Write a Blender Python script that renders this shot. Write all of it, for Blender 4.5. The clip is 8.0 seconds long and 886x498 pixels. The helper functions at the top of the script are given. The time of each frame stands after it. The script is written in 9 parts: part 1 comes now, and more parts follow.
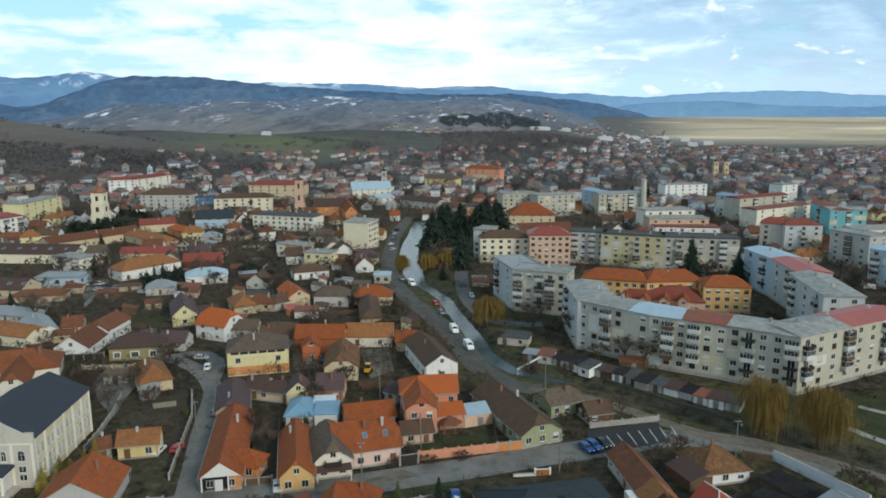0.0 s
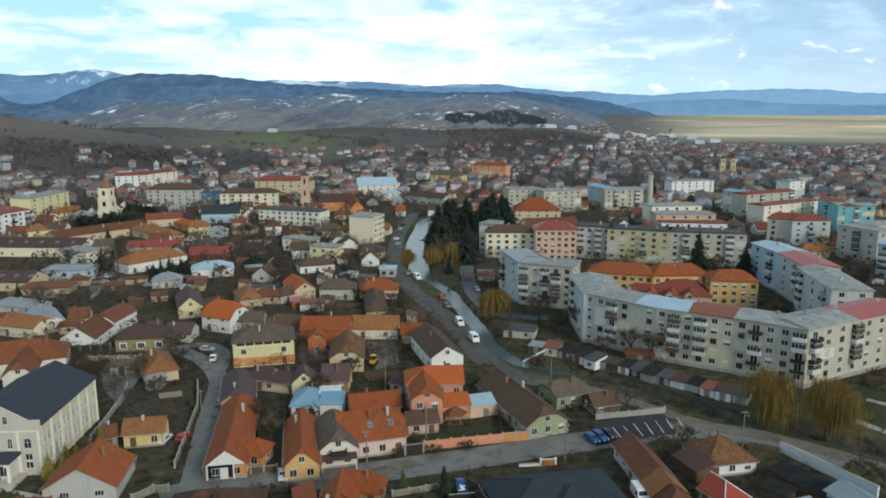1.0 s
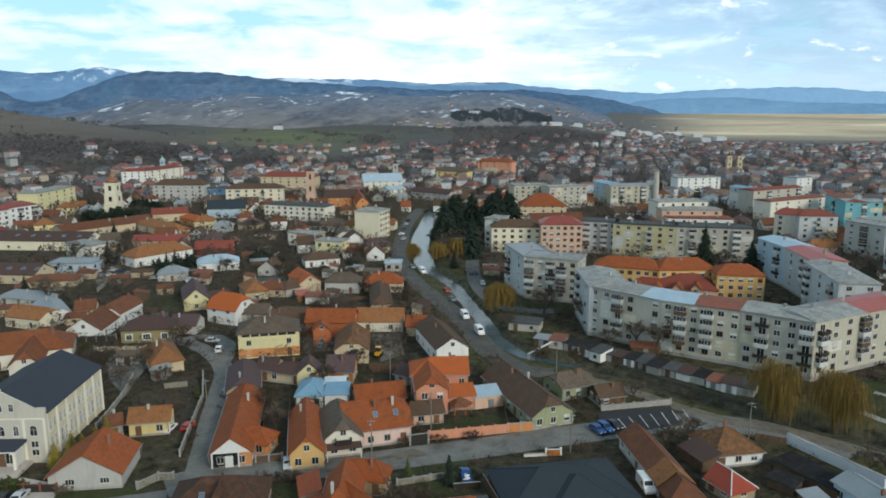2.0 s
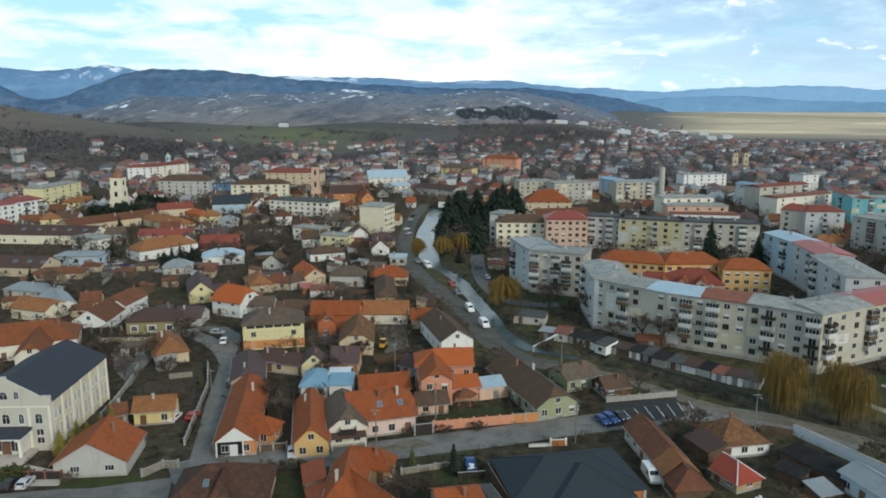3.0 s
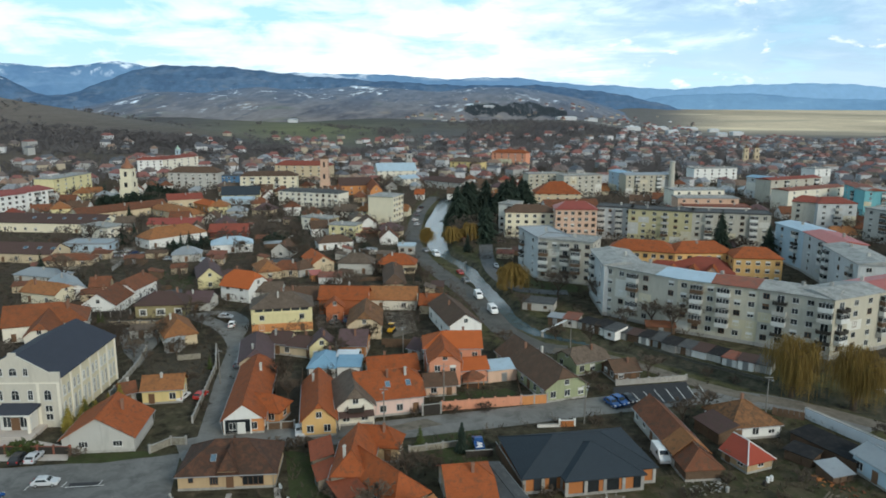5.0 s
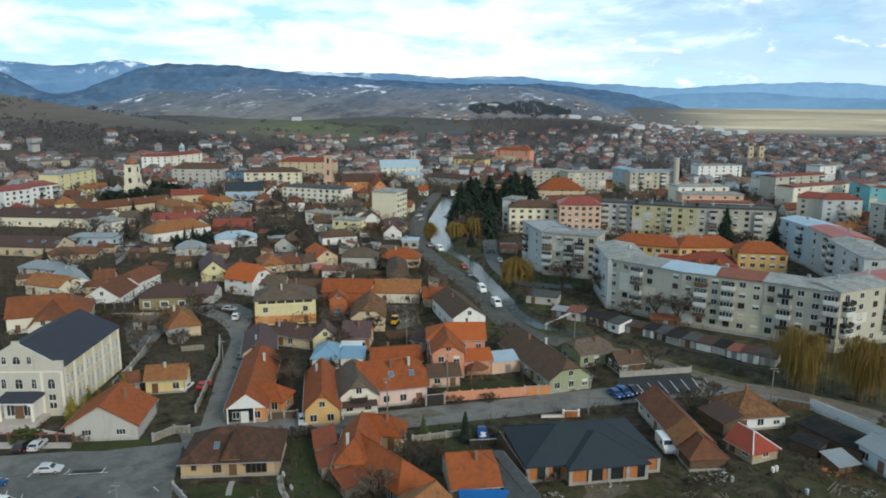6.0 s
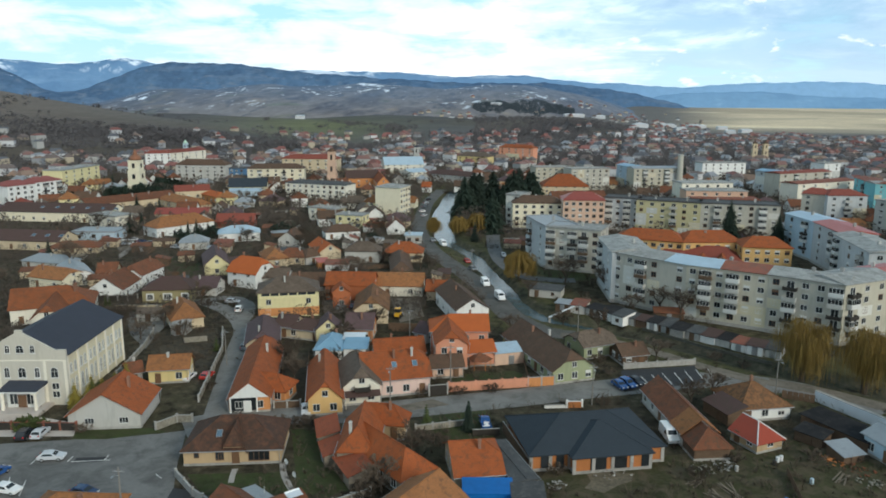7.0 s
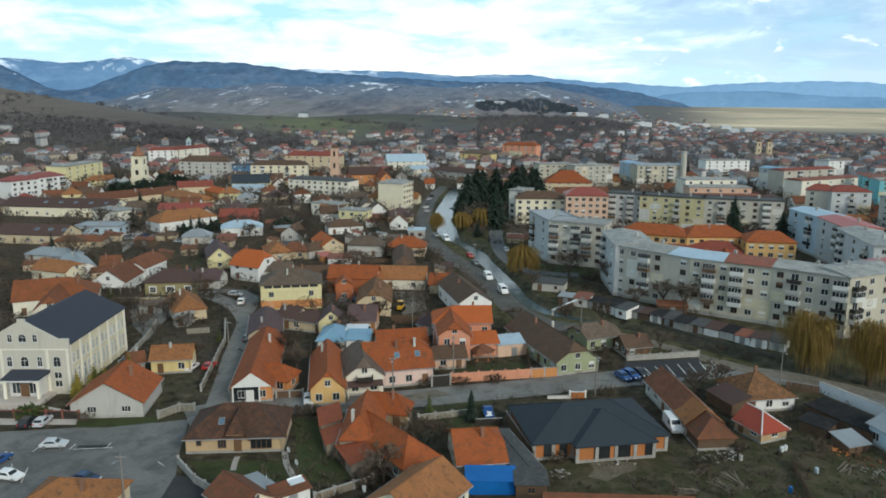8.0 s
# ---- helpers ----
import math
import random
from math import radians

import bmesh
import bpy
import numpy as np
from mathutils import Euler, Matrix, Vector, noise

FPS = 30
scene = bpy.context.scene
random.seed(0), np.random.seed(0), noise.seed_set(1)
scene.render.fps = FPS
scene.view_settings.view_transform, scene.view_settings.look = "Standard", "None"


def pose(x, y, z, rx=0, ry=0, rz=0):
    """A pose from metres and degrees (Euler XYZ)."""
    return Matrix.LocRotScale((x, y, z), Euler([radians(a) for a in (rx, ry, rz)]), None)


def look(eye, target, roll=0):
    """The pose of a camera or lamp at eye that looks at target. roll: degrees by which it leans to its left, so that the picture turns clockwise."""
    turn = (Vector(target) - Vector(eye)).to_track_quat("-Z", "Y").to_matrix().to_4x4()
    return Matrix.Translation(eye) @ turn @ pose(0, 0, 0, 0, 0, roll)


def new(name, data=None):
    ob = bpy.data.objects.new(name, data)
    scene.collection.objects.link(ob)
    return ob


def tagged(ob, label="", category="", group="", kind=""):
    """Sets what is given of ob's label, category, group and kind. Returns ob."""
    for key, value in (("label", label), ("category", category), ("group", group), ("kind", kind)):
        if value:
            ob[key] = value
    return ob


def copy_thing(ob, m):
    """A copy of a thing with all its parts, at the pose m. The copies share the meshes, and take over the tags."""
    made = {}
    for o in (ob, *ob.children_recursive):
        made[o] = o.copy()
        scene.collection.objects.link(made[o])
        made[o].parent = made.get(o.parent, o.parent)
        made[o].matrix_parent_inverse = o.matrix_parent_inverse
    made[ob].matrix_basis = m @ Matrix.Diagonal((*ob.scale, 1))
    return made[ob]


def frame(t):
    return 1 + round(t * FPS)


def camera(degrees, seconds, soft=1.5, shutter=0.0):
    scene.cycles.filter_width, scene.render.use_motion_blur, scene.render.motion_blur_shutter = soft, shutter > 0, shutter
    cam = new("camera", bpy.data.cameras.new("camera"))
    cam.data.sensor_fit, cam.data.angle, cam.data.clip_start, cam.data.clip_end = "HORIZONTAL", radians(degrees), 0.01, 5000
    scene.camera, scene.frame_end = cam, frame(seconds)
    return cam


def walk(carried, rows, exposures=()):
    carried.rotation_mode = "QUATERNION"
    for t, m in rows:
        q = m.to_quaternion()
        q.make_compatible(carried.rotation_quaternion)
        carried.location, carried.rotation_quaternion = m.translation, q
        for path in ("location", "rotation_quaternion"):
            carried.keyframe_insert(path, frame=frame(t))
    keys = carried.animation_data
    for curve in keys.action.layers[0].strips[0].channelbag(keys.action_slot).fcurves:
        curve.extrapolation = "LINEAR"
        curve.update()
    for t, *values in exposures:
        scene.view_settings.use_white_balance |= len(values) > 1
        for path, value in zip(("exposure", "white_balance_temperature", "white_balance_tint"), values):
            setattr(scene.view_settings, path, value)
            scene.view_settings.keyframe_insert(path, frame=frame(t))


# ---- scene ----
# ---- camera ----
cam = camera(63.3, 8.0, soft=1.8)
PATH = [
    (0.0, look((0.269, -0.050, 71.295), (0.279, 98.216, 52.756), -0.154)),
    (1.0, look((0.220, -0.043, 69.451), (-0.554, 98.175, 50.672), -0.086)),
    (2.0, look((0.170, -0.035, 67.595), (-1.329, 98.133, 48.599), -0.018)),
    (3.0, look((0.120, -0.028, 65.727), (-2.045, 98.090, 46.538), 0.050)),
    (4.0, look((0.071, -0.020, 63.847), (-2.703, 98.049, 44.489), 0.118)),
    (5.0, look((0.022, -0.013, 61.955), (-3.303, 98.011, 42.452), 0.186)),
    (6.0, look((-0.028, -0.005, 60.051), (-3.846, 97.976, 40.426), 0.254)),
    (7.0, look((-0.078, 0.002, 58.135), (-4.330, 97.946, 38.412), 0.322)),
    (8.0, look((-0.127, 0.010, 56.207), (-4.757, 97.921, 36.410), 0.390)),
]
walk(cam, PATH, exposures=((0.0, 0.10, 5950, 4.0), (8.0, 0.17, 5950, 4.0)))

# ---- world and sun ----
SUN_AZ, SUN_EL = 138.0, 26.0   # degrees clockwise from the way ahead, and up
world = bpy.data.worlds.new("winter_sky")
scene.world = world
world.use_nodes = True


def node_kit(tree):
    tree.nodes.clear()

    def n(kind, **kw):
        nd = tree.nodes.new(kind)
        for k, v in kw.items():
            if k == "operation":
                nd.operation = v
            elif k == "blend_type":
                nd.blend_type = v
            elif k == "data_type":
                nd.data_type = v
        return nd

    def link(a, b):
        tree.links.new(a, b)

    def math_(op, a, b=None, clamp=False):
        nd = tree.nodes.new("ShaderNodeMath")
        nd.operation, nd.use_clamp = op, clamp
        for i, v in enumerate((a, b)):
            if v is None:
                continue
            if isinstance(v, (int, float)):
                nd.inputs[i].default_value = v
            else:
                link(v, nd.inputs[i])
        return nd.outputs[0]

    def mix(fac, a, b, blend="MIX"):
        nd = tree.nodes.new("ShaderNodeMix")
        nd.data_type, nd.blend_type = "RGBA", blend
        for s, v in ((nd.inputs[0], fac), (nd.inputs[6], a), (nd.inputs[7], b)):
            if isinstance(v, (int, float)):
                s.default_value = v
            elif isinstance(v, tuple):
                s.default_value = (*v, 1.0)[:4]
            else:
                link(v, s)
        return nd.outputs[2]

    def ramp(fac, stops):
        nd = tree.nodes.new("ShaderNodeValToRGB")
        while len(nd.color_ramp.elements) < len(stops):
            nd.color_ramp.elements.new(0.5)
        for e, (p, c) in zip(nd.color_ramp.elements, stops):
            e.position = p
            e.color = (c, c, c, 1) if isinstance(c, (int, float)) else (*c, 1)
        link(fac, nd.inputs[0])
        return nd.outputs[0]

    def noise_(vec, scale, detail=4.0, rough=0.55, dist=0.0):
        nd = tree.nodes.new("ShaderNodeTexNoise")
        nd.inputs["Scale"].default_value = scale
        nd.inputs["Detail"].default_value = detail
        nd.inputs["Roughness"].default_value = rough
        nd.inputs["Distortion"].default_value = dist
        if vec is not None:
            link(vec, nd.inputs["Vector"])
        return nd.outputs[0]

    def scaled(vec, s):
        nd = tree.nodes.new("ShaderNodeMapping")
        nd.inputs["Scale"].default_value = s
        link(vec, nd.inputs["Vector"])
        return nd.outputs[0]

    return n, link, math_, mix, ramp, noise_, scaled


def build_world():
    tree = world.node_tree
    n, link, math_, mix, ramp, noise_, scaled = node_kit(tree)
    out, bg = n("ShaderNodeOutputWorld"), n("ShaderNodeBackground")
    sky = n("ShaderNodeTexSky")
    sky.sky_type, sky.sun_disc = "NISHITA", False
    sky.sun_elevation, sky.sun_rotation = radians(SUN_EL), radians(SUN_AZ)
    sky.dust_density, sky.air_density = 2.0, 1.0
    tc = n("ShaderNodeTexCoord")
    sep = n("ShaderNodeSeparateXYZ")
    link(tc.outputs["Generated"], sep.inputs[0])
    up = math_("ADD", math_("MAXIMUM", sep.outputs[2], 0.0), 0.11)
    px, py = math_("DIVIDE", sep.outputs[0], up), math_("DIVIDE", sep.outputs[1], up)
    comb = n("ShaderNodeCombineXYZ")
    link(px, comb.inputs[0]), link(py, comb.inputs[1])
    plane = comb.outputs[0]
    broad = noise_(scaled(plane, (0.20, 0.30, 1.0)), 1.0, 4.0, 0.55, 0.3)
    lumps = noise_(scaled(plane, (0.75, 1.05, 1.0)), 1.0, 7.0, 0.60, 0.5)
    puffs = noise_(scaled(tc.outputs["Generated"], (9.0, 9.0, 26.0)), 1.0, 6.0, 0.58, 0.4)
    lumps = math_("ADD", math_("MULTIPLY", lumps, 0.45), math_("MULTIPLY", puffs, 0.55))
    thick = math_("ADD", math_("MULTIPLY", broad, 0.5), math_("MULTIPLY", lumps, 0.5))
    # the cover thickens towards the east, where grey-blue bellies show
    east = math_("MULTIPLY", sep.outputs[0], -0.05)
    cover = ramp(math_("SUBTRACT", thick, east), ((0.445, 0.0), (0.485, 0.6), (0.53, 1.0)))
    shade = ramp(math_("SUBTRACT", lumps, math_("MULTIPLY", math_("MAXIMUM", sep.outputs[0], -0.10), 0.52)),
                 ((0.25, (0.37, 0.50, 0.66)), (0.35, (0.54, 0.69, 0.82)), (0.43, (0.80, 0.91, 0.96)), (0.49, (0.98, 0.98, 0.98))))
    blue = n("ShaderNodeVectorMath", operation="SCALE")
    link(sky.outputs[0], blue.inputs[0])
    blue.inputs[3].default_value = 0.10
    clear = mix(0.80, blue.outputs[0], (0.50, 0.79, 0.92))
    sky_col = mix(cover, clear, shade)
    # ragged low bank over the plain: grey-blue bellies, white heads
    bank = noise_(scaled(tc.outputs["Generated"], (5.0, 5.0, 34.0)), 1.0, 5.0, 0.62, 0.8)
    heads = noise_(scaled(tc.outputs["Generated"], (16.0, 16.0, 34.0)), 1.0, 4.0, 0.55, 0.3)
    side = ramp(sep.outputs[0], ((0.02, 0.0), (0.22, 1.0)))
    sky_col = mix(math_("MULTIPLY", side, ramp(bank, ((0.47, 0.0), (0.58, 0.75)))), sky_col, (0.47, 0.63, 0.78))
    sky_col = mix(math_("MULTIPLY", side, ramp(heads, ((0.62, 0.0), (0.68, 0.8)))), sky_col, (0.97, 0.96, 0.95))
    # pale band just over the hills
    band = ramp(sep.outputs[2], ((0.0, 1.0), (0.035, 0.75), (0.10, 0.0)))
    sky_col = mix(math_("MULTIPLY", band, 0.35), sky_col, (0.95, 0.97, 0.98))
    # upper sky darkened, mostly out of view, to lower the light on the town
    top = ramp(sep.outputs[2], ((0.12, 1.0), (0.5, 0.50)))
    sky_col = mix(1.0, sky_col, top, "MULTIPLY")
    link(sky_col, bg.inputs[0])
    bg.inputs[1].default_value = 1.10
    link(bg.outputs[0], out.inputs[0])


build_world()
sun = new("sun", bpy.data.lights.new("sun", "SUN"))
sun.data.energy, sun.data.angle, sun.data.color = 2.05, radians(22), (1.0, 0.88, 0.70)
_az, _el = radians(SUN_AZ), radians(SUN_EL)
sun.matrix_world = look((0, 0, 200), (-100 * math.sin(_az) * math.cos(_el), -100 * math.cos(_az) * math.cos(_el), 200 - 100 * math.sin(_el)))

# ---- materials ----
MATS = {}
BUILT, PAVED = [], []   # footprints of what stands, and of paved ground: x, y, radius


def surface(name, rgb, rough=0.85, metal=0.0, var=0.18, broad=0.35, fine=7.0, bump=0.15, rows=0.0, cols=0.0,
            stain=None, stain_at=0.6, streak=0.0, rnd=0.12, hue=0.0, spec=0.3):
    """A procedural surface: base colour, broad and fine variation, optional courses, stains and streaks, in metres."""
    if name in MATS:
        return MATS[name]
    m = bpy.data.materials.new(name)
    m.use_nodes = True
    n, link, math_, mix, ramp, noise_, scaled = node_kit(m.node_tree)
    out, bs = n("ShaderNodeOutputMaterial"), n("ShaderNodeBsdfPrincipled")
    link(bs.outputs[0], out.inputs[0])
    tc, info = n("ShaderNodeTexCoord"), n("ShaderNodeObjectInfo")
    add = n("ShaderNodeVectorMath", operation="ADD")
    link(tc.outputs["Object"], add.inputs[0])
    comb = n("ShaderNodeCombineXYZ")
    shift = math_("MULTIPLY", info.outputs["Random"], 60.0)
    link(shift, comb.inputs[0]), link(shift, comb.inputs[1])
    link(comb.outputs[0], add.inputs[1])
    vec = add.outputs[0]
    nb, nf = noise_(vec, broad, 4.0, 0.6), noise_(vec, fine, 3.0, 0.6)
    v = math_("ADD", math_("MULTIPLY", math_("SUBTRACT", nb, 0.5), 2.6 * var), math_("MULTIPLY", math_("SUBTRACT", nf, 0.5), 1.6 * var))
    v = math_("ADD", v, math_("MULTIPLY", math_("SUBTRACT", info.outputs["Random"], 0.5), 2 * rnd))
    v = math_("ADD", v, 1.0)
    col = n("ShaderNodeVectorMath", operation="SCALE")
    col.inputs[0].default_value = rgb
    link(v, col.inputs[3])
    c = col.outputs[0]
    if hue:
        hs = n("ShaderNodeHueSaturation")
        link(c, hs.inputs["Color"])
        link(math_("ADD", 0.5, math_("MULTIPLY", math_("SUBTRACT", math_("FRACT", math_("MULTIPLY", info.outputs["Random"], 7.3)), 0.5), hue)), hs.inputs["Hue"])
        c = hs.outputs[0]
    if stain:
        ns = noise_(vec, broad * 2.3, 6.0, 0.7, 0.6)
        c = mix(ramp(ns, ((stain_at - 0.12, 0.0), (stain_at + 0.1, 0.85))), c, stain)
    if streak:
        nv = noise_(scaled(vec, (1.1, 1.1, 0.22)), 1.0, 5.0, 0.6)
        c = mix(ramp(nv, ((0.48, 0.0), (0.78, 0.8 * streak))), c, tuple(0.45 * q for q in rgb))
    height = nf
    for amount, direction, period in ((rows, "Z", 0.22), (cols, "X", 0.30)):
        if amount:
            w = n("ShaderNodeTexWave")
            w.wave_type, w.bands_direction, w.wave_profile = "BANDS", direction, "SAW" if direction == "Z" else "SIN"
            w.inputs["Scale"].default_value = 0.314 / period
            w.inputs["Distortion"].default_value = 0.25
            link(tc.outputs["Object"], w.inputs["Vector"])
            height = math_("ADD", height, math_("MULTIPLY", w.outputs[1], amount * 2))
            c = mix(math_("MULTIPLY", w.outputs[1], 0.28 * amount), c, tuple(0.5 * q for q in rgb))
    link(c, bs.inputs["Base Color"])
    bs.inputs["Roughness"].default_value = rough
    bs.inputs["Metallic"].default_value = metal
    bs.inputs["Specular IOR Level"].default_value = spec
    if bump:
        b = n("ShaderNodeBump")
        b.inputs["Strength"].default_value = min(1.0, bump * 2)
        b.inputs["Distance"].default_value = 0.06
        link(height, b.inputs["Height"])
        link(b.outputs[0], bs.inputs["Normal"])
    MATS[name] = m
    return m


def tiles(name, rgb, moss=(0.075, 0.058, 0.04), at=0.58, var=0.3):
    return surface(name, rgb, 0.82, var=var, broad=0.45, fine=3.2, bump=0.3, rows=0.5, cols=0.16, stain=moss, stain_at=at, rnd=0.12)


def plaster(name, rgb, dirty=0.35):
    return surface(name, rgb, 0.9, var=0.07, broad=0.3, fine=9.0, bump=0.06, streak=dirty, rnd=0.06)


def sheet(name, rgb, rough=0.45, metal=0.25):
    return surface(name, rgb, rough, metal, var=0.14, broad=0.25, fine=3.0, bump=0.07, cols=0.5, stain=tuple(0.5 * q + 0.03 for q in rgb), stain_at=0.68, rnd=0.06, spec=0.4)


ORANGE = tiles("orange_clay_tile", (0.305, 0.082, 0.024), at=0.62, var=0.26)
ORANGE_NEW = tiles("new_orange_tile", (0.40, 0.104, 0.028), at=0.72, var=0.12)
ORANGE_PALE = tiles("weathered_ochre_tile", (0.29, 0.125, 0.048), at=0.62, var=0.25)
BURNT = tiles("burnt_orange_tile", (0.245, 0.080, 0.030), at=0.6, var=0.26)
OCHRE_OLD = tiles("old_ochre_tile", (0.22, 0.105, 0.045), (0.06, 0.042, 0.028), 0.55, 0.35)
RUST = tiles("rust_brown_tile", (0.185, 0.070, 0.035))
BROWN = tiles("old_brown_tile", (0.115, 0.068, 0.044))
GREYBROWN = tiles("grey_brown_tile", (0.14, 0.105, 0.08))
MOTTLED = tiles("mottled_old_tile", (0.130, 0.058, 0.034), (0.048, 0.034, 0.026), 0.47, 0.5)
UMBER = tiles("dark_brown_metal_tile", (0.085, 0.05, 0.045), var=0.1)
PLUM = tiles("plum_brown_tile", (0.11, 0.07, 0.075), var=0.12)
RED = tiles("red_tile", (0.235, 0.064, 0.044), at=0.66, var=0.15)
CLAY_RED = tiles("clay_red_tile", (0.275, 0.074, 0.034), at=0.66, var=0.15)
CRIMSON = sheet("red_metal_sheet", (0.31, 0.072, 0.052))
CORAL = sheet("coral_metal_sheet", (0.48, 0.13, 0.10))
SLATE = tiles("dark_slate_tile", (0.045, 0.05, 0.068), (0.07, 0.075, 0.09), 0.7, 0.1)
ANTHRACITE = tiles("anthracite_tile", (0.036, 0.047, 0.060), (0.05, 0.06, 0.072), 0.72, 0.12)
BLUE_SHEET = sheet("pale_blue_metal", (0.46, 0.57, 0.66))
SKY_SHEET = sheet("blue_metal", (0.24, 0.40, 0.54))
GREY_SHEET = sheet("grey_metal", (0.32, 0.34, 0.36))
WHITE_SHEET = sheet("whitish_metal", (0.66, 0.70, 0.74))
FELT = surface("grey_roofing_felt", (0.33, 0.335, 0.325), 0.9, var=0.2, broad=0.2, fine=2.5, stain=(0.20, 0.20, 0.19), stain_at=0.55)
FELT_DARK = surface("dark_roofing_felt", (0.07, 0.072, 0.075), 0.9, var=0.2, stain=(0.13, 0.13, 0.125), stain_at=0.62)
RUST_SHEET = surface("rusty_red_roofing", (0.24, 0.085, 0.055), 0.8, var=0.22, broad=0.25, stain=(0.15, 0.10, 0.08), stain_at=0.58)
WHITE = plaster("white_plaster", (0.74, 0.74, 0.72))
WHITEWASH = plaster("bluish_whitewash", (0.66, 0.70, 0.75), 0.2)
CREAM = plaster("cream_plaster", (0.74, 0.68, 0.52), 0.15)
IVORY = plaster("ivory_plaster", (0.74, 0.70, 0.60), 0.18)
BEIGE = plaster("beige_plaster", (0.58, 0.48, 0.33))
TAN = plaster("tan_plaster", (0.47, 0.345, 0.205))
YELLOW = plaster("yellow_plaster", (0.68, 0.55, 0.26))
PALEYELLOW = plaster("pale_yellow_plaster", (0.70, 0.63, 0.36))
OCHRE = plaster("ochre_plaster", (0.63, 0.41, 0.17))
TANGERINE = plaster("orange_plaster", (0.58, 0.26, 0.10))
PINK = plaster("pink_plaster", (0.70, 0.52, 0.46))
SALMON = plaster("salmon_plaster", (0.64, 0.30, 0.19))
PEACH = plaster("peach_plaster", (0.62, 0.43, 0.32))
OLIVE = plaster("olive_plaster", (0.30, 0.26, 0.14))
GREEN = plaster("green_plaster", (0.33, 0.36, 0.22))
MINT = plaster("mint_plaster", (0.44, 0.58, 0.48))
TEAL = plaster("teal_plaster", (0.20, 0.47, 0.52))
OLDYELLOW = plaster("faded_yellow_render", (0.52, 0.47, 0.28), 0.4)
BLUEWALL = plaster("blue_plaster", (0.10, 0.20, 0.34))
# dirty render, its colour darkened further for walls shaded under the roofs
SOILED_SHADE = plaster("soiled_brown_render", (0.25, 0.21, 0.165), 0.5)
FADED_RED = sheet("faded_red_sheet", (0.34, 0.062, 0.032))
SAND = surface("building_sand", (0.17, 0.142, 0.10), 0.95, var=0.4, broad=0.6, fine=3, bump=0.5, stain=(0.08, 0.07, 0.05), stain_at=0.55)
GREYWALL = plaster("grey_plaster", (0.47, 0.46, 0.43), 0.5)
PANEL = plaster("grey_panel_render", (0.455, 0.435, 0.375), 0.5)
PANEL_COOL = plaster("cool_panel_render", (0.48, 0.50, 0.51), 0.5)
PANEL_WARM = plaster("warm_panel_render", (0.48, 0.45, 0.365), 0.45)
PALEBLUE = plaster("pale_blue_plaster", (0.44, 0.54, 0.62), 0.4)
CHIMNEY_BRICK = surface("sooty_brick", (0.23, 0.125, 0.085), 0.9, var=0.2, fine=6, bump=0.2)
BRICKRED = plaster("brick_red_render", (0.40, 0.135, 0.06))
TARPAPER = surface("tar_paper", (0.028, 0.028, 0.03), 0.95, var=0.3, fine=3, stain=(0.06, 0.055, 0.05), stain_at=0.62, spec=0.1)
MUD = surface("muddy_grass", (0.056, 0.056, 0.028), 0.95, var=0.5, broad=0.16, fine=1.4, bump=0.4, stain=(0.115, 0.092, 0.064), stain_at=0.55, rnd=0.05, spec=0.1)
BRICK = surface("hollow_brick", (0.50, 0.20, 0.07), 0.9, var=0.15, broad=0.6, fine=9, bump=0.3, rows=0.5, cols=0.4)
CONCRETE = surface("concrete", (0.36, 0.35, 0.33), 0.9, var=0.18, broad=0.5, fine=8, stain=(0.22, 0.21, 0.19), stain_at=0.6, streak=0.3)
DARKSTONE = surface("wet_dark_stone", (0.10, 0.095, 0.08), 0.9, var=0.4, broad=0.6, fine=3.0, bump=0.4, stain=(0.05, 0.055, 0.035), stain_at=0.55)
STONE = surface("rubble_stone", (0.27, 0.25, 0.21), 0.9, var=0.35, broad=0.8, fine=3.5, bump=0.4, stain=(0.12, 0.12, 0.08), stain_at=0.6)
TIMBER = surface("weathered_timber", (0.13, 0.085, 0.055), 0.85, var=0.3, broad=1.0, fine=9, bump=0.2, cols=0.4)
ORANGE_WOOD = surface("orange_timber", (0.42, 0.18, 0.06), 0.8, var=0.2, fine=9, cols=0.3)
FRAME = surface("white_window_frame", (0.62, 0.62, 0.60), 0.5, var=0.05, bump=0.0)
FRAME_BROWN = surface("brown_window_frame", (0.16, 0.09, 0.05), 0.6, var=0.1, bump=0.0)
GLASS = surface("window_glass", (0.03, 0.035, 0.04), 0.08, var=0.3, broad=0.8, bump=0.0, rnd=0.4, spec=0.6)
PALEGLASS = surface("pale_curtained_glass", (0.40, 0.40, 0.36), 0.12, var=0.2, broad=0.8, bump=0.0, rnd=0.3, spec=0.6)
STEEL = surface("galvanised_steel", (0.38, 0.39, 0.40), 0.45, 0.6, var=0.12)
IRON = surface("dark_iron", (0.05, 0.045, 0.04), 0.6, 0.4, var=0.2)
ASPHALT = surface("worn_asphalt", (0.135, 0.135, 0.135), 0.92, var=0.3, broad=0.10, fine=1.2, bump=0.1, stain=(0.065, 0.065, 0.065), stain_at=0.56, rnd=0.0)
ASPHALT_GREY = surface("pale_asphalt", (0.20, 0.195, 0.185), 0.92, var=0.26, broad=0.10, fine=1.2, bump=0.1, stain=(0.12, 0.115, 0.105), stain_at=0.56, rnd=0.0)
ASPHALT_MID = surface("car_park_asphalt", (0.165, 0.163, 0.158), 0.92, var=0.3, broad=0.09, fine=1.2, bump=0.1, stain=(0.085, 0.084, 0.082), stain_at=0.57, rnd=0.0)
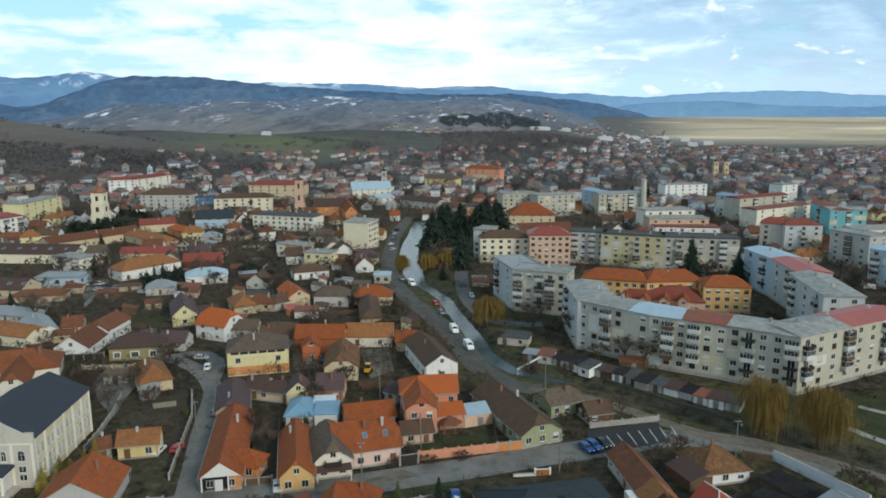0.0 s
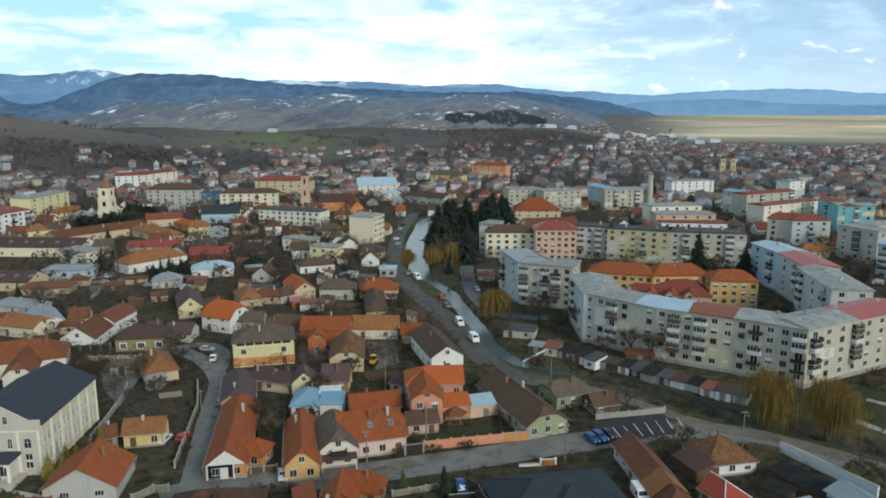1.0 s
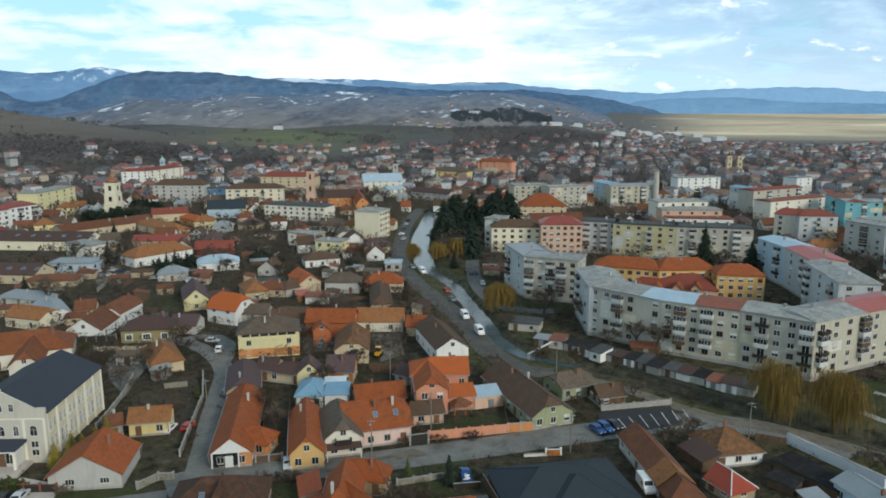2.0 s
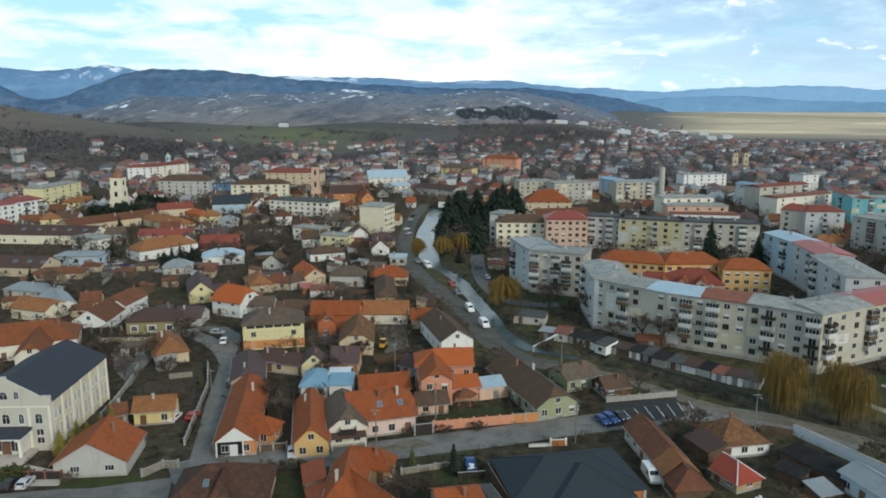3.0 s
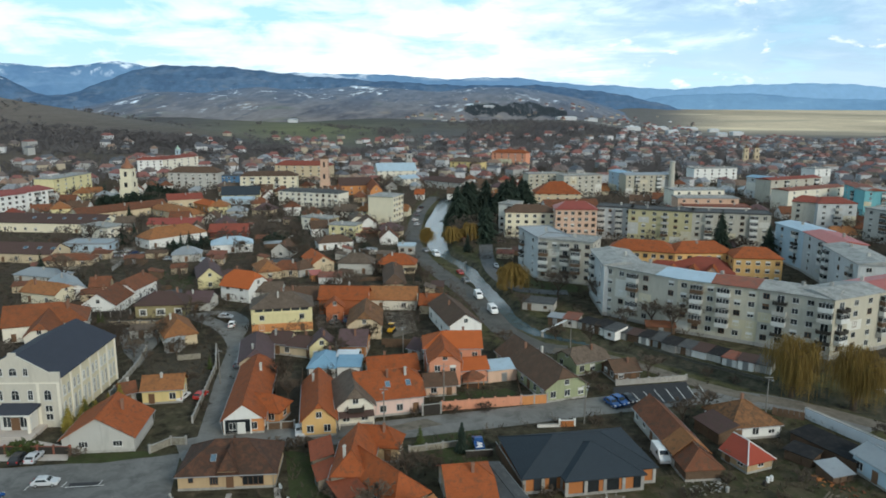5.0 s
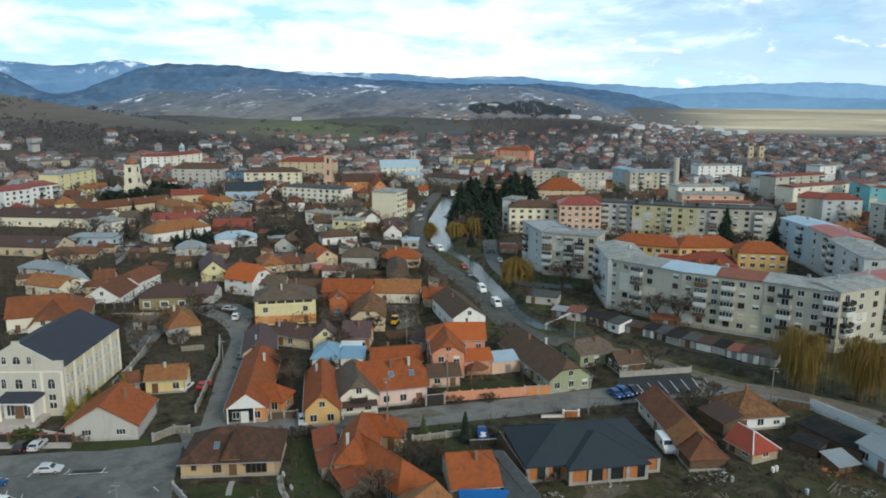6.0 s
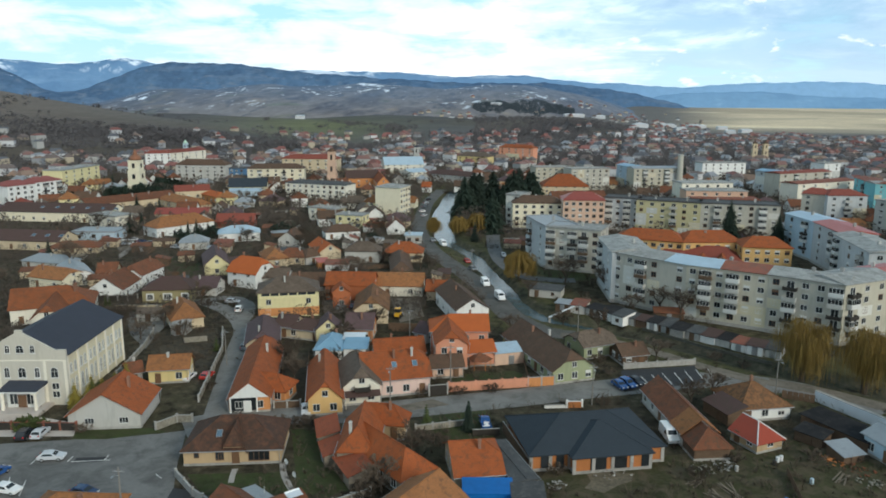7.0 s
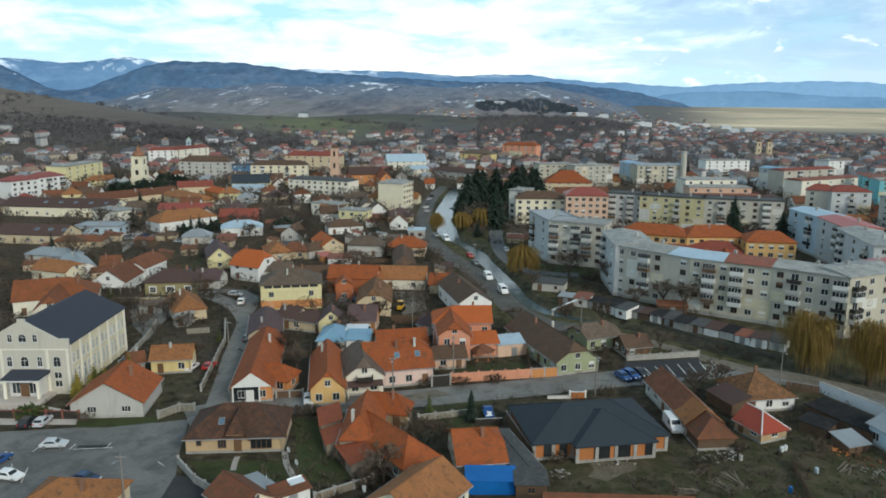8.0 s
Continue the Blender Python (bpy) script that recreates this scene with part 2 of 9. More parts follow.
WETROAD = surface("wet_muddy_asphalt", (0.105, 0.098, 0.088), 0.7, var=0.35, broad=0.09, fine=1.0, bump=0.1, stain=(0.06, 0.055, 0.048), stain_at=0.54, rnd=0.0)
POLE = surface("old_pole_concrete", (0.19, 0.18, 0.165), 0.9, var=0.2, fine=6)
ASPHALT_NEW = surface("dark_asphalt", (0.04, 0.041, 0.045), 0.85, var=0.15, broad=0.2, fine=2, stain=(0.07, 0.07, 0.07), stain_at=0.65, rnd=0.0)
PAVING = surface("concrete_paving", (0.36, 0.33, 0.30), 0.9, var=0.14, broad=0.4, fine=2.2, bump=0.15, rnd=0.0)
PAVING_PALE = surface("pale_forecourt_paving", (0.50, 0.45, 0.41), 0.9, var=0.12, broad=0.4, fine=2.2, bump=0.15, rnd=0.0)
GRAVEL = surface("muddy_gravel", (0.19, 0.165, 0.135), 0.95, var=0.25, broad=0.15, fine=1.4, bump=0.3, stain=(0.10, 0.085, 0.065), stain_at=0.55, rnd=0.0)
GRASS = surface("winter_grass", (0.040, 0.052, 0.016), 0.95, var=0.5, broad=0.30, fine=1.6, bump=0.4, stain=(0.058, 0.050, 0.027), stain_at=0.58, rnd=0.05)
SOIL = surface("garden_soil", (0.052, 0.042, 0.031), 0.95, var=0.6, broad=0.35, fine=1.3, bump=0.4, stain=(0.09, 0.074, 0.045), stain_at=0.54, rnd=0.08)
LINE = surface("road_paint", (0.62, 0.62, 0.60), 0.8, var=0.2, fine=4, stain=(0.2, 0.2, 0.2), stain_at=0.6)
BARK = surface("bark", (0.085, 0.065, 0.050), 0.95, var=0.3, fine=6, bump=0.3)
TWIG = surface("bare_twigs", (0.105, 0.082, 0.062), 0.95, var=0.25, bump=0.0, rnd=0.3)
NEEDLE = surface("spruce_needles", (0.020, 0.032, 0.022), 0.9, var=0.4, broad=0.8, bump=0.0, rnd=0.2)
THUJA = surface("thuja_green", (0.05, 0.065, 0.02), 0.9, var=0.4, broad=0.8, bump=0.0, rnd=0.25)
GOLDEN = surface("golden_conifer", (0.20, 0.16, 0.03), 0.9, var=0.4, broad=0.8, bump=0.0, rnd=0.2)
WILLOW = surface("willow_strands", (0.19, 0.127, 0.034), 0.9, var=0.35, broad=0.4, bump=0.0, rnd=0.15)
TYRE = surface("tyre_rubber", (0.02, 0.02, 0.02), 0.8, bump=0.0)
CARGLASS = surface("car_glass", (0.02, 0.024, 0.028), 0.06, bump=0.0, var=0.1, spec=0.7)
LAMPGLASS = surface("lamp_glass", (0.7, 0.7, 0.7), 0.2, bump=0.0, var=0.05)
TAIL = surface("tail_lamp", (0.4, 0.02, 0.02), 0.3, bump=0.0, var=0.05)
TARP = surface("blue_tarpaulin", (0.015, 0.13, 0.42), 0.45, var=0.15, broad=0.8, fine=3, bump=0.2)
DISH = surface("white_dish", (0.78, 0.78, 0.76), 0.5, bump=0.0, var=0.05)


def car_paint(name, rgb):
    return surface("car_paint_" + name, rgb, 0.25, var=0.04, bump=0.0, rnd=0.04, spec=0.6)


def water_material():
    m = bpy.data.materials.new("river_water")
    m.use_nodes = True
    n, link, math_, mix, ramp, noise_, scaled = node_kit(m.node_tree)
    out, bs = n("ShaderNodeOutputMaterial"), n("ShaderNodeBsdfPrincipled")
    link(bs.outputs[0], out.inputs[0])
    tc = n("ShaderNodeTexCoord")
    a = noise_(tc.outputs["Object"], 0.12, 5.0, 0.6, 0.5)
    link(mix(ramp(a, ((0.35, 0.0), (0.65, 1.0))), (0.050, 0.078, 0.088), (0.078, 0.118, 0.132)), bs.inputs["Base Color"])
    bs.inputs["Roughness"].default_value = 0.18
    bs.inputs["Specular IOR Level"].default_value = 0.40
    b = n("ShaderNodeBump")
    b.inputs["Strength"].default_value, b.inputs["Distance"].default_value = 0.4, 0.15
    link(noise_(tc.outputs["Object"], 0.9, 4.0, 0.6), b.inputs["Height"])
    link(b.outputs[0], bs.inputs["Normal"])
    return m


INSULATION = [plaster("insulation_white", (0.62, 0.61, 0.56), 0.2), plaster("insulation_sand", (0.58, 0.53, 0.40), 0.2), plaster("insulation_grey", (0.50, 0.50, 0.48), 0.2), plaster("insulation_yellow", (0.57, 0.52, 0.37), 0.2)]
WATER = water_material()


def land_material():
    """Open ground: the land cover comes from the mesh, broken up by noise from furrows to clods."""
    m = bpy.data.materials.new("open_land")
    m.use_nodes = True
    n, link, math_, mix, ramp, noise_, scaled = node_kit(m.node_tree)
    out, bs = n("ShaderNodeOutputMaterial"), n("ShaderNodeBsdfPrincipled")
    link(bs.outputs[0], out.inputs[0])
    tc = n("ShaderNodeTexCoord")
    cov = n("ShaderNodeAttribute")
    cov.attribute_name = "cover"
    vec = tc.outputs["Object"]
    n1, n2, n3 = noise_(vec, 0.03, 6.0, 0.65, 0.5), noise_(vec, 0.35, 5.0, 0.65), noise_(vec, 2.5, 3.0, 0.6)
    strips = noise_(scaled(vec, (0.004, 0.016, 1.0)), 1.0, 3.0, 0.6, 1.2)
    c = mix(ramp(n1, ((0.38, 0.0), (0.62, 1.0))), cov.outputs["Color"], (0.075, 0.072, 0.038), "MIX")
    far = n("ShaderNodeVectorMath", operation="LENGTH")
    link(vec, far.inputs[0])
    c = mix(ramp(math_("MULTIPLY", far.outputs[1], 0.001), ((0.5, 0.5), (1.0, 0.0))), cov.outputs["Color"], c)
    close = ramp(math_("MULTIPLY", far.outputs[1], 0.001), ((0.45, 1.0), (0.9, 0.0)))
    c = mix(math_("MULTIPLY", ramp(n2, ((0.52, 0.0), (0.68, 0.75))), close), c, (0.118, 0.098, 0.070))
    c = mix(math_("MULTIPLY", ramp(n2, ((0.34, 0.85), (0.47, 0.0))), close), c, (0.022, 0.020, 0.015))
    g = math_("ADD", math_("ADD", math_("MULTIPLY", n2, 0.9), math_("MULTIPLY", n3, 0.5)), math_("MULTIPLY", strips, 0.9))
    sc = n("ShaderNodeVectorMath", operation="SCALE")
    link(c, sc.inputs[0]), link(math_("SUBTRACT", g, 0.15), sc.inputs[3])
    link(sc.outputs[0], bs.inputs["Base Color"])
    bs.inputs["Roughness"].default_value, bs.inputs["Specular IOR Level"].default_value = 0.95, 0.1
    b = n("ShaderNodeBump")
    b.inputs["Strength"].default_value, b.inputs["Distance"].default_value = 0.5, 0.25
    link(math_("ADD", n2, math_("MULTIPLY", n3, 0.4)), b.inputs["Height"])
    link(b.outputs[0], bs.inputs["Normal"])
    return m


LAND = land_material()


# ---- mesh helpers ----
def part(name, bm, mats, parent=None, label="", kind="", smooth=False):
    """Links a bmesh as one mesh object under a thing or a part."""
    me = bpy.data.meshes.new(name)
    if smooth:
        for f in bm.faces:
            f.smooth = True
    bm.to_mesh(me)
    bm.free()
    for m in mats if isinstance(mats, (list, tuple)) else [mats]:
        me.materials.append(m)
    ob = new(name, me)
    ob.parent = parent
    return tagged(ob, label, kind=kind)


def placed(name, me, parent, m):
    ob = new(name, me)
    ob.parent = parent
    ob.matrix_basis = m
    return ob


def thing(name, x, y, rot=0.0, z=0.0, label="", category="", group="", kind=""):
    ob = new(name)
    ob.empty_display_size = 0.5
    ob.matrix_basis = pose(x, y, z, 0, 0, rot)
    return tagged(ob, label, category, group, kind)


def box(bm, x0, x1, y0, y1, z0, z1, slot=0):
    v = [bm.verts.new((x, y, z)) for z in (z0, z1) for x, y in ((x0, y0), (x1, y0), (x1, y1), (x0, y1))]
    for a in ((3, 2, 1, 0), (4, 5, 6, 7), (0, 1, 5, 4), (1, 2, 6, 5), (2, 3, 7, 6), (3, 0, 4, 7)):
        bm.faces.new([v[i] for i in a]).material_index = slot
    return v


def tube(bm, p, q, r0, r1, sides=6, slot=0, cap=False):
    p, q = Vector(p), Vector(q)
    d = (q - p).normalized()
    a = d.orthogonal().normalized()
    b = d.cross(a)
    rings = []
    for c, r in ((p, r0), (q, r1)):
        rings.append([bm.verts.new(c + r * (math.cos(2 * math.pi * i / sides) * a + math.sin(2 * math.pi * i / sides) * b)) for i in range(sides)])
    for i in range(sides):
        j = (i + 1) % sides
        bm.faces.new((rings[0][i], rings[0][j], rings[1][j], rings[1][i])).material_index = slot
    if cap:
        bm.faces.new(rings[1]).material_index = slot
        bm.faces.new(rings[0][::-1]).material_index = slot


def extrude_outline(bm, pts, axis_from, axis_to, place, slot=0):
    """A prism: an outline of 2D points carried from one depth to another; place(u, v, w) gives the point."""
    a = [bm.verts.new(place(u, v, axis_from)) for u, v in pts]
    b = [bm.verts.new(place(u, v, axis_to)) for u, v in pts]
    k = len(pts)
    for i in range(k):
        j = (i + 1) % k
        bm.faces.new((a[i], a[j], b[j], b[i])).material_index = slot
    bm.faces.new(a[::-1]).material_index = slot
    bm.faces.new(b).material_index = slot


def fixed(bm):
    bmesh.ops.recalc_face_normals(bm, faces=bm.faces[:])
    return bm


SHARED = {}


def shared_mesh(key, make, mats):
    if key not in SHARED:
        bm = bmesh.new()
        make(bm)
        fixed(bm)
        me = bpy.data.meshes.new(key)
        bm.to_mesh(me)
        bm.free()
        for m in mats:
            me.materials.append(m)
        SHARED[key] = me
    return SHARED[key]


def window(parent, x, y, z, rot, w=1.2, h=1.4, frame_mat=None, pane_part=True, leaves=2, blind=False, glass=None):
    """A window with a proud frame, sill and mullions, and its panes; faces local -y before it is turned."""
    fm = frame_mat or FRAME
    key = f"window_{w:.2f}_{h:.2f}_{leaves}_{fm.name}_{pane_part}_{blind}"

    def make(bm):
        t, k = 0.065, leaves
        xs = [-w / 2 - t, -w / 2]
        for i in range(1, k):
            c = -w / 2 + w * i / k
            xs += [c - 0.04, c + 0.04]
        xs += [w / 2, w / 2 + t]
        zs = [-t - 0.05, 0.0, h * 0.55, h, h + t] if blind else [-t - 0.05, 0.0, h, h + t]
        grid = [[bm.verts.new((x, -0.14 if z < -0.01 else -0.09, z)) for x in xs] for z in zs]
        back = [[bm.verts.new((x, 0.02, z)) for x in (xs[0], xs[-1])] for z in (zs[0], zs[-1])]
        for j in range(len(zs) - 1):
            for i in range(len(xs) - 1):
                q = (grid[j][i], grid[j][i + 1], grid[j + 1][i + 1], grid[j + 1][i])
                if i % 2 == 1 and 0 < j < len(zs) - 2 or (i % 2 == 1 and 0 < j and not blind and j < len(zs) - 2):
                    if blind and j == 2:
                        bm.faces.new(q)
                        continue
                    r = [bm.verts.new((v.co.x, -0.03, v.co.z)) for v in q]
                    for e in range(4):
                        bm.faces.new((q[e], q[(e + 1) % 4], r[(e + 1) % 4], r[e]))
                    if not pane_part:
                        bm.faces.new(r).material_index = 1
                else:
                    bm.faces.new(q)
        bm.faces.new(grid[0][::-1] + [back[0][0], back[0][1]])
        bm.faces.new(grid[-1] + [back[1][1], back[1][0]])
        bm.faces.new([g[0] for g in grid] + [back[1][0], back[0][0]])
        bm.faces.new([g[-1] for g in grid][::-1] + [back[0][1], back[1][1]])

    me = shared_mesh(key, make, [fm, GLASS])
    m = pose(x, y, z, 0, 0, rot)
    ob = placed("window", me, parent, m)
    if pane_part:
        gl = shared_mesh(f"pane_{w:.2f}_{h:.2f}_{(glass or GLASS).name}", lambda bm: box(bm, -w / 2, w / 2, -0.04, 0.0, 0, h), [glass or GLASS])
        placed("pane", gl, ob, Matrix())
    return ob


def door(parent, x, y, z, rot, w=1.0, h=2.05, m=None):
    mm = m or FRAME_BROWN

    def make(bm):
        box(bm, -w / 2 - 0.1, w / 2 + 0.1, -0.1, 0.02, 0, h + 0.1)
        bm.faces.ensure_lookup_table()
        f = min(bm.faces, key=lambda q: q.calc_center_median().y)
        bmesh.ops.inset_region(bm, faces=[f], thickness=0.1, depth=-0.05)
        bmesh.ops.inset_region(bm, faces=[f], thickness=0.14, depth=0.02)

    return placed("door", shared_mesh(f"door_{w:.2f}_{h:.2f}_{mm.name}", make, [mm]), parent, pose(x, y, z, 0, 0, rot))


def roof_shape(bm, L, W, E, H, clip=(0.0, 0.0), over=0.45, thick=0.16, slot=0):
    """A ridge roof along x. clip: how much of each end's gable is cut back, 0 a full gable, 1 a full hip."""
    s = (H - E) / (W / 2)
    ez, ey = E - over * s, W / 2 + over
    x0, x1 = -L / 2 - over, L / 2 + over
    ends = []
    for x, c, sg in ((x0, clip[0], 1), (x1, clip[1], -1)):
        zc = H - c * (H - ez)
        yc = (H - zc) / s
        ends.append((x, zc, yc, x + sg * min(yc, (L / 2 + over) * 0.98)))
    sheets = []
    for dz in (0.0, -thick):
        V = lambda x, y, z: bm.verts.new((x, y, z + dz))
        (xa, za, ya, ra), (xb, zb, yb, rb) = ends
        ridge = [V(ra, 0, H), V(rb, 0, H)]
        eave = {-1: [V(xa, -ey, ez), V(xb, -ey, ez)], 1: [V(xa, ey, ez), V(xb, ey, ez)]}
        brk = {}
        for sg in (-1, 1):
            for k, (x, z, y, c) in enumerate(((xa, za, ya, clip[0]), (xb, zb, yb, clip[1]))):
                brk[sg, k] = eave[sg][k] if c >= 0.999 else (ridge[k] if c <= 0.001 else V(x, sg * y, z))
        faces = []
        for sg in (-1, 1):
            loop = [eave[sg][0], eave[sg][1]]
            for v in (brk[sg, 1], ridge[1], ridge[0], brk[sg, 0]):
                if v not in loop:
                    loop.append(v)
            faces.append(loop)
        for k in (0, 1):
            if clip[k] > 0.001:
                faces.append([brk[-1, k], brk[1, k], ridge[k]])
        rim = [eave[-1][0], eave[-1][1], brk[-1, 1], ridge[1], brk[1, 1], eave[1][1], eave[1][0], brk[1, 0], ridge[0], brk[-1, 0]]
        if clip[1] > 0.001:
            rim.remove(ridge[1])
        if clip[0] > 0.001:
            rim.remove(ridge[0])
        seen = []
        for v in rim:
            if v not in seen:
                seen.append(v)
        sheets.append((faces, seen))
    for faces, _ in sheets:
        for f in faces:
            bm.faces.new(f).material_index = slot
    (_, a), (_, b) = sheets
    for i in range(len(a)):
        j = (i + 1) % len(a)
        bm.faces.new((a[i], a[j], b[j], b[i])).material_index = slot


def ridge_caps(bm, L, W, E, H, clip, over, slot=0):
    s = (H - E) / (W / 2)
    ez, ey = E - over * s, W / 2 + over
    pts = []
    for sg, c in ((-1, clip[0]), (1, clip[1])):
        x = sg * (L / 2 + over)
        yc = c * (H - ez) / s
        r = x - sg * min(yc, (L / 2 + over) * 0.98)
        pts.append(r)
        if c > 0.001:
            for sy in (-1, 1):
                tube(bm, (r, 0, H), (x, sy * yc, H - c * (H - ez)), 0.11, 0.11, 5, slot)
    tube(bm, (pts[0], 0, H), (pts[1], 0, H), 0.12, 0.12, 5, slot)


def wall_shape(bm, L, W, E, H, clip=(0.0, 0.0), slot=0, base=0.0):
    """Walls of a ridge-roofed body, up into its gables."""
    s = (H - E) / (W / 2)
    d = 0.17
    v = {}
    for sx in (-1, 1):
        c = clip[0] if sx < 0 else clip[1]
        x = sx * L / 2
        v[sx] = [bm.verts.new((x, -W / 2, base)), bm.verts.new((x, W / 2, base)), bm.verts.new((x, W / 2, E - d))]
        zt = H - c * (H - E) - d
        if c <= 0.001:
            v[sx].append(bm.verts.new((x, 0, H - d)))
        elif c < 0.999:
            yc = W / 2 * c
            v[sx] += [bm.verts.new((x, yc, zt)), bm.verts.new((x, -yc, zt))]
        v[sx].append(bm.verts.new((x, -W / 2, E - d)))
        bm.faces.new(v[sx] if sx > 0 else v[sx][::-1]).material_index = slot
    for i, j in ((0, -1), (1, 2)):
        bm.faces.new((v[-1][i], v[1][i], v[1][j], v[-1][j])).material_index = slot


def chimney(parent, x, y, z0, z1, m=None, w=0.55):
    def make(bm):
        box(bm, -w / 2, w / 2, -w / 2, w / 2, 0, z1 - z0)
        box(bm, -w / 2 - 0.07, w / 2 + 0.07, -w / 2 - 0.07, w / 2 + 0.07, z1 - z0, z1 - z0 + 0.12)
        box(bm, -w / 4, w / 4, -w / 4, w / 4, z1 - z0 + 0.12, z1 - z0 + 0.3)
    mm = m or random.choice((WHITE, GREYWALL, BRICK, BEIGE))
    placed("chimney", shared_mesh(f"chimney_{z1 - z0:.2f}_{w:.2f}_{mm.name}", make, [mm]), parent, pose(x, y, z0))


def gutter(bm, L, W, E, H, over=0.45, sg=1):
    s = (H - E) / (W / 2)
    y, z = sg * (W / 2 + over + 0.06), E - over * s - 0.1
    tube(bm, (-L / 2 - over, y, z), (L / 2 + over, y, z), 0.08, 0.08, 6, 0, True)
    tube(bm, (L / 2 - 0.15, sg * (W / 2 + 0.08), 0.1), (L / 2 - 0.15, y, z), 0.05, 0.05, 5)


def wing(parent, L, W, E, H, clip, wall, tile, x=0.0, y=0.0, rot=0.0, over=0.45, windows=True, panes=True, chim=1, frame_mat=None,
         doors=1, attic=True, wall_label="", roof_label="", gutters=True, wsize=(1.2, 1.35), caps=True, cap_mat=None, seed=1):
    """One body with walls, roof, windows and chimneys, as parts of a building."""
    rng = random.Random(seed + int(L * 10) + int(W * 10))
    base = pose(x, y, 0, 0, 0, rot)
    bm = bmesh.new()
    wall_shape(bm, L, W, E, H, clip)
    w = part("wall", fixed(bm), wall, parent, wall_label)
    w.matrix_basis = base
    near = parent.matrix_basis.translation.length < 185
    panes_far = not panes
    panes = panes and near
    if near:
        bm = bmesh.new()
        box(bm, -L / 2 - 0.05, L / 2 + 0.05, -W / 2 - 0.05, W / 2 + 0.05, 0, 0.45)
        part("plinth", bm, CONCRETE, parent).matrix_basis = base
    bm = bmesh.new()
    roof_shape(bm, L, W, E, H, clip, over)
    r = part("roof", fixed(bm), tile, parent, roof_label)
    r.matrix_basis = base
    if caps and near:
        bm = bmesh.new()
        ridge_caps(bm, L, W, E, H, clip, over)
        part("ridge_tiles", bm, cap_mat or tile, parent).matrix_basis = base
    if gutters and near:
        for sg in (-1, 1):
            bm = bmesh.new()
            gutter(bm, L, W, E, H, over, sg)
            part("gutter", bm, STEEL, parent).matrix_basis = base
    s = (H - E) / (W / 2)
    for i in range(chim):
        cx, cy = rng.uniform(-0.32, 0.32) * L, rng.choice((-1, 1)) * rng.uniform(0.08, 0.2) * W
        top = H - abs(cy) * s
        p = base @ Vector((cx, cy, top - 0.5))
        chimney(parent, p.x, p.y, p.z, H + rng.uniform(0.25, 0.7), rng.choice((GREYWALL, CHIMNEY_BRICK, CHIMNEY_BRICK, CHIMNEY_BRICK, CONCRETE)), 0.48)
    if windows:
        ww, wh = wsize
        storeys = max(1, int((E + 0.3) // 2.7))
        zs = [1.0 + 2.8 * k for k in range(storeys)]
        for side, length, off, turn in ((0, L, W / 2, 0), (1, L, W / 2, 180), (2, W, L / 2, 90), (3, W, L / 2, 270)):
            cols = max(1, int(length // (2.9 if near else 6.4 if panes_far else 5.0)))
            if not near and math.cos(parent.matrix_basis.to_euler().z + radians(rot + turn)) < -0.25:
                continue
            dcol = rng.randrange(cols) if side < doors else -1
            for k, z in enumerate(zs):
                for i in range(cols):
                    u = (i + 0.5) / cols * length - length / 2 + rng.uniform(-0.15, 0.15)
                    m = pose(0, 0, 0, 0, 0, rot + turn)
                    p = Vector((x, y, 0)) + m @ Vector((u, -off, z))
                    if k == 0 and i == dcol:
                        p.z = 0.2
                        door(parent, p.x, p.y, p.z, rot + turn)
                    elif rng.random() < 0.93:
                        window(parent, p.x, p.y, p.z, rot + turn, ww, min(wh, E - 0.5 - z), frame_mat, panes, 2, rng.random() < 0.2)
            if attic and side > 1 and H - E > 1.9:
                c = clip[1] if side == 2 else clip[0]
                if c < 0.7:
                    p = Vector((x, y, 0)) + pose(0, 0, 0, 0, 0, rot + turn) @ Vector((0, -off, E + 0.25))
                    window(parent, p.x, p.y, p.z, rot + turn, 1.0, 1.1, frame_mat, panes, 2)


CLIPS = {"gable": (0.0, 0.0), "hip": (1.0, 1.0), "half": (0.42, 0.42), "hip_a": (1.0, 0.0), "hip_b": (0.0, 1.0), "half_a": (0.42, 0.0), "half_b": (0.0, 0.42), "nip_a": (0.2, 0.0), "nip": (0.2, 0.2), "steep_b": (0.0, 0.68), "deep_b": (0.0, 0.87)}


def house(x, y, rot, L, W, E, H, kind, wall, tile, label, category="house", group="", **kw):
    """A ridge-roofed house standing on the ground."""
    ob = thing("house", x, y, rot, 0.0, label, category, group)
    BUILT.append((x, y, 0.42 * math.hypot(L, W)))
    wing(ob, L, W, E, H, CLIPS[kind], wall, tile, seed=int(abs(x) * 7 + abs(y)), **kw)
    return ob


def local_of(ob, x, y, rot):
    """A world place and turn in the frame of a thing."""
    m = ob.matrix_basis.inverted() @ pose(x, y, 0, 0, 0, rot)
    return m.translation.x, m.translation.y, math.degrees(m.to_euler().z)


def add_wing(ob, x, y, rot, L, W, E, H, kind, wall, tile, **kw):
    lx, ly, lr = local_of(ob, x, y, rot)
    BUILT.append((x, y, 0.42 * math.hypot(L, W)))
    wing(ob, L, W, E, H, CLIPS[kind], wall, tile, lx, ly, lr, seed=int(abs(x) * 5 + abs(y)), **kw)
    return ob


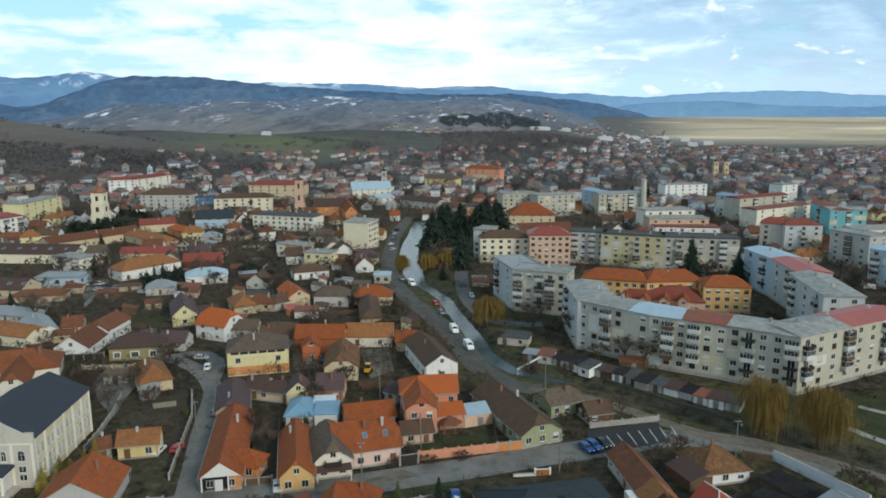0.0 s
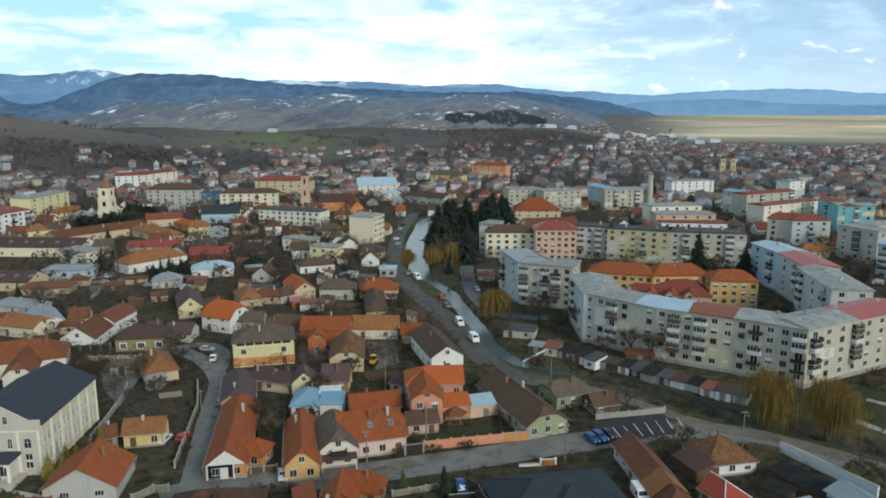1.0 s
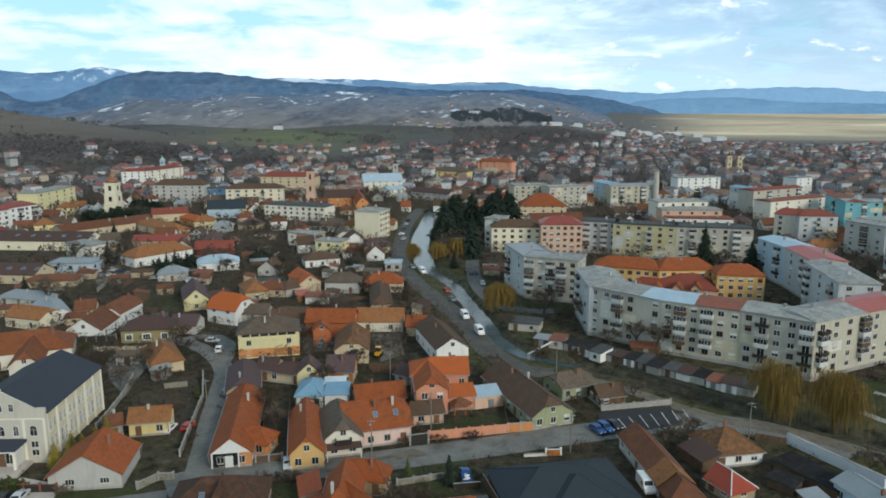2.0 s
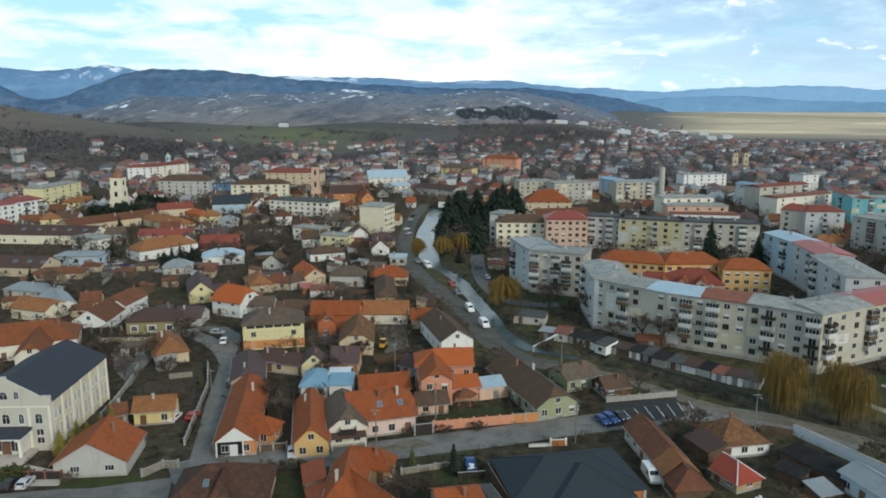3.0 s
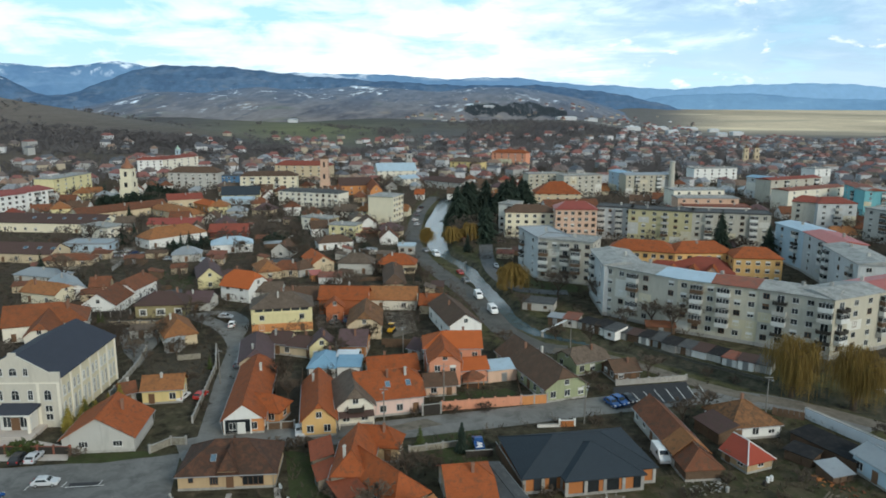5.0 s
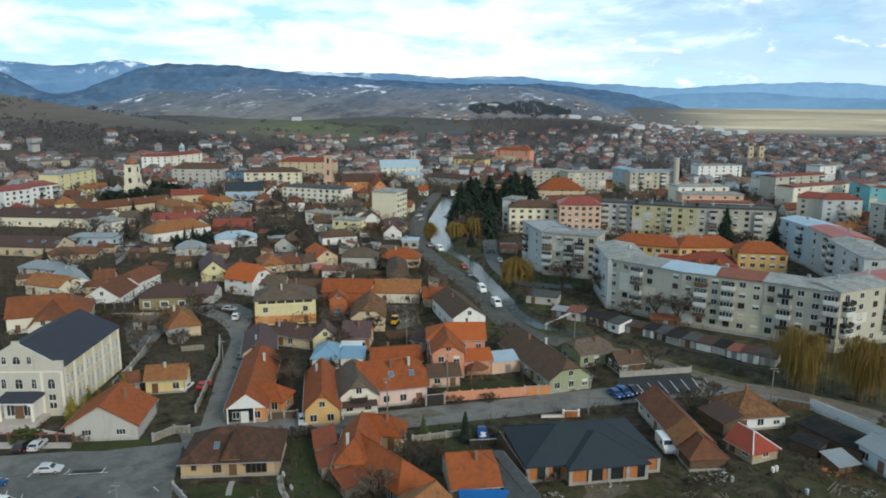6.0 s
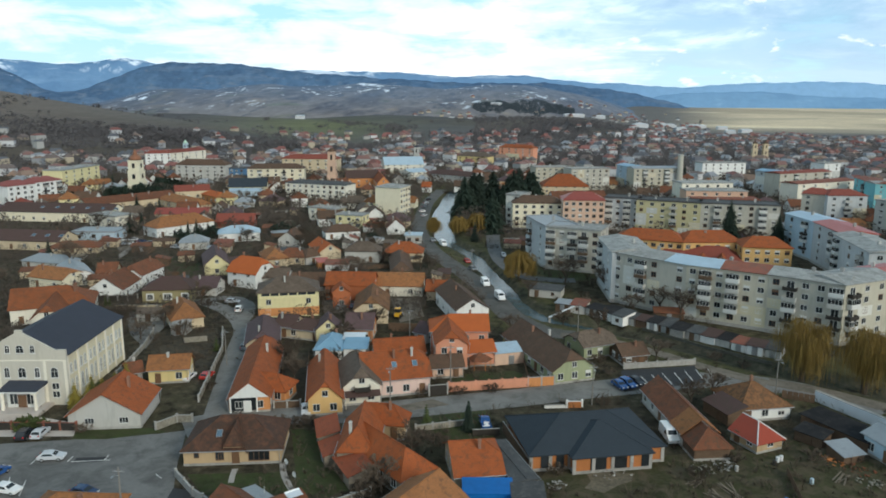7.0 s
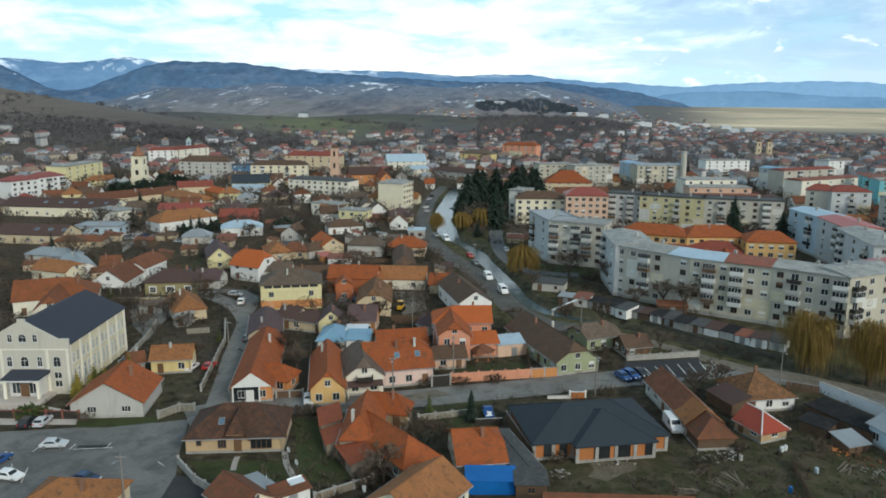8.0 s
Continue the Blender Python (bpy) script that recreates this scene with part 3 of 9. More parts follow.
def skylight(ob, x, y, z, rot, slope, w=0.9, h=1.3):
    """A roof window lying on a roof slope that falls towards local -y."""
    def make(bm):
        box(bm, -w / 2 - 0.08, w / 2 + 0.08, -h / 2 - 0.08, -h / 2, 0, 0.12)
        box(bm, -w / 2 - 0.08, w / 2 + 0.08, h / 2, h / 2 + 0.08, 0, 0.12)
        box(bm, -w / 2 - 0.08, -w / 2, -h / 2, h / 2, 0, 0.12)
        box(bm, w / 2, w / 2 + 0.08, -h / 2, h / 2, 0, 0.12)
        box(bm, -w / 2, w / 2, -h / 2, h / 2, 0, 0.07, 1)
    me = shared_mesh(f"skylight_{w}_{h}", make, [STEEL, SKYGLASS])
    lx, ly, lr = local_of(ob, x, y, rot)
    o = placed("skylight", me, ob, Matrix.Translation((lx, ly, z)) @ pose(0, 0, 0, 0, 0, lr) @ pose(0, 0, 0, slope))
    return o


SKYGLASS = surface("skylight_glass", (0.10, 0.16, 0.22), 0.12, bump=0.0, spec=0.9)


def cladding(ob, L, W, z0, z1, m, name="cladding", label="", out=0.04):
    """A band of another finish round a house's walls."""
    bm = bmesh.new()
    box(bm, -L / 2 - out, L / 2 + out, -W / 2 - out, W / 2 + out, z0, z1)
    return part(name, bm, m, ob, label)


def pediment(ob, L, W, E, H, m):
    """A white boarded gable over a porch, whose shade is a flat dark panel, at a house's +x end."""
    bm = bmesh.new()
    extrude_outline(bm, ((-W / 2 - 0.2, E - 0.15), (W / 2 + 0.2, E - 0.15), (0, H - 0.22)), L / 2 + 0.02, L / 2 + 0.36, lambda u, v, w: (w, u, v))
    part("pediment", fixed(bm), m, ob, "white boarded porch gable")
    bm = bmesh.new()
    box(bm, L / 2 + 0.01, L / 2 + 0.05, -W / 2 + 0.2, W / 2 - 2.4, 0.1, E - 0.2)
    part("porch_recess", bm, GLASS, ob, "dark panel as porch shade")
    for y in (-W / 2 + 0.25, W / 2 - 2.4):
        bm = bmesh.new()
        box(bm, L / 2 + 0.05, L / 2 + 0.3, y - 0.12, y + 0.12, 0.1, E - 0.15)
        part("porch_post", bm, m, ob)
    door(ob, L / 2 + 0.06, -0.4, 0.15, 90, 1.3, 2.2, FRAME)


def porch(ob, x, y, rot, w, d, z, m, post_mat=None):
    """A sloping porch roof on two posts against a wall; it falls towards local -y."""
    lx, ly, lr = local_of(ob, x, y, rot)
    base = pose(lx, ly, 0, 0, 0, lr)
    bm = bmesh.new()
    extrude_outline(bm, ((0, z + 0.55), (-d - 0.2, z), (-d - 0.2, z - 0.1), (0, z + 0.42)), -w / 2, w / 2, lambda u, v, q: (q, u, v))
    part("porch_roof", fixed(bm), m, ob, "low sloping porch roof").matrix_basis = base
    for sx in (-1, 1):
        bm = bmesh.new()
        box(bm, sx * (w / 2 - 0.2) - 0.08, sx * (w / 2 - 0.2) + 0.08, -d, -d + 0.16, 0, z)
        part("porch_post", bm, post_mat or TIMBER, ob).matrix_basis = base


def surround(ob, x, y, z, rot, w, h=1.5):
    """A window in a broad white rendered surround."""
    bm = bmesh.new()
    for x0, x1, z0, z1 in ((-w / 2 - 0.35, -w / 2, -0.3, h + 0.3), (w / 2, w / 2 + 0.35, -0.3, h + 0.3), (-w / 2, w / 2, h, h + 0.3), (-w / 2, w / 2, -0.3, 0.0)):
        box(bm, x0, x1, -0.06, 0.02, z0, z1)
    bmesh.ops.remove_doubles(bm, verts=bm.verts[:], dist=0.001)
    part("window_surround", bm, WHITE, ob, "broad white window surround").matrix_basis = pose(x, y, z, 0, 0, rot)
    window(ob, x, y, z, rot, w, h, None, True, 3)


def wall_balcony(ob, x, y, z, rot, w, style):
    lx, ly, lr = local_of(ob, x, y, rot)
    balcony(ob, lx, ly, z, lr, w, style)


# ---- blocks of flats ----
def stack(bm, L, D, rings, cx=0.0):
    """A rectangular body built up of rings (height, outset), closed at both ends."""
    prev = None
    for z, o in rings:
        cur = [bm.verts.new((cx + sx * (L / 2 + o), sy * (D / 2 + o), z)) for sx, sy in ((-1, -1), (1, -1), (1, 1), (-1, 1))]
        if prev:
            for i in range(4):
                bm.faces.new((prev[i], prev[(i + 1) % 4], cur[(i + 1) % 4], cur[i]))
        else:
            bm.faces.new(cur[::-1])
        prev = cur
    bm.faces.new(prev)


def balcony(parent, x, y, z, rot, w, style):
    """A balcony: slab, parapet and side cheeks, open or glazed in. style: 0 open panel, 1 glazed, 2 dark rail, 3 timber-clad, 4 white and glazed, 5 timber and glazed."""
    d = 1.35
    ob = placed("balcony", shared_mesh(f"balcony_slab_{w:.2f}", lambda bm: box(bm, -w / 2, w / 2, -d, 0.0, 0.0, 0.14), [CONCRETE]), parent, pose(x, y, z, 0, 0, rot))
    front = (GREYWALL, GREYWALL, IRON, TIMBER, FRAME, TIMBER)[style]
    top = 0.95 if style == 2 else 1.1

    def fence(bm):
        t = 0.06
        extrude_outline(bm, ((-w / 2 - t, 0), (-w / 2 - t, -d - t), (w / 2 + t, -d - t), (w / 2 + t, 0), (w / 2, 0), (w / 2, -d), (-w / 2, -d), (-w / 2, 0)), 0.0, top, lambda u, v, q: (u, v, q))

    placed("parapet", shared_mesh(f"parapet_{w:.2f}_{front.name}_{top}", fence, [front]), ob, Matrix())
    if style in (1, 4, 5):
        def glazing(bm):
            path = [(-w / 2, 0.0), (-w / 2, -0.1), (-w / 2, -d + 0.1), (-w / 2, -d)]
            k = max(2, int(w / 0.8))
            for i in range(k):
                a, b = -w / 2 + w * i / k, -w / 2 + w * (i + 1) / k
                path += [(a + 0.05, -d), (b - 0.05, -d)]
            path += [(w / 2, -d), (w / 2, -d + 0.1), (w / 2, -0.1), (w / 2, 0.0)]
            zs = (1.1, 1.18, 2.38, 2.5)
            rows = [[bm.verts.new((u, v, q)) for u, v in path] for q in zs]
            for j in range(3):
                for i in range(len(path) - 1):
                    long_ = math.hypot(path[i + 1][0] - path[i][0], path[i + 1][1] - path[i][1]) > 0.2
                    bm.faces.new((rows[j][i], rows[j][i + 1], rows[j + 1][i + 1], rows[j + 1][i])).material_index = 1 if j == 1 and long_ else 0
        placed("glazing", shared_mesh(f"glazing_{w:.2f}", glazing, [FRAME, GLASS]), ob, Matrix())
    return ob


def flats(x, y, rot, L, D, floors, wall, roof, label, pattern="wwbw", storey=2.8, base=1.0, roof_kind="flat", rise=1.2, name="apartment_block", windows="flr",
          category="apartment block", roofs=(), parent=None, group="", end_cols=2, wsize=(1.5, 1.35), balc=None):
    """A block of flats; its front looks to local -y. pattern: one letter a column of the front: w window, n narrow, b balcony, . blind wall."""
    rng = random.Random(int(abs(x) * 3 + abs(y)))
    ob = parent
    px, py, pr = 0.0, 0.0, 0.0
    if ob is None:
        ob = thing(name, x, y, rot, 0.0, label, category, group)
    else:
        px, py, pr = local_of(ob, x, y, rot)
    m0 = pose(px, py, 0, 0, 0, pr)
    for i in range(max(1, int(L / D))):
        u = ((i + 0.5) / max(1, int(L / D)) - 0.5) * L
        BUILT.append((x + u * math.cos(radians(rot)), y + u * math.sin(radians(rot)), 0.6 * D))
    top = base + floors * storey + 0.3
    rings = [(0.0, 0.0)]
    for k in range(1, floors + 1):
        z = base + k * storey - 0.12
        rings += [(z - 0.05, 0.0), (z - 0.05, 0.04), (z + 0.05, 0.04), (z + 0.05, 0.0)]
    bm = bmesh.new()
    stack(bm, L, D, rings + [(top, 0.0)])
    part("wall", fixed(bm), wall, ob).matrix_basis = m0
    bm = bmesh.new()
    stack(bm, L, D, [(0.0, 0.07), (base - 0.15, 0.07)])
    part("plinth", fixed(bm), CONCRETE, ob).matrix_basis = m0
    sections = roofs or ((0.0, 1.0, roof),)
    for a, b, rm in sections:
        bm = bmesh.new()
        x0, x1 = -L / 2 + a * L, -L / 2 + b * L
        if roof_kind == "flat":
            stack(bm, x1 - x0 + 0.8, D + 0.8, [(top, 0.0), (top + 0.6, 0.0), (top + 0.6, -0.3), (top + 0.28, -0.3)], (x0 + x1) / 2)
        else:
            o = 0.5
            ys = ((-D / 2 - o, 0.0), (0.0, rise), (D / 2 + o, 0.0))
            c0 = min(D / 2 * 0.9, L * 0.3) if (a == 0 and roof_kind == "hip") else 0
            c1 = min(D / 2 * 0.9, L * 0.3) if (b == 1 and roof_kind == "hip") else 0
            A, B = x0 - (o if a == 0 else 0), x1 + (o if b == 1 else 0)
            v = [bm.verts.new(p) for p in ((A, -D / 2 - o, top), (B, -D / 2 - o, top), (B, D / 2 + o, top), (A, D / 2 + o, top),
                                           (A, -D / 2 - o, top + .2), (B, -D / 2 - o, top + .2), (B, D / 2 + o, top + .2), (A, D / 2 + o, top + .2),
                                           (A + c0, 0, top + .2 + rise), (B - c1, 0, top + .2 + rise))]
            for f in ((3, 2, 1, 0), (0, 1, 5, 4), (2, 3, 7, 6), (1, 2, 6, 5), (3, 0, 4, 7), (4, 5, 9, 8), (6, 7, 8, 9), (5, 6, 9), (7, 4, 8)):
                bm.faces.new([v[i] for i in f])
        r = part("roof", fixed(bm), rm, ob)
        r.matrix_basis = m0
    for i in range(max(1, int(L / 14))):
        cx = -L / 2 + (i + 0.5) * L / max(1, int(L / 14)) + rng.uniform(-2, 2)
        p = m0 @ Vector((cx, rng.uniform(-0.1, 0.25) * D, top + (0.2 if roof_kind == "flat" else 0.2 + rise * 0.5)))
        chimney(ob, p.x, p.y, p.z, p.z + 1.3, rng.choice((GREYWALL, CONCRETE)), 0.8)
    if math.hypot(x, y) > 430:
        windows = "f"
    sides = (("f", L, D / 2, 0), ("b", L, D / 2, 180), ("l", D, L / 2, 270), ("r", D, L / 2, 90))
    for tag, length, off, turn in sides:
        if tag not in windows:
            continue
        pat = pattern if tag == "f" else ("w" * len(pattern) if tag == "b" else "w" * end_cols)
        k = len(pat)
        mt = m0 @ pose(0, 0, 0, 0, 0, turn)
        for i, ch in enumerate(pat):
            if ch == ".":
                continue
            u = (i + 0.5) / k * length - length / 2
            style0 = rng.choice((1, 4, 2, 0, 5))
            if tag == "f" and ch == "w" and floors >= 5 and rng.random() < 0.5:
                f0 = rng.randrange(floors - 1)
                f1 = min(floors, f0 + rng.choice((1, 1, 2)))
                bm = bmesh.new()
                hw = length / k * 0.5
                box(bm, -hw, hw, -0.05, 0.0, base + f0 * storey, base + f1 * storey - 0.2)
                part("insulation_panel", bm, rng.choice(INSULATION), ob).matrix_basis = mt @ pose(u, -off, 0)
            for fl in range(floors):
                z = base + fl * storey
                if ch == "b" and (fl > 0 or balc == "all"):
                    st = style0 if rng.random() < 0.35 else rng.choice((1, 1, 4, 4, 4, 0, 2, 5))
                    p = mt @ Vector((u, -off, z - 0.1))
                    balcony(ob, p.x, p.y, p.z, pr + turn, min(3.2, length / k * 0.92), st)
                    p = mt @ Vector((u, -off, z + 0.1))
                    window(ob, p.x, p.y, p.z, pr + turn, 1.7, 2.15, None, False, 2)
                else:
                    p = mt @ Vector((u, -off, z + 0.85))
                    ww = wsize[0] if ch != "n" else 0.8
                    window(ob, p.x, p.y, p.z, pr + turn, ww, wsize[1], FRAME if rng.random() < 0.75 else FRAME_BROWN, False, 2 if ch != "n" else 1, rng.random() < 0.25)
    return ob


# ---- street things ----
def strip(name, pts, width, m, z=0.03, label="", category="road", kind="structure", parent=None):
    """A ribbon of constant width along a line on the ground."""
    bm = bmesh.new()
    P = [Vector((a, b)) for a, b in pts]
    fine = []
    for i in range(len(P) - 1):
        p0, p1, p2, p3 = P[max(i - 1, 0)], P[i], P[i + 1], P[min(i + 2, len(P) - 1)]
        k = max(2, int((p2 - p1).length / 6))
        for j in range(k):
            t = j / k
            fine.append(0.5 * ((2 * p1) + (p2 - p0) * t + (2 * p0 - 5 * p1 + 4 * p2 - p3) * t * t + (3 * p1 - p0 - 3 * p2 + p3) * t ** 3))
    fine.append(P[-1])
    rows = []
    PAVED.extend((p.x, p.y, 0.5 * (width if isinstance(width, (int, float)) else max(width))) for p in fine if z > -1)
    for i, p in enumerate(fine):
        d = (fine[min(i + 1, len(fine) - 1)] - fine[max(i - 1, 0)]).normalized()
        nrm = Vector((-d.y, d.x))
        w = width if isinstance(width, (int, float)) else width[0] + (width[1] - width[0]) * i / (len(fine) - 1)
        rows.append([bm.verts.new((*(p + nrm * s * w / 2), z + dz)) for s, dz in ((-1, -0.3), (-1, 0), (1, 0), (1, -0.3))])
    for a, b in zip(rows, rows[1:]):
        for i in range(3):
            bm.faces.new((a[i], b[i], b[i + 1], a[i + 1]))
    ob = part(name, fixed(bm), m, parent, label, kind)
    if category:
        tagged(ob, category=category)
    return ob


def patch(name, corners, m, z=0.02, label="", category="yard"):
    """A flat yard or lawn with a real edge."""
    bm = bmesh.new()
    if m in (ASPHALT, ASPHALT_MID, ASPHALT_NEW, PAVING):
        cx, cy = sum(c[0] for c in corners) / len(corners), sum(c[1] for c in corners) / len(corners)
        PAVED.append((cx, cy, 0.8 * max(math.hypot(a - cx, b - cy) for a, b in corners)))
    top = [bm.verts.new((a, b, z)) for a, b in corners]
    low = [bm.verts.new((a, b, z - 0.3)) for a, b in corners]
    bm.faces.new(top)
    for i in range(len(top)):
        j = (i + 1) % len(top)
        bm.faces.new((top[i], top[j], low[j], low[i]))
    return tagged(part(name, fixed(bm), m, None, label, "structure"), category=category)


def wall_line(x0, y0, x1, y1, h, m, label, posts=True, t=0.22, name="garden_wall", post_mat=None, cap=True):
    """A garden wall or fence between two places, with posts."""
    L = math.hypot(x1 - x0, y1 - y0)
    ob = thing(name, x0, y0, math.degrees(math.atan2(y1 - y0, x1 - x0)), 0, label, name.replace("_", " "))
    bm = bmesh.new()
    box(bm, 0, L, -t / 2, t / 2, 0, h)
    part("panel", bm, m, ob)
    if cap:
        bm = bmesh.new()
        box(bm, -0.03, L + 0.03, -t / 2 - 0.05, t / 2 + 0.05, h, h + 0.08)
        part("coping", bm, post_mat or CONCRETE, ob)
    if posts:
        k = max(1, round(L / 3.0))
        for i in range(k + 1):
            me = shared_mesh(f"fence_post_{h:.2f}_{(post_mat or CONCRETE).name}", lambda bm: (box(bm, -0.17, 0.17, -0.17, 0.17, 0, h + 0.25), box(bm, -0.21, 0.21, -0.21, 0.21, h + 0.25, h + 0.33)), [post_mat or CONCRETE])
            placed("post", me, ob, pose(L * i / k, 0, 0))
    return ob


def slat_fence(x0, y0, x1, y1, h=1.5, m=None, label="dark wooden board fence along a garden"):
    L = math.hypot(x1 - x0, y1 - y0)
    ob = thing("board_fence", x0, y0, math.degrees(math.atan2(y1 - y0, x1 - x0)), 0, label, "fence")
    mm = m or TIMBER
    k = max(2, int(L / 1.0))
    me = shared_mesh(f"fence_board_{h:.2f}_{mm.name}", lambda bm: box(bm, -0.46, 0.46, -0.02, 0.02, 0.08, h), [mm])
    for i in range(k):
        placed("board", me, ob, pose((i + 0.5) * L / k, 0, 0))
    bm = bmesh.new()
    for z in (0.35, h - 0.3):
        box(bm, 0, L, 0.02, 0.08, z, z + 0.09)
    part("rail", bm, mm, ob)
    return ob


def utility_pole(x, y, h=8.5, rot=0.0, lamp=True):
    ob = thing("utility_pole", x, y, rot, 0, "grey concrete utility pole with crossarm beside a road", "pole", "utility poles")
    bm = bmesh.new()
    tube(bm, (0, 0, 0), (0, 0, h), 0.16, 0.09, 8, 0, True)
    part("shaft", bm, POLE, ob)
    bm = bmesh.new()
    box(bm, -0.8, 0.8, -0.05, 0.05, h - 0.7, h - 0.58)
    part("crossarm", bm, STEEL, ob)
    for i in (-0.7, -0.25, 0.25, 0.7):
        bm = bmesh.new()
        tube(bm, (i, 0, h - 0.58), (i, 0, h - 0.38), 0.05, 0.03, 6, 0, True)
        part("insulator", bm, POLE, ob)
    if lamp:
        bm = bmesh.new()
        tube(bm, (0, 0, h - 1.2), (0, -1.5, h - 0.6), 0.04, 0.035, 6)
        arm = part("lamp_arm", bm, STEEL, ob)
        bm = bmesh.new()
        box(bm, -0.13, 0.13, -2.1, -1.45, h - 0.66, h - 0.52)
        part("lamp_head", bm, STEEL, arm)
    return ob


def vehicle(x, y, rot, paint, label, kind="car", group="parked cars"):
    """A road vehicle with its nose to local +x."""
    L, W, Hh = {"car": (4.2, 1.75, 1.48), "van": (5.4, 2.0, 2.35), "suv": (4.5, 1.85, 1.7)}[kind]
    ob = thing("van" if kind == "van" else "car", x, y, rot, 0.05, label, "van" if kind == "van" else "car", group)
    key = f"{kind}_{paint.name}"

    def body(bm):
        if kind == "van":
            prof = ((-L / 2, 0.35), (L / 2 - 0.05, 0.35), (L / 2, 0.95), (L / 2 - 0.75, 1.2), (L / 2 - 1.5, Hh - 0.1), (L / 2 - 1.9, Hh), (-L / 2 + 0.1, Hh), (-L / 2, Hh - 0.2))
        else:
            prof = ((-L / 2, 0.35), (L / 2 - 0.05, 0.32), (L / 2, 0.62), (L / 2 - 0.15, 0.82), (L / 2 - 1.15, 0.98), (L / 2 - 1.75, Hh - 0.1), (L / 2 - 2.2, Hh), (-L / 2 + 0.75, Hh - 0.03), (-L / 2 + 0.2, 1.0), (-L / 2 - 0.02, 0.85))
        def pl(u, v, w):
            k = 1.0 - (0.16 * max(0.0, (v - 0.95) / (Hh - 0.95)) if kind != "van" else 0.06 * max(0.0, (v - 1.2) / (Hh - 1.2)))
            return (u, w * k, v)
        extrude_outline(bm, prof, -W / 2, W / 2, pl)
        bmesh.ops.bevel(bm, geom=bm.edges[:], offset=0.05, segments=2, affect="EDGES")

    placed("body", shared_mesh("body_" + key, body, [paint]), ob, Matrix())
    if kind == "van":
        wins = (("windscreen", (L / 2 - 0.86, 1.28), (L / 2 - 1.48, Hh - 0.16), None), ("side_window", (L / 2 - 1.5, 1.3), (L / 2 - 2.6, Hh - 0.4), 1), ("rear_window", (-L / 2 + 0.02, 1.3), (-L / 2 + 0.02, Hh - 0.35), None))
    else:
        wins = (("windscreen", (L / 2 - 1.2, 1.02), (L / 2 - 1.73, Hh - 0.12), None), ("side_window", (L / 2 - 1.55, 1.0), (-L / 2 + 0.7, Hh - 0.14), 1), ("rear_window", (-L / 2 + 0.24, 1.04), (-L / 2 + 0.68, Hh - 0.12), None))
    for nm, a, b, sd in wins:
        if sd is None:
            def make(bm, a=a, b=b):
                w0, w1 = W / 2 - 0.16, W / 2 - 0.26
                sg = 0.03 if a[0] > 0 else -0.03
                v = [bm.verts.new(p) for p in ((a[0] + sg, -w0, a[1] + .02), (a[0] + sg, w0, a[1] + .02), (b[0] + sg, w1, b[1] + .02), (b[0] + sg, -w1, b[1] + .02))]
                bm.faces.new(v)
                u = [bm.verts.new(q.co - Vector((sg * 1.6, 0, 0.03))) for q in v]
                bm.faces.new(u[::-1])
                for i in range(4):
                    bm.faces.new((v[i], v[(i + 1) % 4], u[(i + 1) % 4], u[i]))
            placed(nm, shared_mesh(f"{nm}_{kind}", make, [CARGLASS]), ob, Matrix())
        else:
            for sy in (-1, 1):
                def make(bm, a=a, b=b, sy=sy):
                    kk = lambda v: W / 2 * (1.0 - (0.16 * max(0.0, (v - 0.95) / (Hh - 0.95)) if kind != "van" else 0.06 * max(0.0, (v - 1.2) / (Hh - 1.2))))
                    y0, y1 = kk(a[1]) + 0.012, kk(b[1]) + 0.012
                    q = ((a[0], a[1]), (b[0], a[1]), (b[0] + 0.3, b[1]), (a[0] - 0.4, b[1]))
                    v = [bm.verts.new((p[0], sy * (y0 if p[1] == a[1] else y1), p[1])) for p in q]
                    u = [bm.verts.new(c.co + Vector((0, -sy * 0.05, 0))) for c in v]
                    bm.faces.new(v), bm.faces.new(u[::-1])
                    for i in range(4):
                        bm.faces.new((v[i], v[(i + 1) % 4], u[(i + 1) % 4], u[i]))
                placed(nm, shared_mesh(f"{nm}_{kind}_{sy}", make, [CARGLASS]), ob, Matrix())
    tyre = shared_mesh("tyre", lambda bm: tube(bm, (0, -0.1, 0), (0, 0.1, 0), 0.32, 0.32, 14, 0, True), [TYRE])
    rim = shared_mesh("rim", lambda bm: tube(bm, (0, -0.115, 0), (0, 0.115, 0), 0.2, 0.2, 10, 0, True), [STEEL])
    for sx in (-1, 1):
        for sy in (-1, 1):
            t = placed("wheel", tyre, ob, pose(sx * L * 0.31, sy * (W / 2 - 0.1), 0.3))
            placed("rim", rim, t, Matrix())
    for sy in (-1, 1):
        placed("headlight", shared_mesh("headlight", lambda bm: box(bm, -0.06, 0.06, -0.2, 0.2, -0.08, 0.08), [LAMPGLASS]), ob, pose(L / 2 - 0.06, sy * (W / 2 - 0.32), 0.72))
        placed("tail_light", shared_mesh("tail_light", lambda bm: box(bm, -0.05, 0.05, -0.12, 0.12, -0.14, 0.14), [TAIL]), ob, pose(-L / 2 + 0.03, sy * (W / 2 - 0.2), 0.85))
    return ob


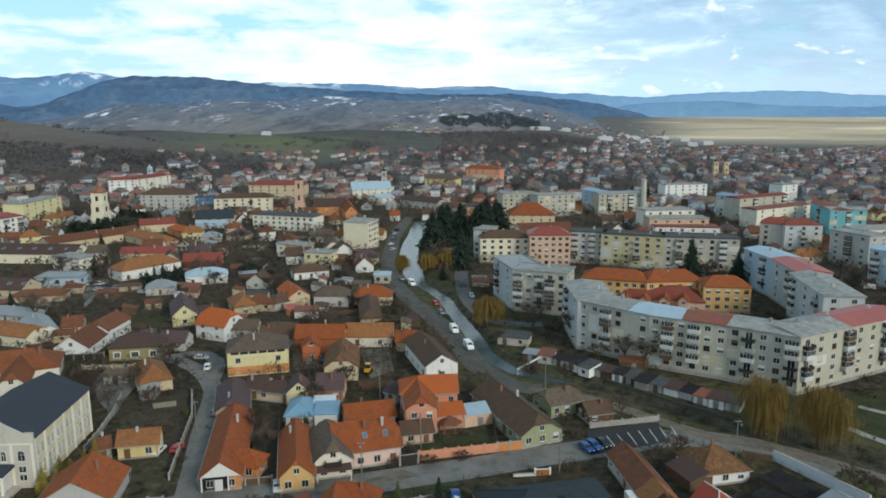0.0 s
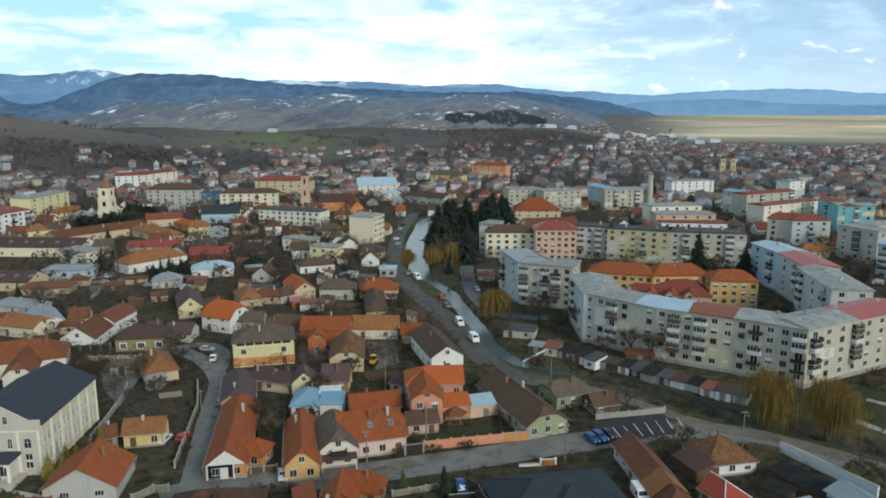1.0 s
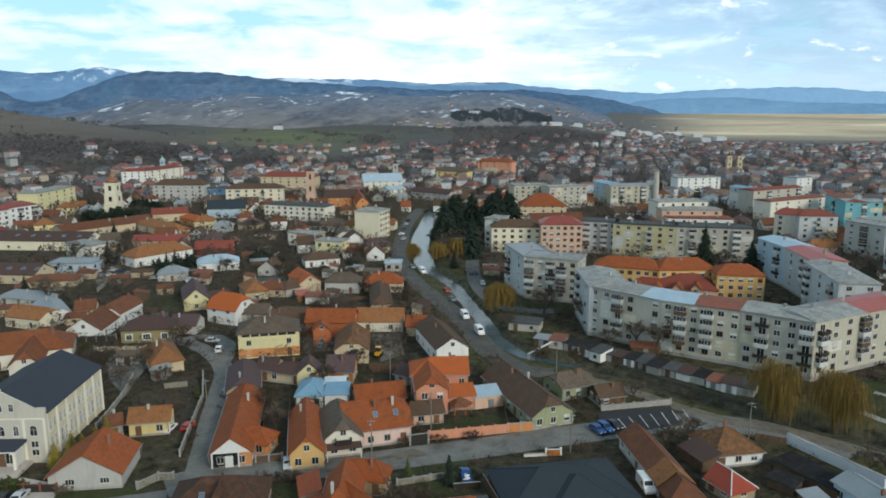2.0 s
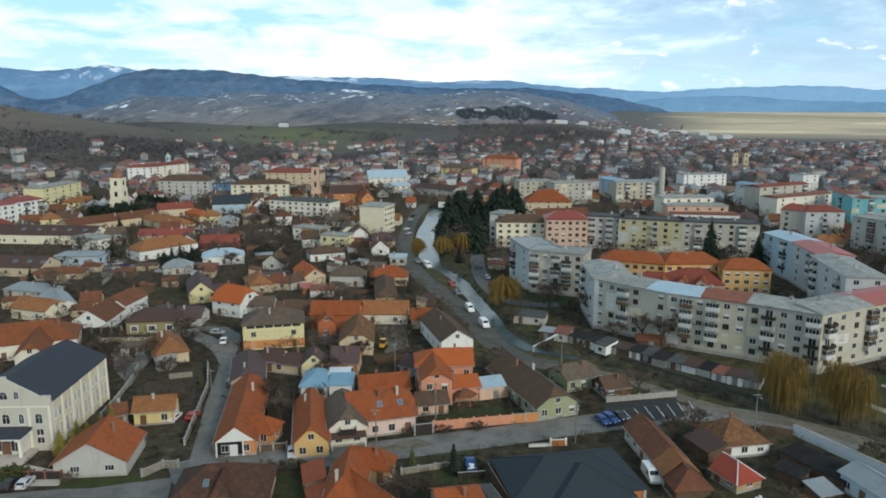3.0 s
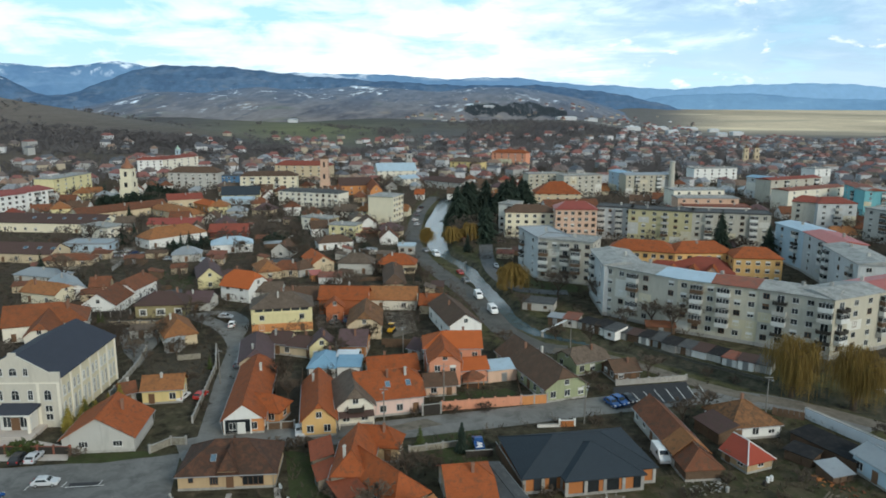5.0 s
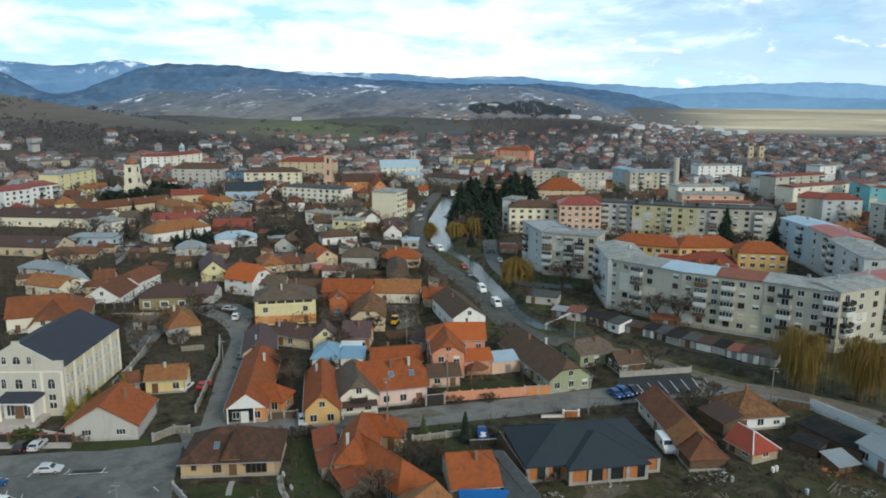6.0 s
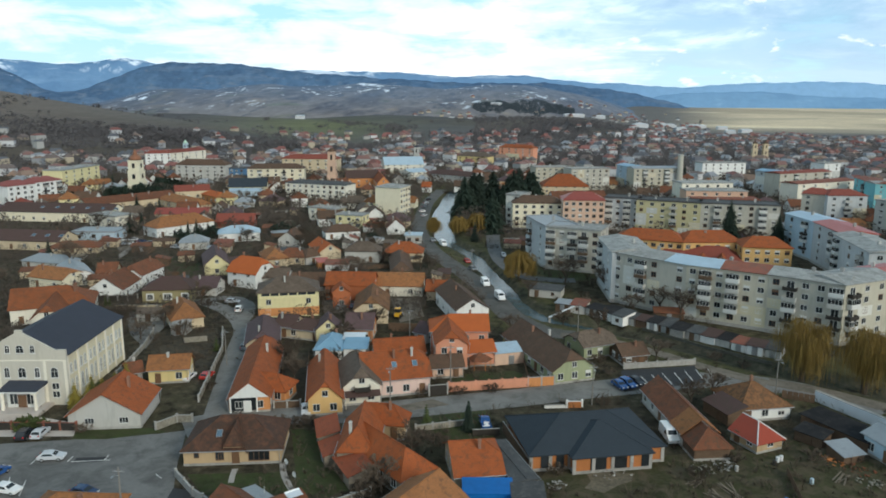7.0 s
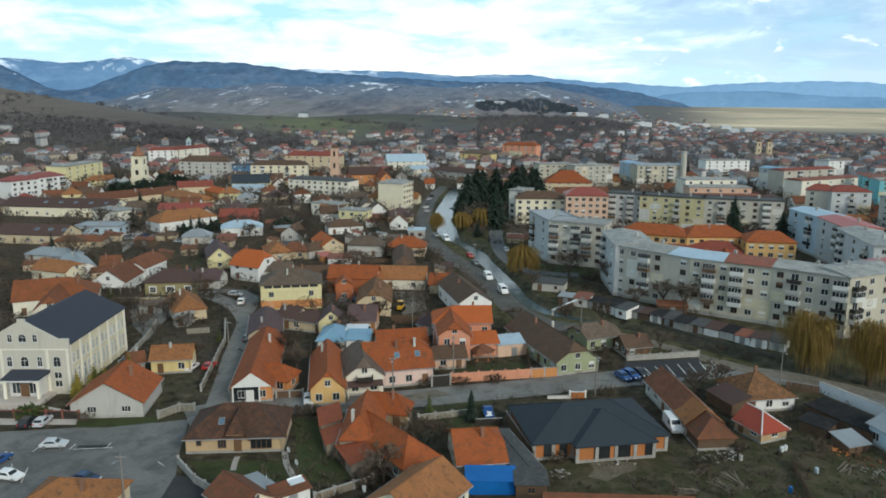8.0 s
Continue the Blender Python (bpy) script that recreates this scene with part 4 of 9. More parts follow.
def pickup(x, y, rot, paint, label):
    """A pickup with an open bed full of pale sacks, its nose to local +x."""
    ob = thing("pickup", x, y, rot, 0.05, label, "pickup", "parked cars")
    W = 1.8

    def body(bm):
        prof = ((-2.6, 0.4), (2.55, 0.36), (2.62, 0.7), (2.45, 0.98), (1.55, 1.1), (0.95, 1.68), (0.55, 1.75), (-0.1, 1.74), (-0.2, 1.05), (-2.6, 0.62))
        extrude_outline(bm, prof, -W / 2, W / 2, lambda u, v, w: (u, w * (1 - 0.16 * max(0.0, (v - 1.0) / 0.75)), v))
        bmesh.ops.bevel(bm, geom=bm.edges[:], offset=0.05, segments=2, affect="EDGES")

    placed("body", shared_mesh("pickup_body", body, [paint]), ob, Matrix())
    for nm, d in (("bed_side", (-2.58, -0.24, -0.9, -0.82, 0.55, 1.12)), ("bed_side", (-2.58, -0.24, 0.82, 0.9, 0.55, 1.12)), ("tailgate", (-2.64, -2.56, -0.9, 0.9, 0.5, 1.12))):
        bm = bmesh.new()
        box(bm, *d)
        part(nm, bm, paint, ob)
    bm = bmesh.new()
    box(bm, 1.02, 1.5, -0.68, 0.68, 1.2, 1.22)
    bmesh.ops.rotate(bm, verts=bm.verts[:], cent=(1.26, 0, 1.42), matrix=Matrix.Rotation(math.radians(43), 3, "Y"))
    bmesh.ops.translate(bm, verts=bm.verts[:], vec=(0.13, 0, 0.17))
    part("windscreen", bm, CARGLASS, ob)
    for sy in (-1, 1):
        bm = bmesh.new()
        box(bm, 0.0, 0.85, sy * 0.81 - 0.02, sy * 0.81 + 0.02, 1.18, 1.58)
        part("side_window", bm, CARGLASS, ob)
    rng = random.Random(12)
    for i in range(7):
        bm = bmesh.new()
        bmesh.ops.create_icosphere(bm, subdivisions=2, radius=1.0)
        for v in bm.verts:
            v.co *= 1 + rng.uniform(-0.08, 0.08)
        sack = part("sack", bm, WHITEPLASTIC, ob, "pale sack in the bed")
        sack.matrix_basis = pose(-0.55 - 0.3 * i, rng.uniform(-0.45, 0.45), 1.0 + rng.uniform(-0.06, 0.08), 0, 0, rng.uniform(0, 90)) @ Matrix.Diagonal((0.38, 0.27, 0.17, 1))
    tyre = shared_mesh("tyre", lambda bm: tube(bm, (0, -0.1, 0), (0, 0.1, 0), 0.32, 0.32, 14, 0, True), [TYRE])
    rim = shared_mesh("rim", lambda bm: tube(bm, (0, -0.115, 0), (0, 0.115, 0), 0.2, 0.2, 10, 0, True), [STEEL])
    for sx in (-1.6, 1.7):
        for sy in (-1, 1):
            t = placed("wheel", tyre, ob, pose(sx, sy * (W / 2 - 0.1), 0.3))
            placed("rim", rim, t, Matrix())
    return ob


# ---- trees ----
def grow(bm, p, d, length, r, depth, rng, spread=0.6, slot=0, droop=0.0):
    q = p + d * length
    r = max(r, 0.028)
    if depth == 0:
        w = d.orthogonal().normalized() * max(r, 0.03)
        k = [bm.verts.new(v) for v in (p - w, p + w, q + w * 0.6, q - w * 0.6)]
        bm.faces.new(k).material_index = slot
        return
    tube(bm, p, q, r, r * 0.7, 5 if depth > 2 else 3, slot)
    for i in range(3 if depth > 1 else 7):
        nd = (d + Vector((rng.gauss(0, spread), rng.gauss(0, spread), rng.gauss(0.12, 0.35) - droop))).normalized()
        grow(bm, p + d * length * rng.uniform(0.55, 1.0), nd, length * rng.uniform(0.55, 0.8), r * 0.55, depth - 1, rng, spread, 1 if depth < 3 else slot, droop)


def bare_tree_source(h, seed):
    rng = random.Random(seed)
    ob = thing("bare_tree", 0, 0, 0, 0, "leafless brown-grey winter tree standing among gardens", "tree", "bare trees")
    bm = bmesh.new()
    tube(bm, (0, 0, -0.1), (0, 0, h * 0.28), 0.025 * h, 0.018 * h, 7)
    part("trunk", bm, BARK, ob)
    bm = bmesh.new()
    for i in range(8):
        a = i * 0.8 + rng.uniform(-0.3, 0.3)
        d = Vector((math.cos(a) * 0.55, math.sin(a) * 0.55, rng.uniform(0.6, 1.3))).normalized()
        grow(bm, Vector((0, 0, h * rng.uniform(0.2, 0.3))), d, h * 0.27, 0.012 * h, 4, rng)
    part("crown", bm, [BARK, TWIG], ob)
    return ob


def conifer_source(h, seed, m=None, label="tall dark green spruce", width=0.24, name="spruce", bend=0.85, dense=2.0):
    rng = random.Random(seed)
    ob = thing(name, 0, 0, 0, 0, label, "tree", "conifers")
    bm = bmesh.new()
    tube(bm, (0, 0, -0.1), (0, 0, h * 0.97), 0.018 * h, 0.003 * h, 7)
    part("trunk", bm, BARK, ob)
    bm = bmesh.new()
    layers = int(h * dense)
    for k in range(layers):
        f = k / layers
        z = h * (0.10 + 0.90 * f)
        R = h * width * (1 - f) ** bend * rng.uniform(0.75, 1.12) + 0.12
        nb = max(5, int(13 * (1 - f * 0.6)))
        for i in range(nb):
            a = 2 * math.pi * (i + rng.random()) / nb
            r = R * rng.uniform(0.65, 1.1)
            d = Vector((math.cos(a), math.sin(a), 0))
            side = Vector((-d.y, d.x, 0))
            for s in range(3):
                t0, t1 = s / 3.2, (s + 1.25) / 3.2
                w = 0.30 * r * (1 - t0) + 0.1
                c0 = Vector((0, 0, z)) + d * r * t0 - Vector((0, 0, 0.38 * r * t0 ** 1.3))
                c1 = Vector((0, 0, z)) + d * r * t1 - Vector((0, 0, 0.38 * r * t1 ** 1.3 + rng.uniform(0, 0.12 * r)))
                j = Vector((0, 0, rng.uniform(-0.12, 0.12) * r))
                v = [bm.verts.new(q) for q in (c0 + side * w * 0.6 + j, c0 - side * w * 0.6 + j, c1 - side * w - Vector((0, 0, 0.2 * w)), c1 + d * 0.15 * r, c1 + side * w - Vector((0, 0, 0.2 * w)))]
                bm.faces.new(v)
    part("crown", bm, m or NEEDLE, ob)
    return ob


def willow_source(h, seed):
    rng = random.Random(seed)
    ob = thing("weeping_willow", 0, 0, 0, 0, "weeping willow with hanging yellow-brown strands by the river", "tree", "willows")
    bm = bmesh.new()
    tube(bm, (0, 0, -0.1), (0.1, 0, h * 0.32), 0.04 * h, 0.028 * h, 8)
    part("trunk", bm, BARK, ob)
    limbs, tips = bmesh.new(), []
    for i in range(22):
        a = i * 2.4 + rng.uniform(-0.4, 0.4)
        R = h * rng.uniform(0.07, 0.38) * (1 + 0.15 * math.sin(2 * a))
        top = h * (0.97 - 0.42 * (R / (0.40 * h)) ** 2) * rng.uniform(0.88, 1.0)
        prev = Vector((0, 0, h * 0.28))
        for s in range(1, 6):
            t = s / 5
            q = Vector((math.cos(a) * R * t ** 1.3, math.sin(a) * R * t ** 1.3, h * 0.28 + (top - h * 0.28) * math.sin(t * 1.75)))
            tube(limbs, prev, q, 0.012 * h * (1.15 - t), 0.012 * h * (0.95 - t * 0.9), 5)
            if s > 1:
                tips.append((prev.copy(), q.copy()))
            prev = q
    part("limb", limbs, BARK, ob)
    bm = bmesh.new()
    for p, q in tips:
        for i in range(46):
            c = p.lerp(q, rng.random()) + Vector((rng.gauss(0, 0.06 * h), rng.gauss(0, 0.06 * h), rng.gauss(0, 0.025 * h)))
            ln = min(c.z - 0.25 - rng.random() * 2.5, h * rng.choice((0.08, 0.14, 0.22, 0.34)) * rng.uniform(0.7, 1.4))
            if ln <= 0.4:
                continue
            w, a = rng.uniform(0.02, 0.055), rng.uniform(0, 6.28)
            s = Vector((math.cos(a) * w, math.sin(a) * w, 0))
            out = Vector((c.x, c.y, 0)) * rng.uniform(-0.02, 0.10) + Vector((rng.gauss(0, 0.4), rng.gauss(0, 0.4), 0))
            prev = None
            for j in range(4):
                t = j / 3
                m = c + out * math.sin(1.57 * t) + Vector((0, 0, 0.10 * ln * math.sin(3.14 * t) - ln * t))
                row = [bm.verts.new(m - s * (1 - 0.6 * t)), bm.verts.new(m + s * (1 - 0.6 * t))]
                if prev:
                    bm.faces.new((prev[0], prev[1], row[1], row[0]))
                prev = row
    part("strand_curtain", bm, WILLOW, ob)
    return ob


def round_tree_source(h, r, seed, m, label):
    """A broad round crown of hanging ochre twigs on a short trunk."""
    rng = random.Random(seed)
    ob = thing("ochre_tree", 0, 0, 0, 0, label, "tree", "ochre trees")
    bm = bmesh.new()
    tube(bm, (0, 0, -0.1), (0, 0, h * 0.45), 0.03 * h, 0.018 * h, 7)
    part("trunk", bm, BARK, ob)
    bm = bmesh.new()
    for i in range(7):
        a = i * 0.9
        grow(bm, Vector((0, 0, h * 0.32)), Vector((math.cos(a) * 0.8, math.sin(a) * 0.8, 0.9)).normalized(), h * 0.24, 0.012 * h, 3, rng)
    for i in range(5500):
        u, v = rng.uniform(0, 6.28), math.acos(rng.uniform(-0.75, 1))
        k = rng.random() ** 0.4 * (1 + 0.13 * math.sin(3 * u + seed) + 0.1 * math.sin(5 * v + 2 * u))
        c = Vector((math.cos(u) * math.sin(v) * k * r, math.sin(u) * math.sin(v) * k * r, h * 0.54 + 0.46 * h * math.cos(v) * k))
        d = Vector((c.x * 0.12, c.y * 0.12, -rng.uniform(0.5, 1.5)))
        w = Vector((math.cos(u * 7), math.sin(u * 7), 0)) * rng.uniform(0.05, 0.13)
        f = bm.faces.new([bm.verts.new(q) for q in (c - w, c + w, c + d)])
        f.material_index = 1
    part("crown", bm, [BARK, m], ob)
    return ob


def loggia(ob, L, W, z0, z1, wall, bays=6):
    """A gallery along a house's front, under the eaves: a dark panel for its shade, posts and parapet."""
    bm = bmesh.new()
    box(bm, -L / 2 + 0.6, L / 2 - 0.6, -W / 2 - 0.03, -W / 2 + 0.1, z0 + 0.5, z1)
    part("loggia_opening", bm, GLASS, ob, "dark panel as gallery shade under the eaves")
    for i in range(bays + 1):
        bm = bmesh.new()
        x = -L / 2 + 0.6 + (L - 1.2) * i / bays
        box(bm, x - 0.14, x + 0.14, -W / 2 - 0.12, -W / 2, z0, z1 + 0.05)
        part("loggia_post", bm, wall, ob)
    bm = bmesh.new()
    box(bm, -L / 2 + 0.3, L / 2 - 0.3, -W / 2 - 0.25, -W / 2, z0 - 0.15, z0 + 0.5)
    part("loggia_parapet", bm, wall, ob)


def shrub_source(r, seed, m, name="shrub", label="leafless brown garden shrub", twiggy=True, leaves=520):
    rng = random.Random(seed)
    ob = thing(name, 0, 0, 0, 0, label, "bush", "shrubs")
    bm = bmesh.new()
    if twiggy:
        for i in range(10):
            a = rng.uniform(0, 6.28)
            d = Vector((math.cos(a) * 0.6, math.sin(a) * 0.6, rng.uniform(0.6, 1.2))).normalized()
            grow(bm, Vector((math.cos(a) * r * 0.2, math.sin(a) * r * 0.2, -0.05)), d, r * 0.62, 0.035 * r, 3, rng, 0.5, 0)
    else:
        for i in range(leaves):
            u, v = rng.uniform(0, 6.28), math.acos(rng.uniform(-0.2, 1))
            k = r * rng.uniform(0.7, 1.08) * (1 + 0.15 * math.sin(3 * u + seed))
            c = Vector((math.cos(u) * math.sin(v) * k, math.sin(u) * math.sin(v) * k, 0.15 * r + 1.05 * math.cos(v) * k))
            if c.z < 0:
                c.z = 0.02
            s = r * rng.uniform(0.1, 0.2)
            e = [Vector((rng.gauss(0, s), rng.gauss(0, s), rng.gauss(0, s))) for _ in range(3)]
            bm.faces.new([bm.verts.new(c + q) for q in e])
        box(bm, -0.08, 0.08, -0.08, 0.08, -0.05, r * 0.6)
    part("foliage", bm, m, ob)
    return ob


def satellite_dish(x, y, z, rot=200.0):
    ob = thing("satellite_dish", x, y, rot, z, "white satellite dish on a thin mast", "satellite dish", "satellite dishes")
    bm = bmesh.new()
    rings = []
    for k in range(4):
        rr = 0.5 * k / 3
        rings.append([bm.verts.new((0.35 * rr * rr, rr * math.cos(i * math.pi / 7), rr * math.sin(i * math.pi / 7) + 1.0)) for i in range(14)])
    for a, b in zip(rings[1:], rings[2:]):
        for i in range(14):
            bm.faces.new((a[i], a[(i + 1) % 14], b[(i + 1) % 14], b[i]))
    bm.faces.new(rings[1])
    part("reflector", bm, DISH, ob)
    bm = bmesh.new()
    tube(bm, (-0.05, 0, 0), (-0.05, 0, 1.0), 0.03, 0.03, 6)
    tube(bm, (0, 0, 0.6), (0.5, 0, 1.0), 0.02, 0.02, 5)
    part("mast", bm, STEEL, ob)
    return ob


def gazebo(x, y, r=2.4):
    ob = thing("gazebo", x, y, 0, 0, "small wooden garden gazebo with a red-brown roof", "gazebo")
    for i in range(6):
        a = i * math.pi / 3
        bm = bmesh.new()
        tube(bm, (r * math.cos(a), r * math.sin(a), 0), (r * math.cos(a), r * math.sin(a), 2.2), 0.08, 0.08, 6)
        part("post", bm, ORANGE_WOOD, ob)
    bm = bmesh.new()
    lo = [bm.verts.new((1.25 * r * math.cos(i * math.pi / 3), 1.25 * r * math.sin(i * math.pi / 3), 2.15)) for i in range(6)]
    top = bm.verts.new((0, 0, 3.7))
    for i in range(6):
        bm.faces.new((lo[i], lo[(i + 1) % 6], top))
    bm.faces.new(lo[::-1])
    part("roof", bm, RUST, ob)
    bm = bmesh.new()
    box(bm, -r * 0.8, r * 0.8, -r * 0.8, r * 0.8, 0, 0.12)
    part("deck", bm, TIMBER, ob)
    return ob


def plank_pile(x, y, rot, n=7, L=4.0, m=None, label="loose heap of pale sawn planks on muddy ground"):
    ob = thing("plank_pile", x, y, rot, 0, label, "timber")
    rng = random.Random(int(x * 9 + y))
    me = shared_mesh(f"plank_{L}", lambda bm: box(bm, -L / 2, L / 2, -0.12, 0.12, 0, 0.06), [m or LUMBER])
    for i in range(n):
        placed("plank", me, ob, pose(rng.uniform(-0.5, 0.5), rng.uniform(-0.9, 0.9), 0.02 + 0.065 * (i // 2), 0, 0, rng.uniform(-22, 22)))
    return ob


LUMBER = surface("sawn_lumber", (0.19, 0.155, 0.115), 0.85, var=0.25, fine=5)
WHITEPLASTIC = surface("white_plastic", (0.75, 0.75, 0.74), 0.5, var=0.05, bump=0.0)


def barrel(x, y, m, label, h=0.95, r=0.3):
    ob = thing("barrel", x, y, 0, 0, label, "barrel")
    bm = bmesh.new()
    prof = ((0.9, 0.0), (1.0, 0.08), (1.0, 0.3), (1.05, 0.33), (1.0, 0.36), (1.0, 0.64), (1.05, 0.67), (1.0, 0.7), (1.0, 0.92), (0.9, 1.0))
    rings = [[bm.verts.new((k * r * math.cos(i * math.pi / 6), k * r * math.sin(i * math.pi / 6), z * h)) for i in range(12)] for k, z in prof]
    for a, b in zip(rings, rings[1:]):
        for i in range(12):
            bm.faces.new((a[i], a[(i + 1) % 12], b[(i + 1) % 12], b[i]))
    bm.faces.new(rings[0][::-1]), bm.faces.new(rings[-1])
    part("drum", bm, m, ob)
    return ob


def rubble(x, y, r, m, label, n=40):
    """A heap of broken pieces on the ground."""
    ob = thing("rubble_heap", x, y, 0, 0, label, "rubble")
    rng = random.Random(int(x * 5 + y * 3))
    bm = bmesh.new()
    for _ in range(n):
        d, a = r * rng.random() ** 0.7, rng.uniform(0, 6.28)
        c = Vector((d * math.cos(a), d * math.sin(a), rng.uniform(0, 0.35) * (1 - d / r)))
        k = rng.uniform(0.12, 0.4)
        v = [c + Vector((rng.uniform(-k, k), rng.uniform(-k, k), rng.uniform(0, k))) for _ in range(6)]
        bmesh.ops.convex_hull(bm, input=[bm.verts.new(q) for q in v])
    part("debris", bm, m, ob, kind="stuff")
    return ob


def river_pipe(p, q, z=1.2):
    ob = thing("pipe_bridge", p[0], p[1], 0, 0, "pale steel pipe crossing the river", "pipe")
    bm = bmesh.new()
    d = Vector((q[0] - p[0], q[1] - p[1], 0))
    tube(bm, (0, 0, z), (d.x, d.y, z + 1.0), 0.28, 0.28, 8, 0, True)
    part("pipe", bm, WHITE_SHEET, ob)
    for t in (0.02, 0.98):
        bm = bmesh.new()
        c = d * t
        box(bm, c.x - 0.3, c.x + 0.3, c.y - 0.3, c.y + 0.3, -0.3, z + t)
        part("support", bm, CONCRETE, ob)
    return ob


def excavator(x, y, rot):
    """A small yellow wheeled loader."""
    ob = thing("loader", x, y, rot, 0, "small yellow loader parked in a yard", "loader")
    yel = car_paint("yellow", (0.62, 0.36, 0.03))
    bm = bmesh.new()
    box(bm, -1.6, 1.4, -0.75, 0.75, 0.6, 1.5)
    bmesh.ops.bevel(bm, geom=bm.edges[:], offset=0.12, segments=2, affect="EDGES")
    part("chassis", bm, yel, ob)
    bm = bmesh.new()
    box(bm, -0.5, 0.7, -0.65, 0.65, 1.5, 2.6)
    part("cab", bm, CARGLASS, ob)
    bm = bmesh.new()
    box(bm, -0.6, 0.8, -0.75, 0.75, 2.6, 2.75)
    part("cab_roof", bm, yel, ob)
    bm = bmesh.new()
    extrude_outline(bm, ((1.5, 0.3), (2.5, 0.25), (2.6, 0.4), (1.9, 0.5), (1.7, 1.1), (1.5, 1.1)), -1.0, 1.0, lambda u, v, w: (u, w, v))
    part("bucket", fixed(bm), STEEL, ob)
    for sx in (-1.0, 0.9):
        for sy in (-0.85, 0.85):
            bm = bmesh.new()
            tube(bm, (sx, sy - 0.18, 0.55), (sx, sy + 0.18, 0.55), 0.55, 0.55, 14, 0, True)
            part("wheel", bm, TYRE, ob)
    return ob


def chimney_stack(x, y, h, r):
    """A tall plain boiler-house stack."""
    ob = thing("chimney_stack", x, y, 0, 0, "tall grey concrete boiler chimney among blocks", "chimney")
    bm = bmesh.new()
    tube(bm, (0, 0, -0.2), (0, 0, h), r, r * 0.8, 14, 0, True)
    part("shaft", bm, PANEL, ob)
    bm = bmesh.new()
    tube(bm, (0, 0, h - 0.9), (0, 0, h + 0.1), r * 0.9, r * 0.9, 14, 0, True)
    part("rim_band", bm, GREYWALL, ob)


# ---- ground, hills, river ----
RIVER = ((-12, 520), (-15, 469), (-16, 442), (-18, 392), (-17, 357), (-14, 328), (-11, 307), (-5, 293), (1, 278), (4, 260), (8, 241), (11, 227), (13, 213), (17, 202), (22, 194), (34, 187), (47, 177), (58, 167), (69, 156), (83, 147), (94, 135),
         (140, 100), (200, 60))


def river_distance(X, Y):
    D = np.full(np.shape(X), 1e9)
    for (ax, ay), (bx, by) in zip(RIVER, RIVER[1:]):
        dx, dy = bx - ax, by - ay
        t = np.clip(((X - ax) * dx + (Y - ay) * dy) / (dx * dx + dy * dy), 0, 1)
        D = np.minimum(D, np.hypot(X - ax - t * dx, Y - ay - t * dy))
    return D


def smooth(a, b, v):
    t = np.clip((v - a) / (b - a), 0, 1)
    return t * t * (3 - 2 * t)


def ripple(X, Y, s, k):
    """Rolling relief from a few crossed waves, about -1 to 1."""
    return (np.sin(X / s + 1.3 * np.sin(Y / (1.7 * s) + k)) + np.sin(Y / (0.8 * s) + 1.7 * np.sin(X / (1.3 * s) + 2 * k)) + 0.6 * np.sin((X + Y) / (0.45 * s) + 3 * k)) / 2.6


def land_height(X, Y):
    R, A = np.hypot(X, Y), np.degrees(np.arctan2(X, Y))
    near = np.where(R < 900, 0.0, 1.0)
    west = 1 - smooth(8.0, 17.0, A)
    Z = west * 25 * smooth(1000, 1600, R) * (1 + 0.5 * ripple(X, Y, 170, 2.0))
    Z = Z + 82 * np.exp(-((X + 960) / 430) ** 2 - ((Y - 1030) / 300) ** 2) * smooth(650, 1000, R)
    Z = Z + 50 * smooth(8, 13, A) * smooth(1900, 4200, R)
    D = river_distance(X, Y) - 2.2 * smooth(295, 330, Y)
    Z = Z * near - (1.3 + 1.3 * smooth(178, 204, Y)) * (1 - smooth(1.4, 4.6, D)) * (Y < 500)
    return Z


def spread(lo, hi, step, reach, grow=1.13, cap=75.0):
    vals = list(np.arange(lo, hi + 0.01, step))
    for sg in (-1, 1):
        v, d = (lo, step) if sg < 0 else (hi, step)
        while abs(v - (lo if sg < 0 else hi)) < reach[0 if sg < 0 else 1]:
            d = min(d * grow, cap)
            v += sg * d
            vals.append(v)
    return np.array(sorted(vals))


